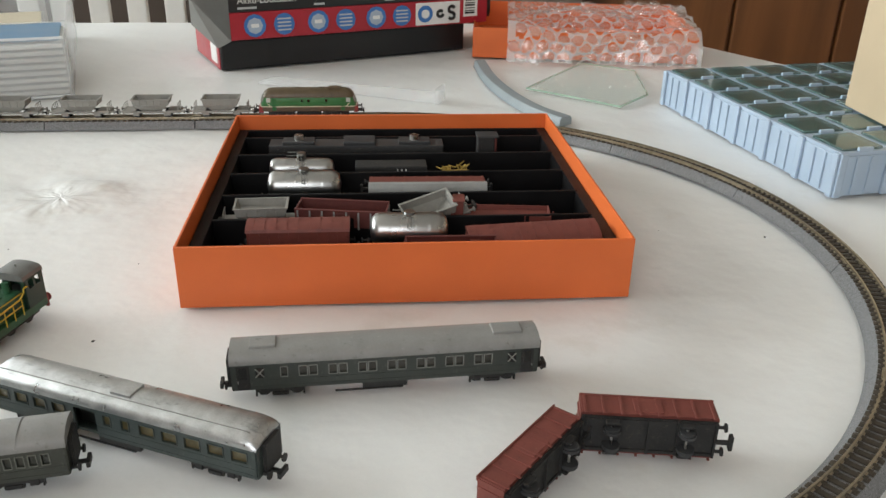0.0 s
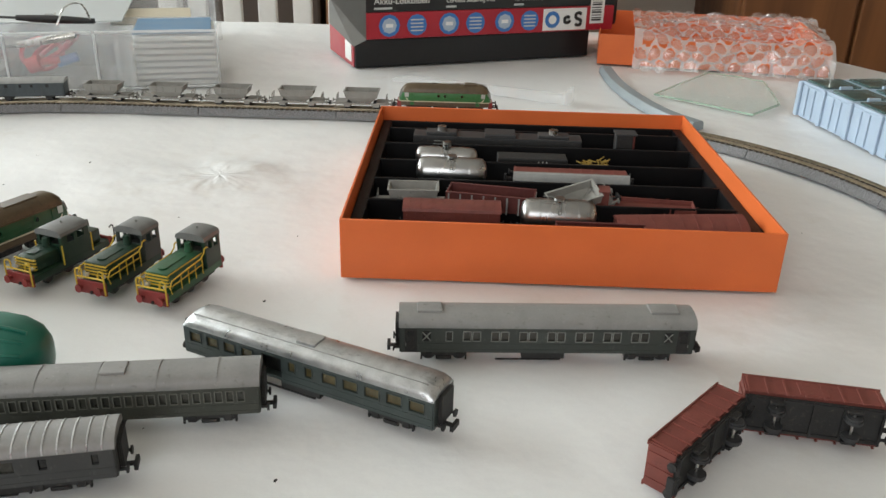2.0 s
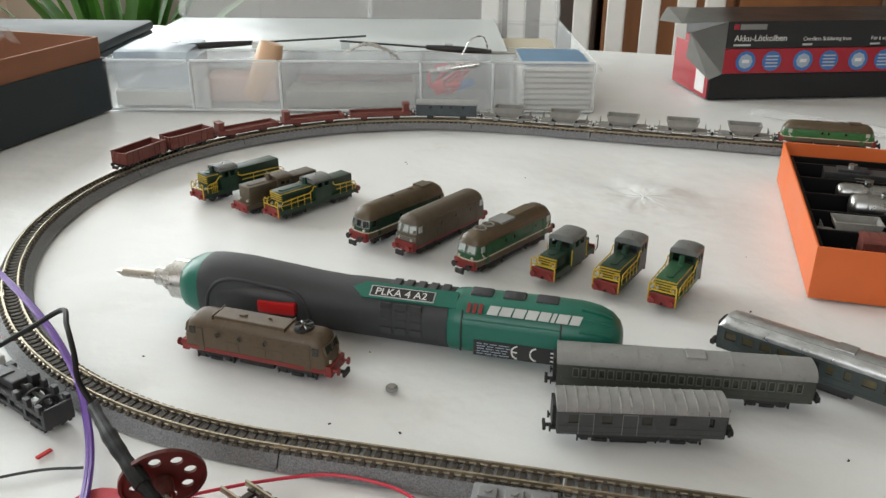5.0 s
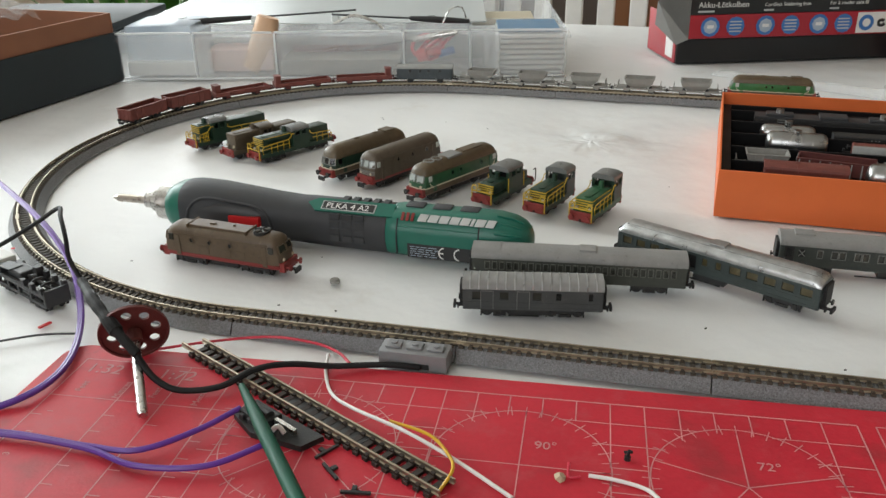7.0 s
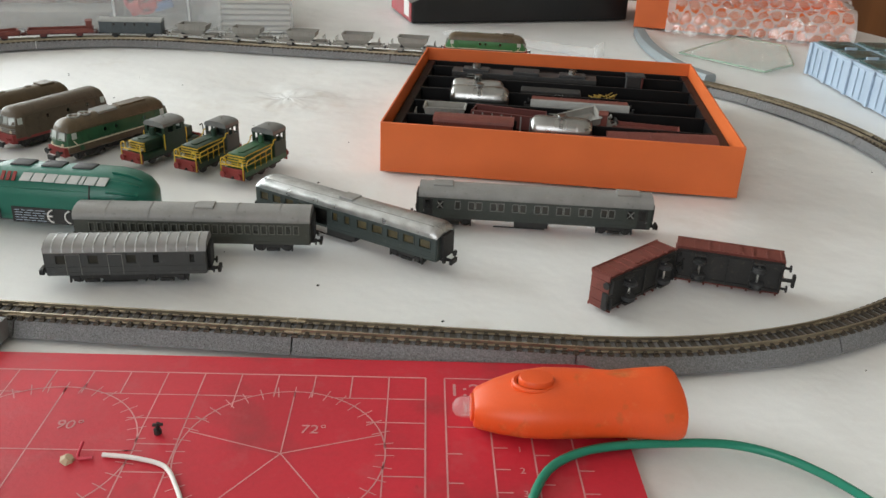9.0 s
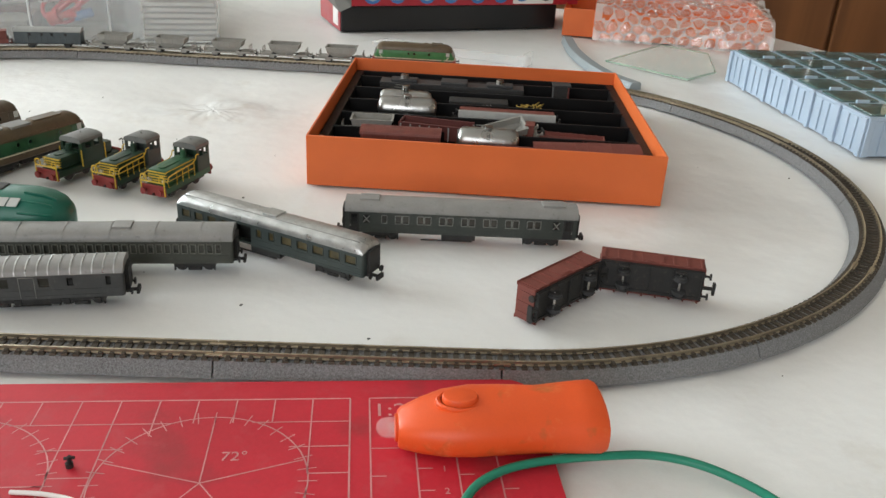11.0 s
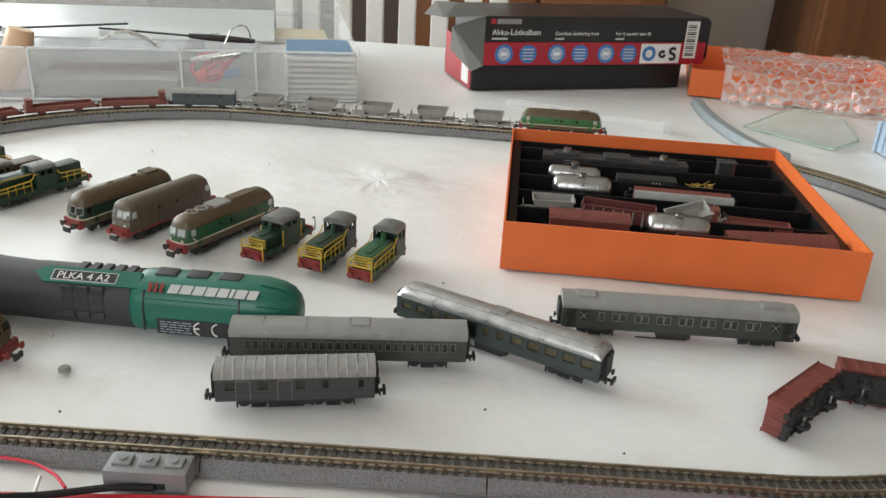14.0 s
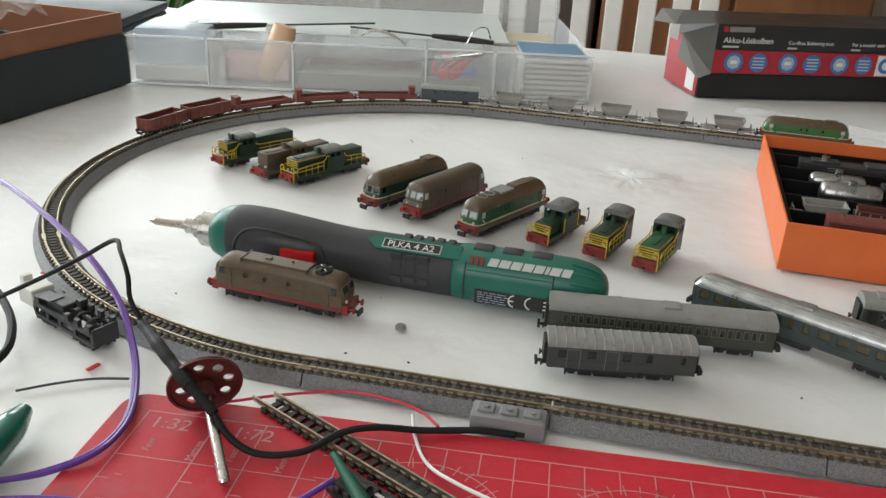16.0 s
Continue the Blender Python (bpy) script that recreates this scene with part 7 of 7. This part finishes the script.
part("cable", tube(B(), [(-.52, -.235, .006), (-.475, -.240, .012), (-.440, -.262, .012), (-.420, -.283, .010), (-.413, -.300, .008), (-.418, -.322, .005), (-.438, -.360, .004), (-.48, -.41, .004)], .0024, 8, 8), M_BLACKWIRE, ob, smooth=True)


def green_handle(label, a, b, r, material):
    a, b = Vector(a), Vector(b)
    ob = thing("screwdriver", label, "screwdriver")
    part("handle", tube(B(), [a, a.lerp(b, .3), a.lerp(b, .7), b], r, 10, 5, lambda t: .45 + .55 * min(1, 3.5 * t + .1)), material, ob, smooth=True)
    part("blade", tube(B(), [b, b + (b - a).normalized() * .05], .0016, 8, 3), M_STEEL, ob)
    return ob


green_handle("green translucent handled screwdriver lying on the cloth", (-.366, -.336, .010), (-.352, -.395, .0080), .0078, M_TEALCLEAR)
green_handle("dark green translucent stick leaning over the mat", (-.2145, -.323, .0140), (-.115, -.426, .0120), .0034, M_GREENCLEAR)


def chassis():
    ob = thing("loco_chassis", "dark grey model locomotive chassis with a white end block", "model part", pose(-.408, -.250, 0, 0, 0, -21))
    for y in (-.0070, .0070):
        fr = B()
        box(fr, -.026, .034, y - .0009, y + .0009, .0095, .0125, .0003)
        box(fr, -.026, .034, y - .0009, y + .0009, .0035, .0055, .0003)
        for x in (-.0255, -.012, .001, .016, .0335):
            box(fr, x - .0014, x + .0014, y - .0009, y + .0009, .0055, .0095, .0002)
        part("side_frame", fr, M_CHASSIS, ob)
    part("deck", box(B(), -.024, .004, -.0060, .0060, .0095, .0120, .0005), M_CHASSIS, ob)
    part("motor_block", box(B(), -.016, .002, -.0050, .0050, .0120, .0172, .0010), M_CHASSIS, ob)
    part("cover_plate", box(B(), -.024, -.006, -.0070, .0020, .0176, .0186, .0004), M_CHASSIS, ob).rotation_euler = (0, radians(-6), 0)
    part("white_block", box(B(), -.044, -.028, -.0072, .0072, .006, .0175, .0012), M_WHITECARD, ob)
    part("white_lug", box(B(), -.048, -.044, -.0030, .0030, .009, .0205, .0006), M_WHITECARD, ob)
    for x in (-.016, .022):
        bogie(ob, x, .013)
    # open end cradle with rings and lugs
    for x in (.013, .024):
        part("cradle_ring", tube(B(), [(x, .0058 * math.cos(a * .45), .0100 + .0052 * math.sin(a * .45)) for a in range(15)], .0009, 6, 2), M_CHASSIS, ob)
    for x in (.010, .020, .031):
        for y in (-.0072, .0072):
            part("lug", box(B(), x - .0020, x + .0020, y - .0013, y + .0013, .0125, .0168, .0004), M_CHASSIS, ob)
    part("end_plate", box(B(), .0335, .0350, -.0078, .0078, .0040, .0150, .0004), M_CHASSIS, ob)
    part("gear", cyl(B(), (.008, -.0015, .0125), (.008, .0015, .0125), .0040, n=16), M_UNDER, ob)
    part("worm_shaft", cyl(B(), (.002, 0, .0140), (.030, 0, .0130), .0011, n=10), M_UNDER, ob)
    for x, y0, y1, z0, z1 in ((-.022, -.0078, -.0030, .0120, .0165), (-.020, .0030, .0078, .0120, .0160), (.004, .0030, .0078, .0125, .0190)):
        part("bracket", box(B(), x - .0025, x + .0025, y0, y1, z0, z1, .0005), M_CHASSIS, ob)
    return ob


chassis()
# crumbs
single("crumb", cyl(B(), (0, 0, 0), (.001, 0, .0018), .0030, .0016, n=7), M_BEIGE, "dirty beige crumb lying on the red mat", "crumb", pose(-.0575, -.3325, .0030))
single("round_disc", cyl(cyl(B(), (0, 0, 0), (0, 0, .0018), .0033, n=16), (0, 0, .0018), (0, 0, .0026), .0025, n=16), M_HOPPER, "small round pale grey disc on the cloth", "disc", pose(-.2305, -.1815, 0))
single("red_offcut", box(B(), -.004, .004, -.0012, .0012, 0, .001, .0003), M_REDPLASTIC, "tiny red plastic offcut on the cloth", "offcut", pose(-.371, -.281, 0, 0, 0, 75))
single("red_offcut", box(B(), -.003, .003, -.0010, .0010, 0, .001, .0003), M_REDPLASTIC, "tiny red plastic offcut on the cloth", "offcut", pose(-.472, -.195, 0, 0, 0, 20))
rg = random.Random(21)
bm = B()
for k in range(30):
    x, y = rg.uniform(-.4, .4), rg.uniform(-.24, .3)
    if -.01 < x < .26 and 0 < y < .26:
        continue
    r = rg.uniform(.0002, .0005)
    box(bm, -r * 1.6, r * 1.6, -r, r, 0, r, m=pose(x, y, 0, 0, 0, rg.uniform(0, 180)))
single("dust_specks", bm, M_UNDER, "dark dust specks scattered on the cloth", "dust", kind="stuff")
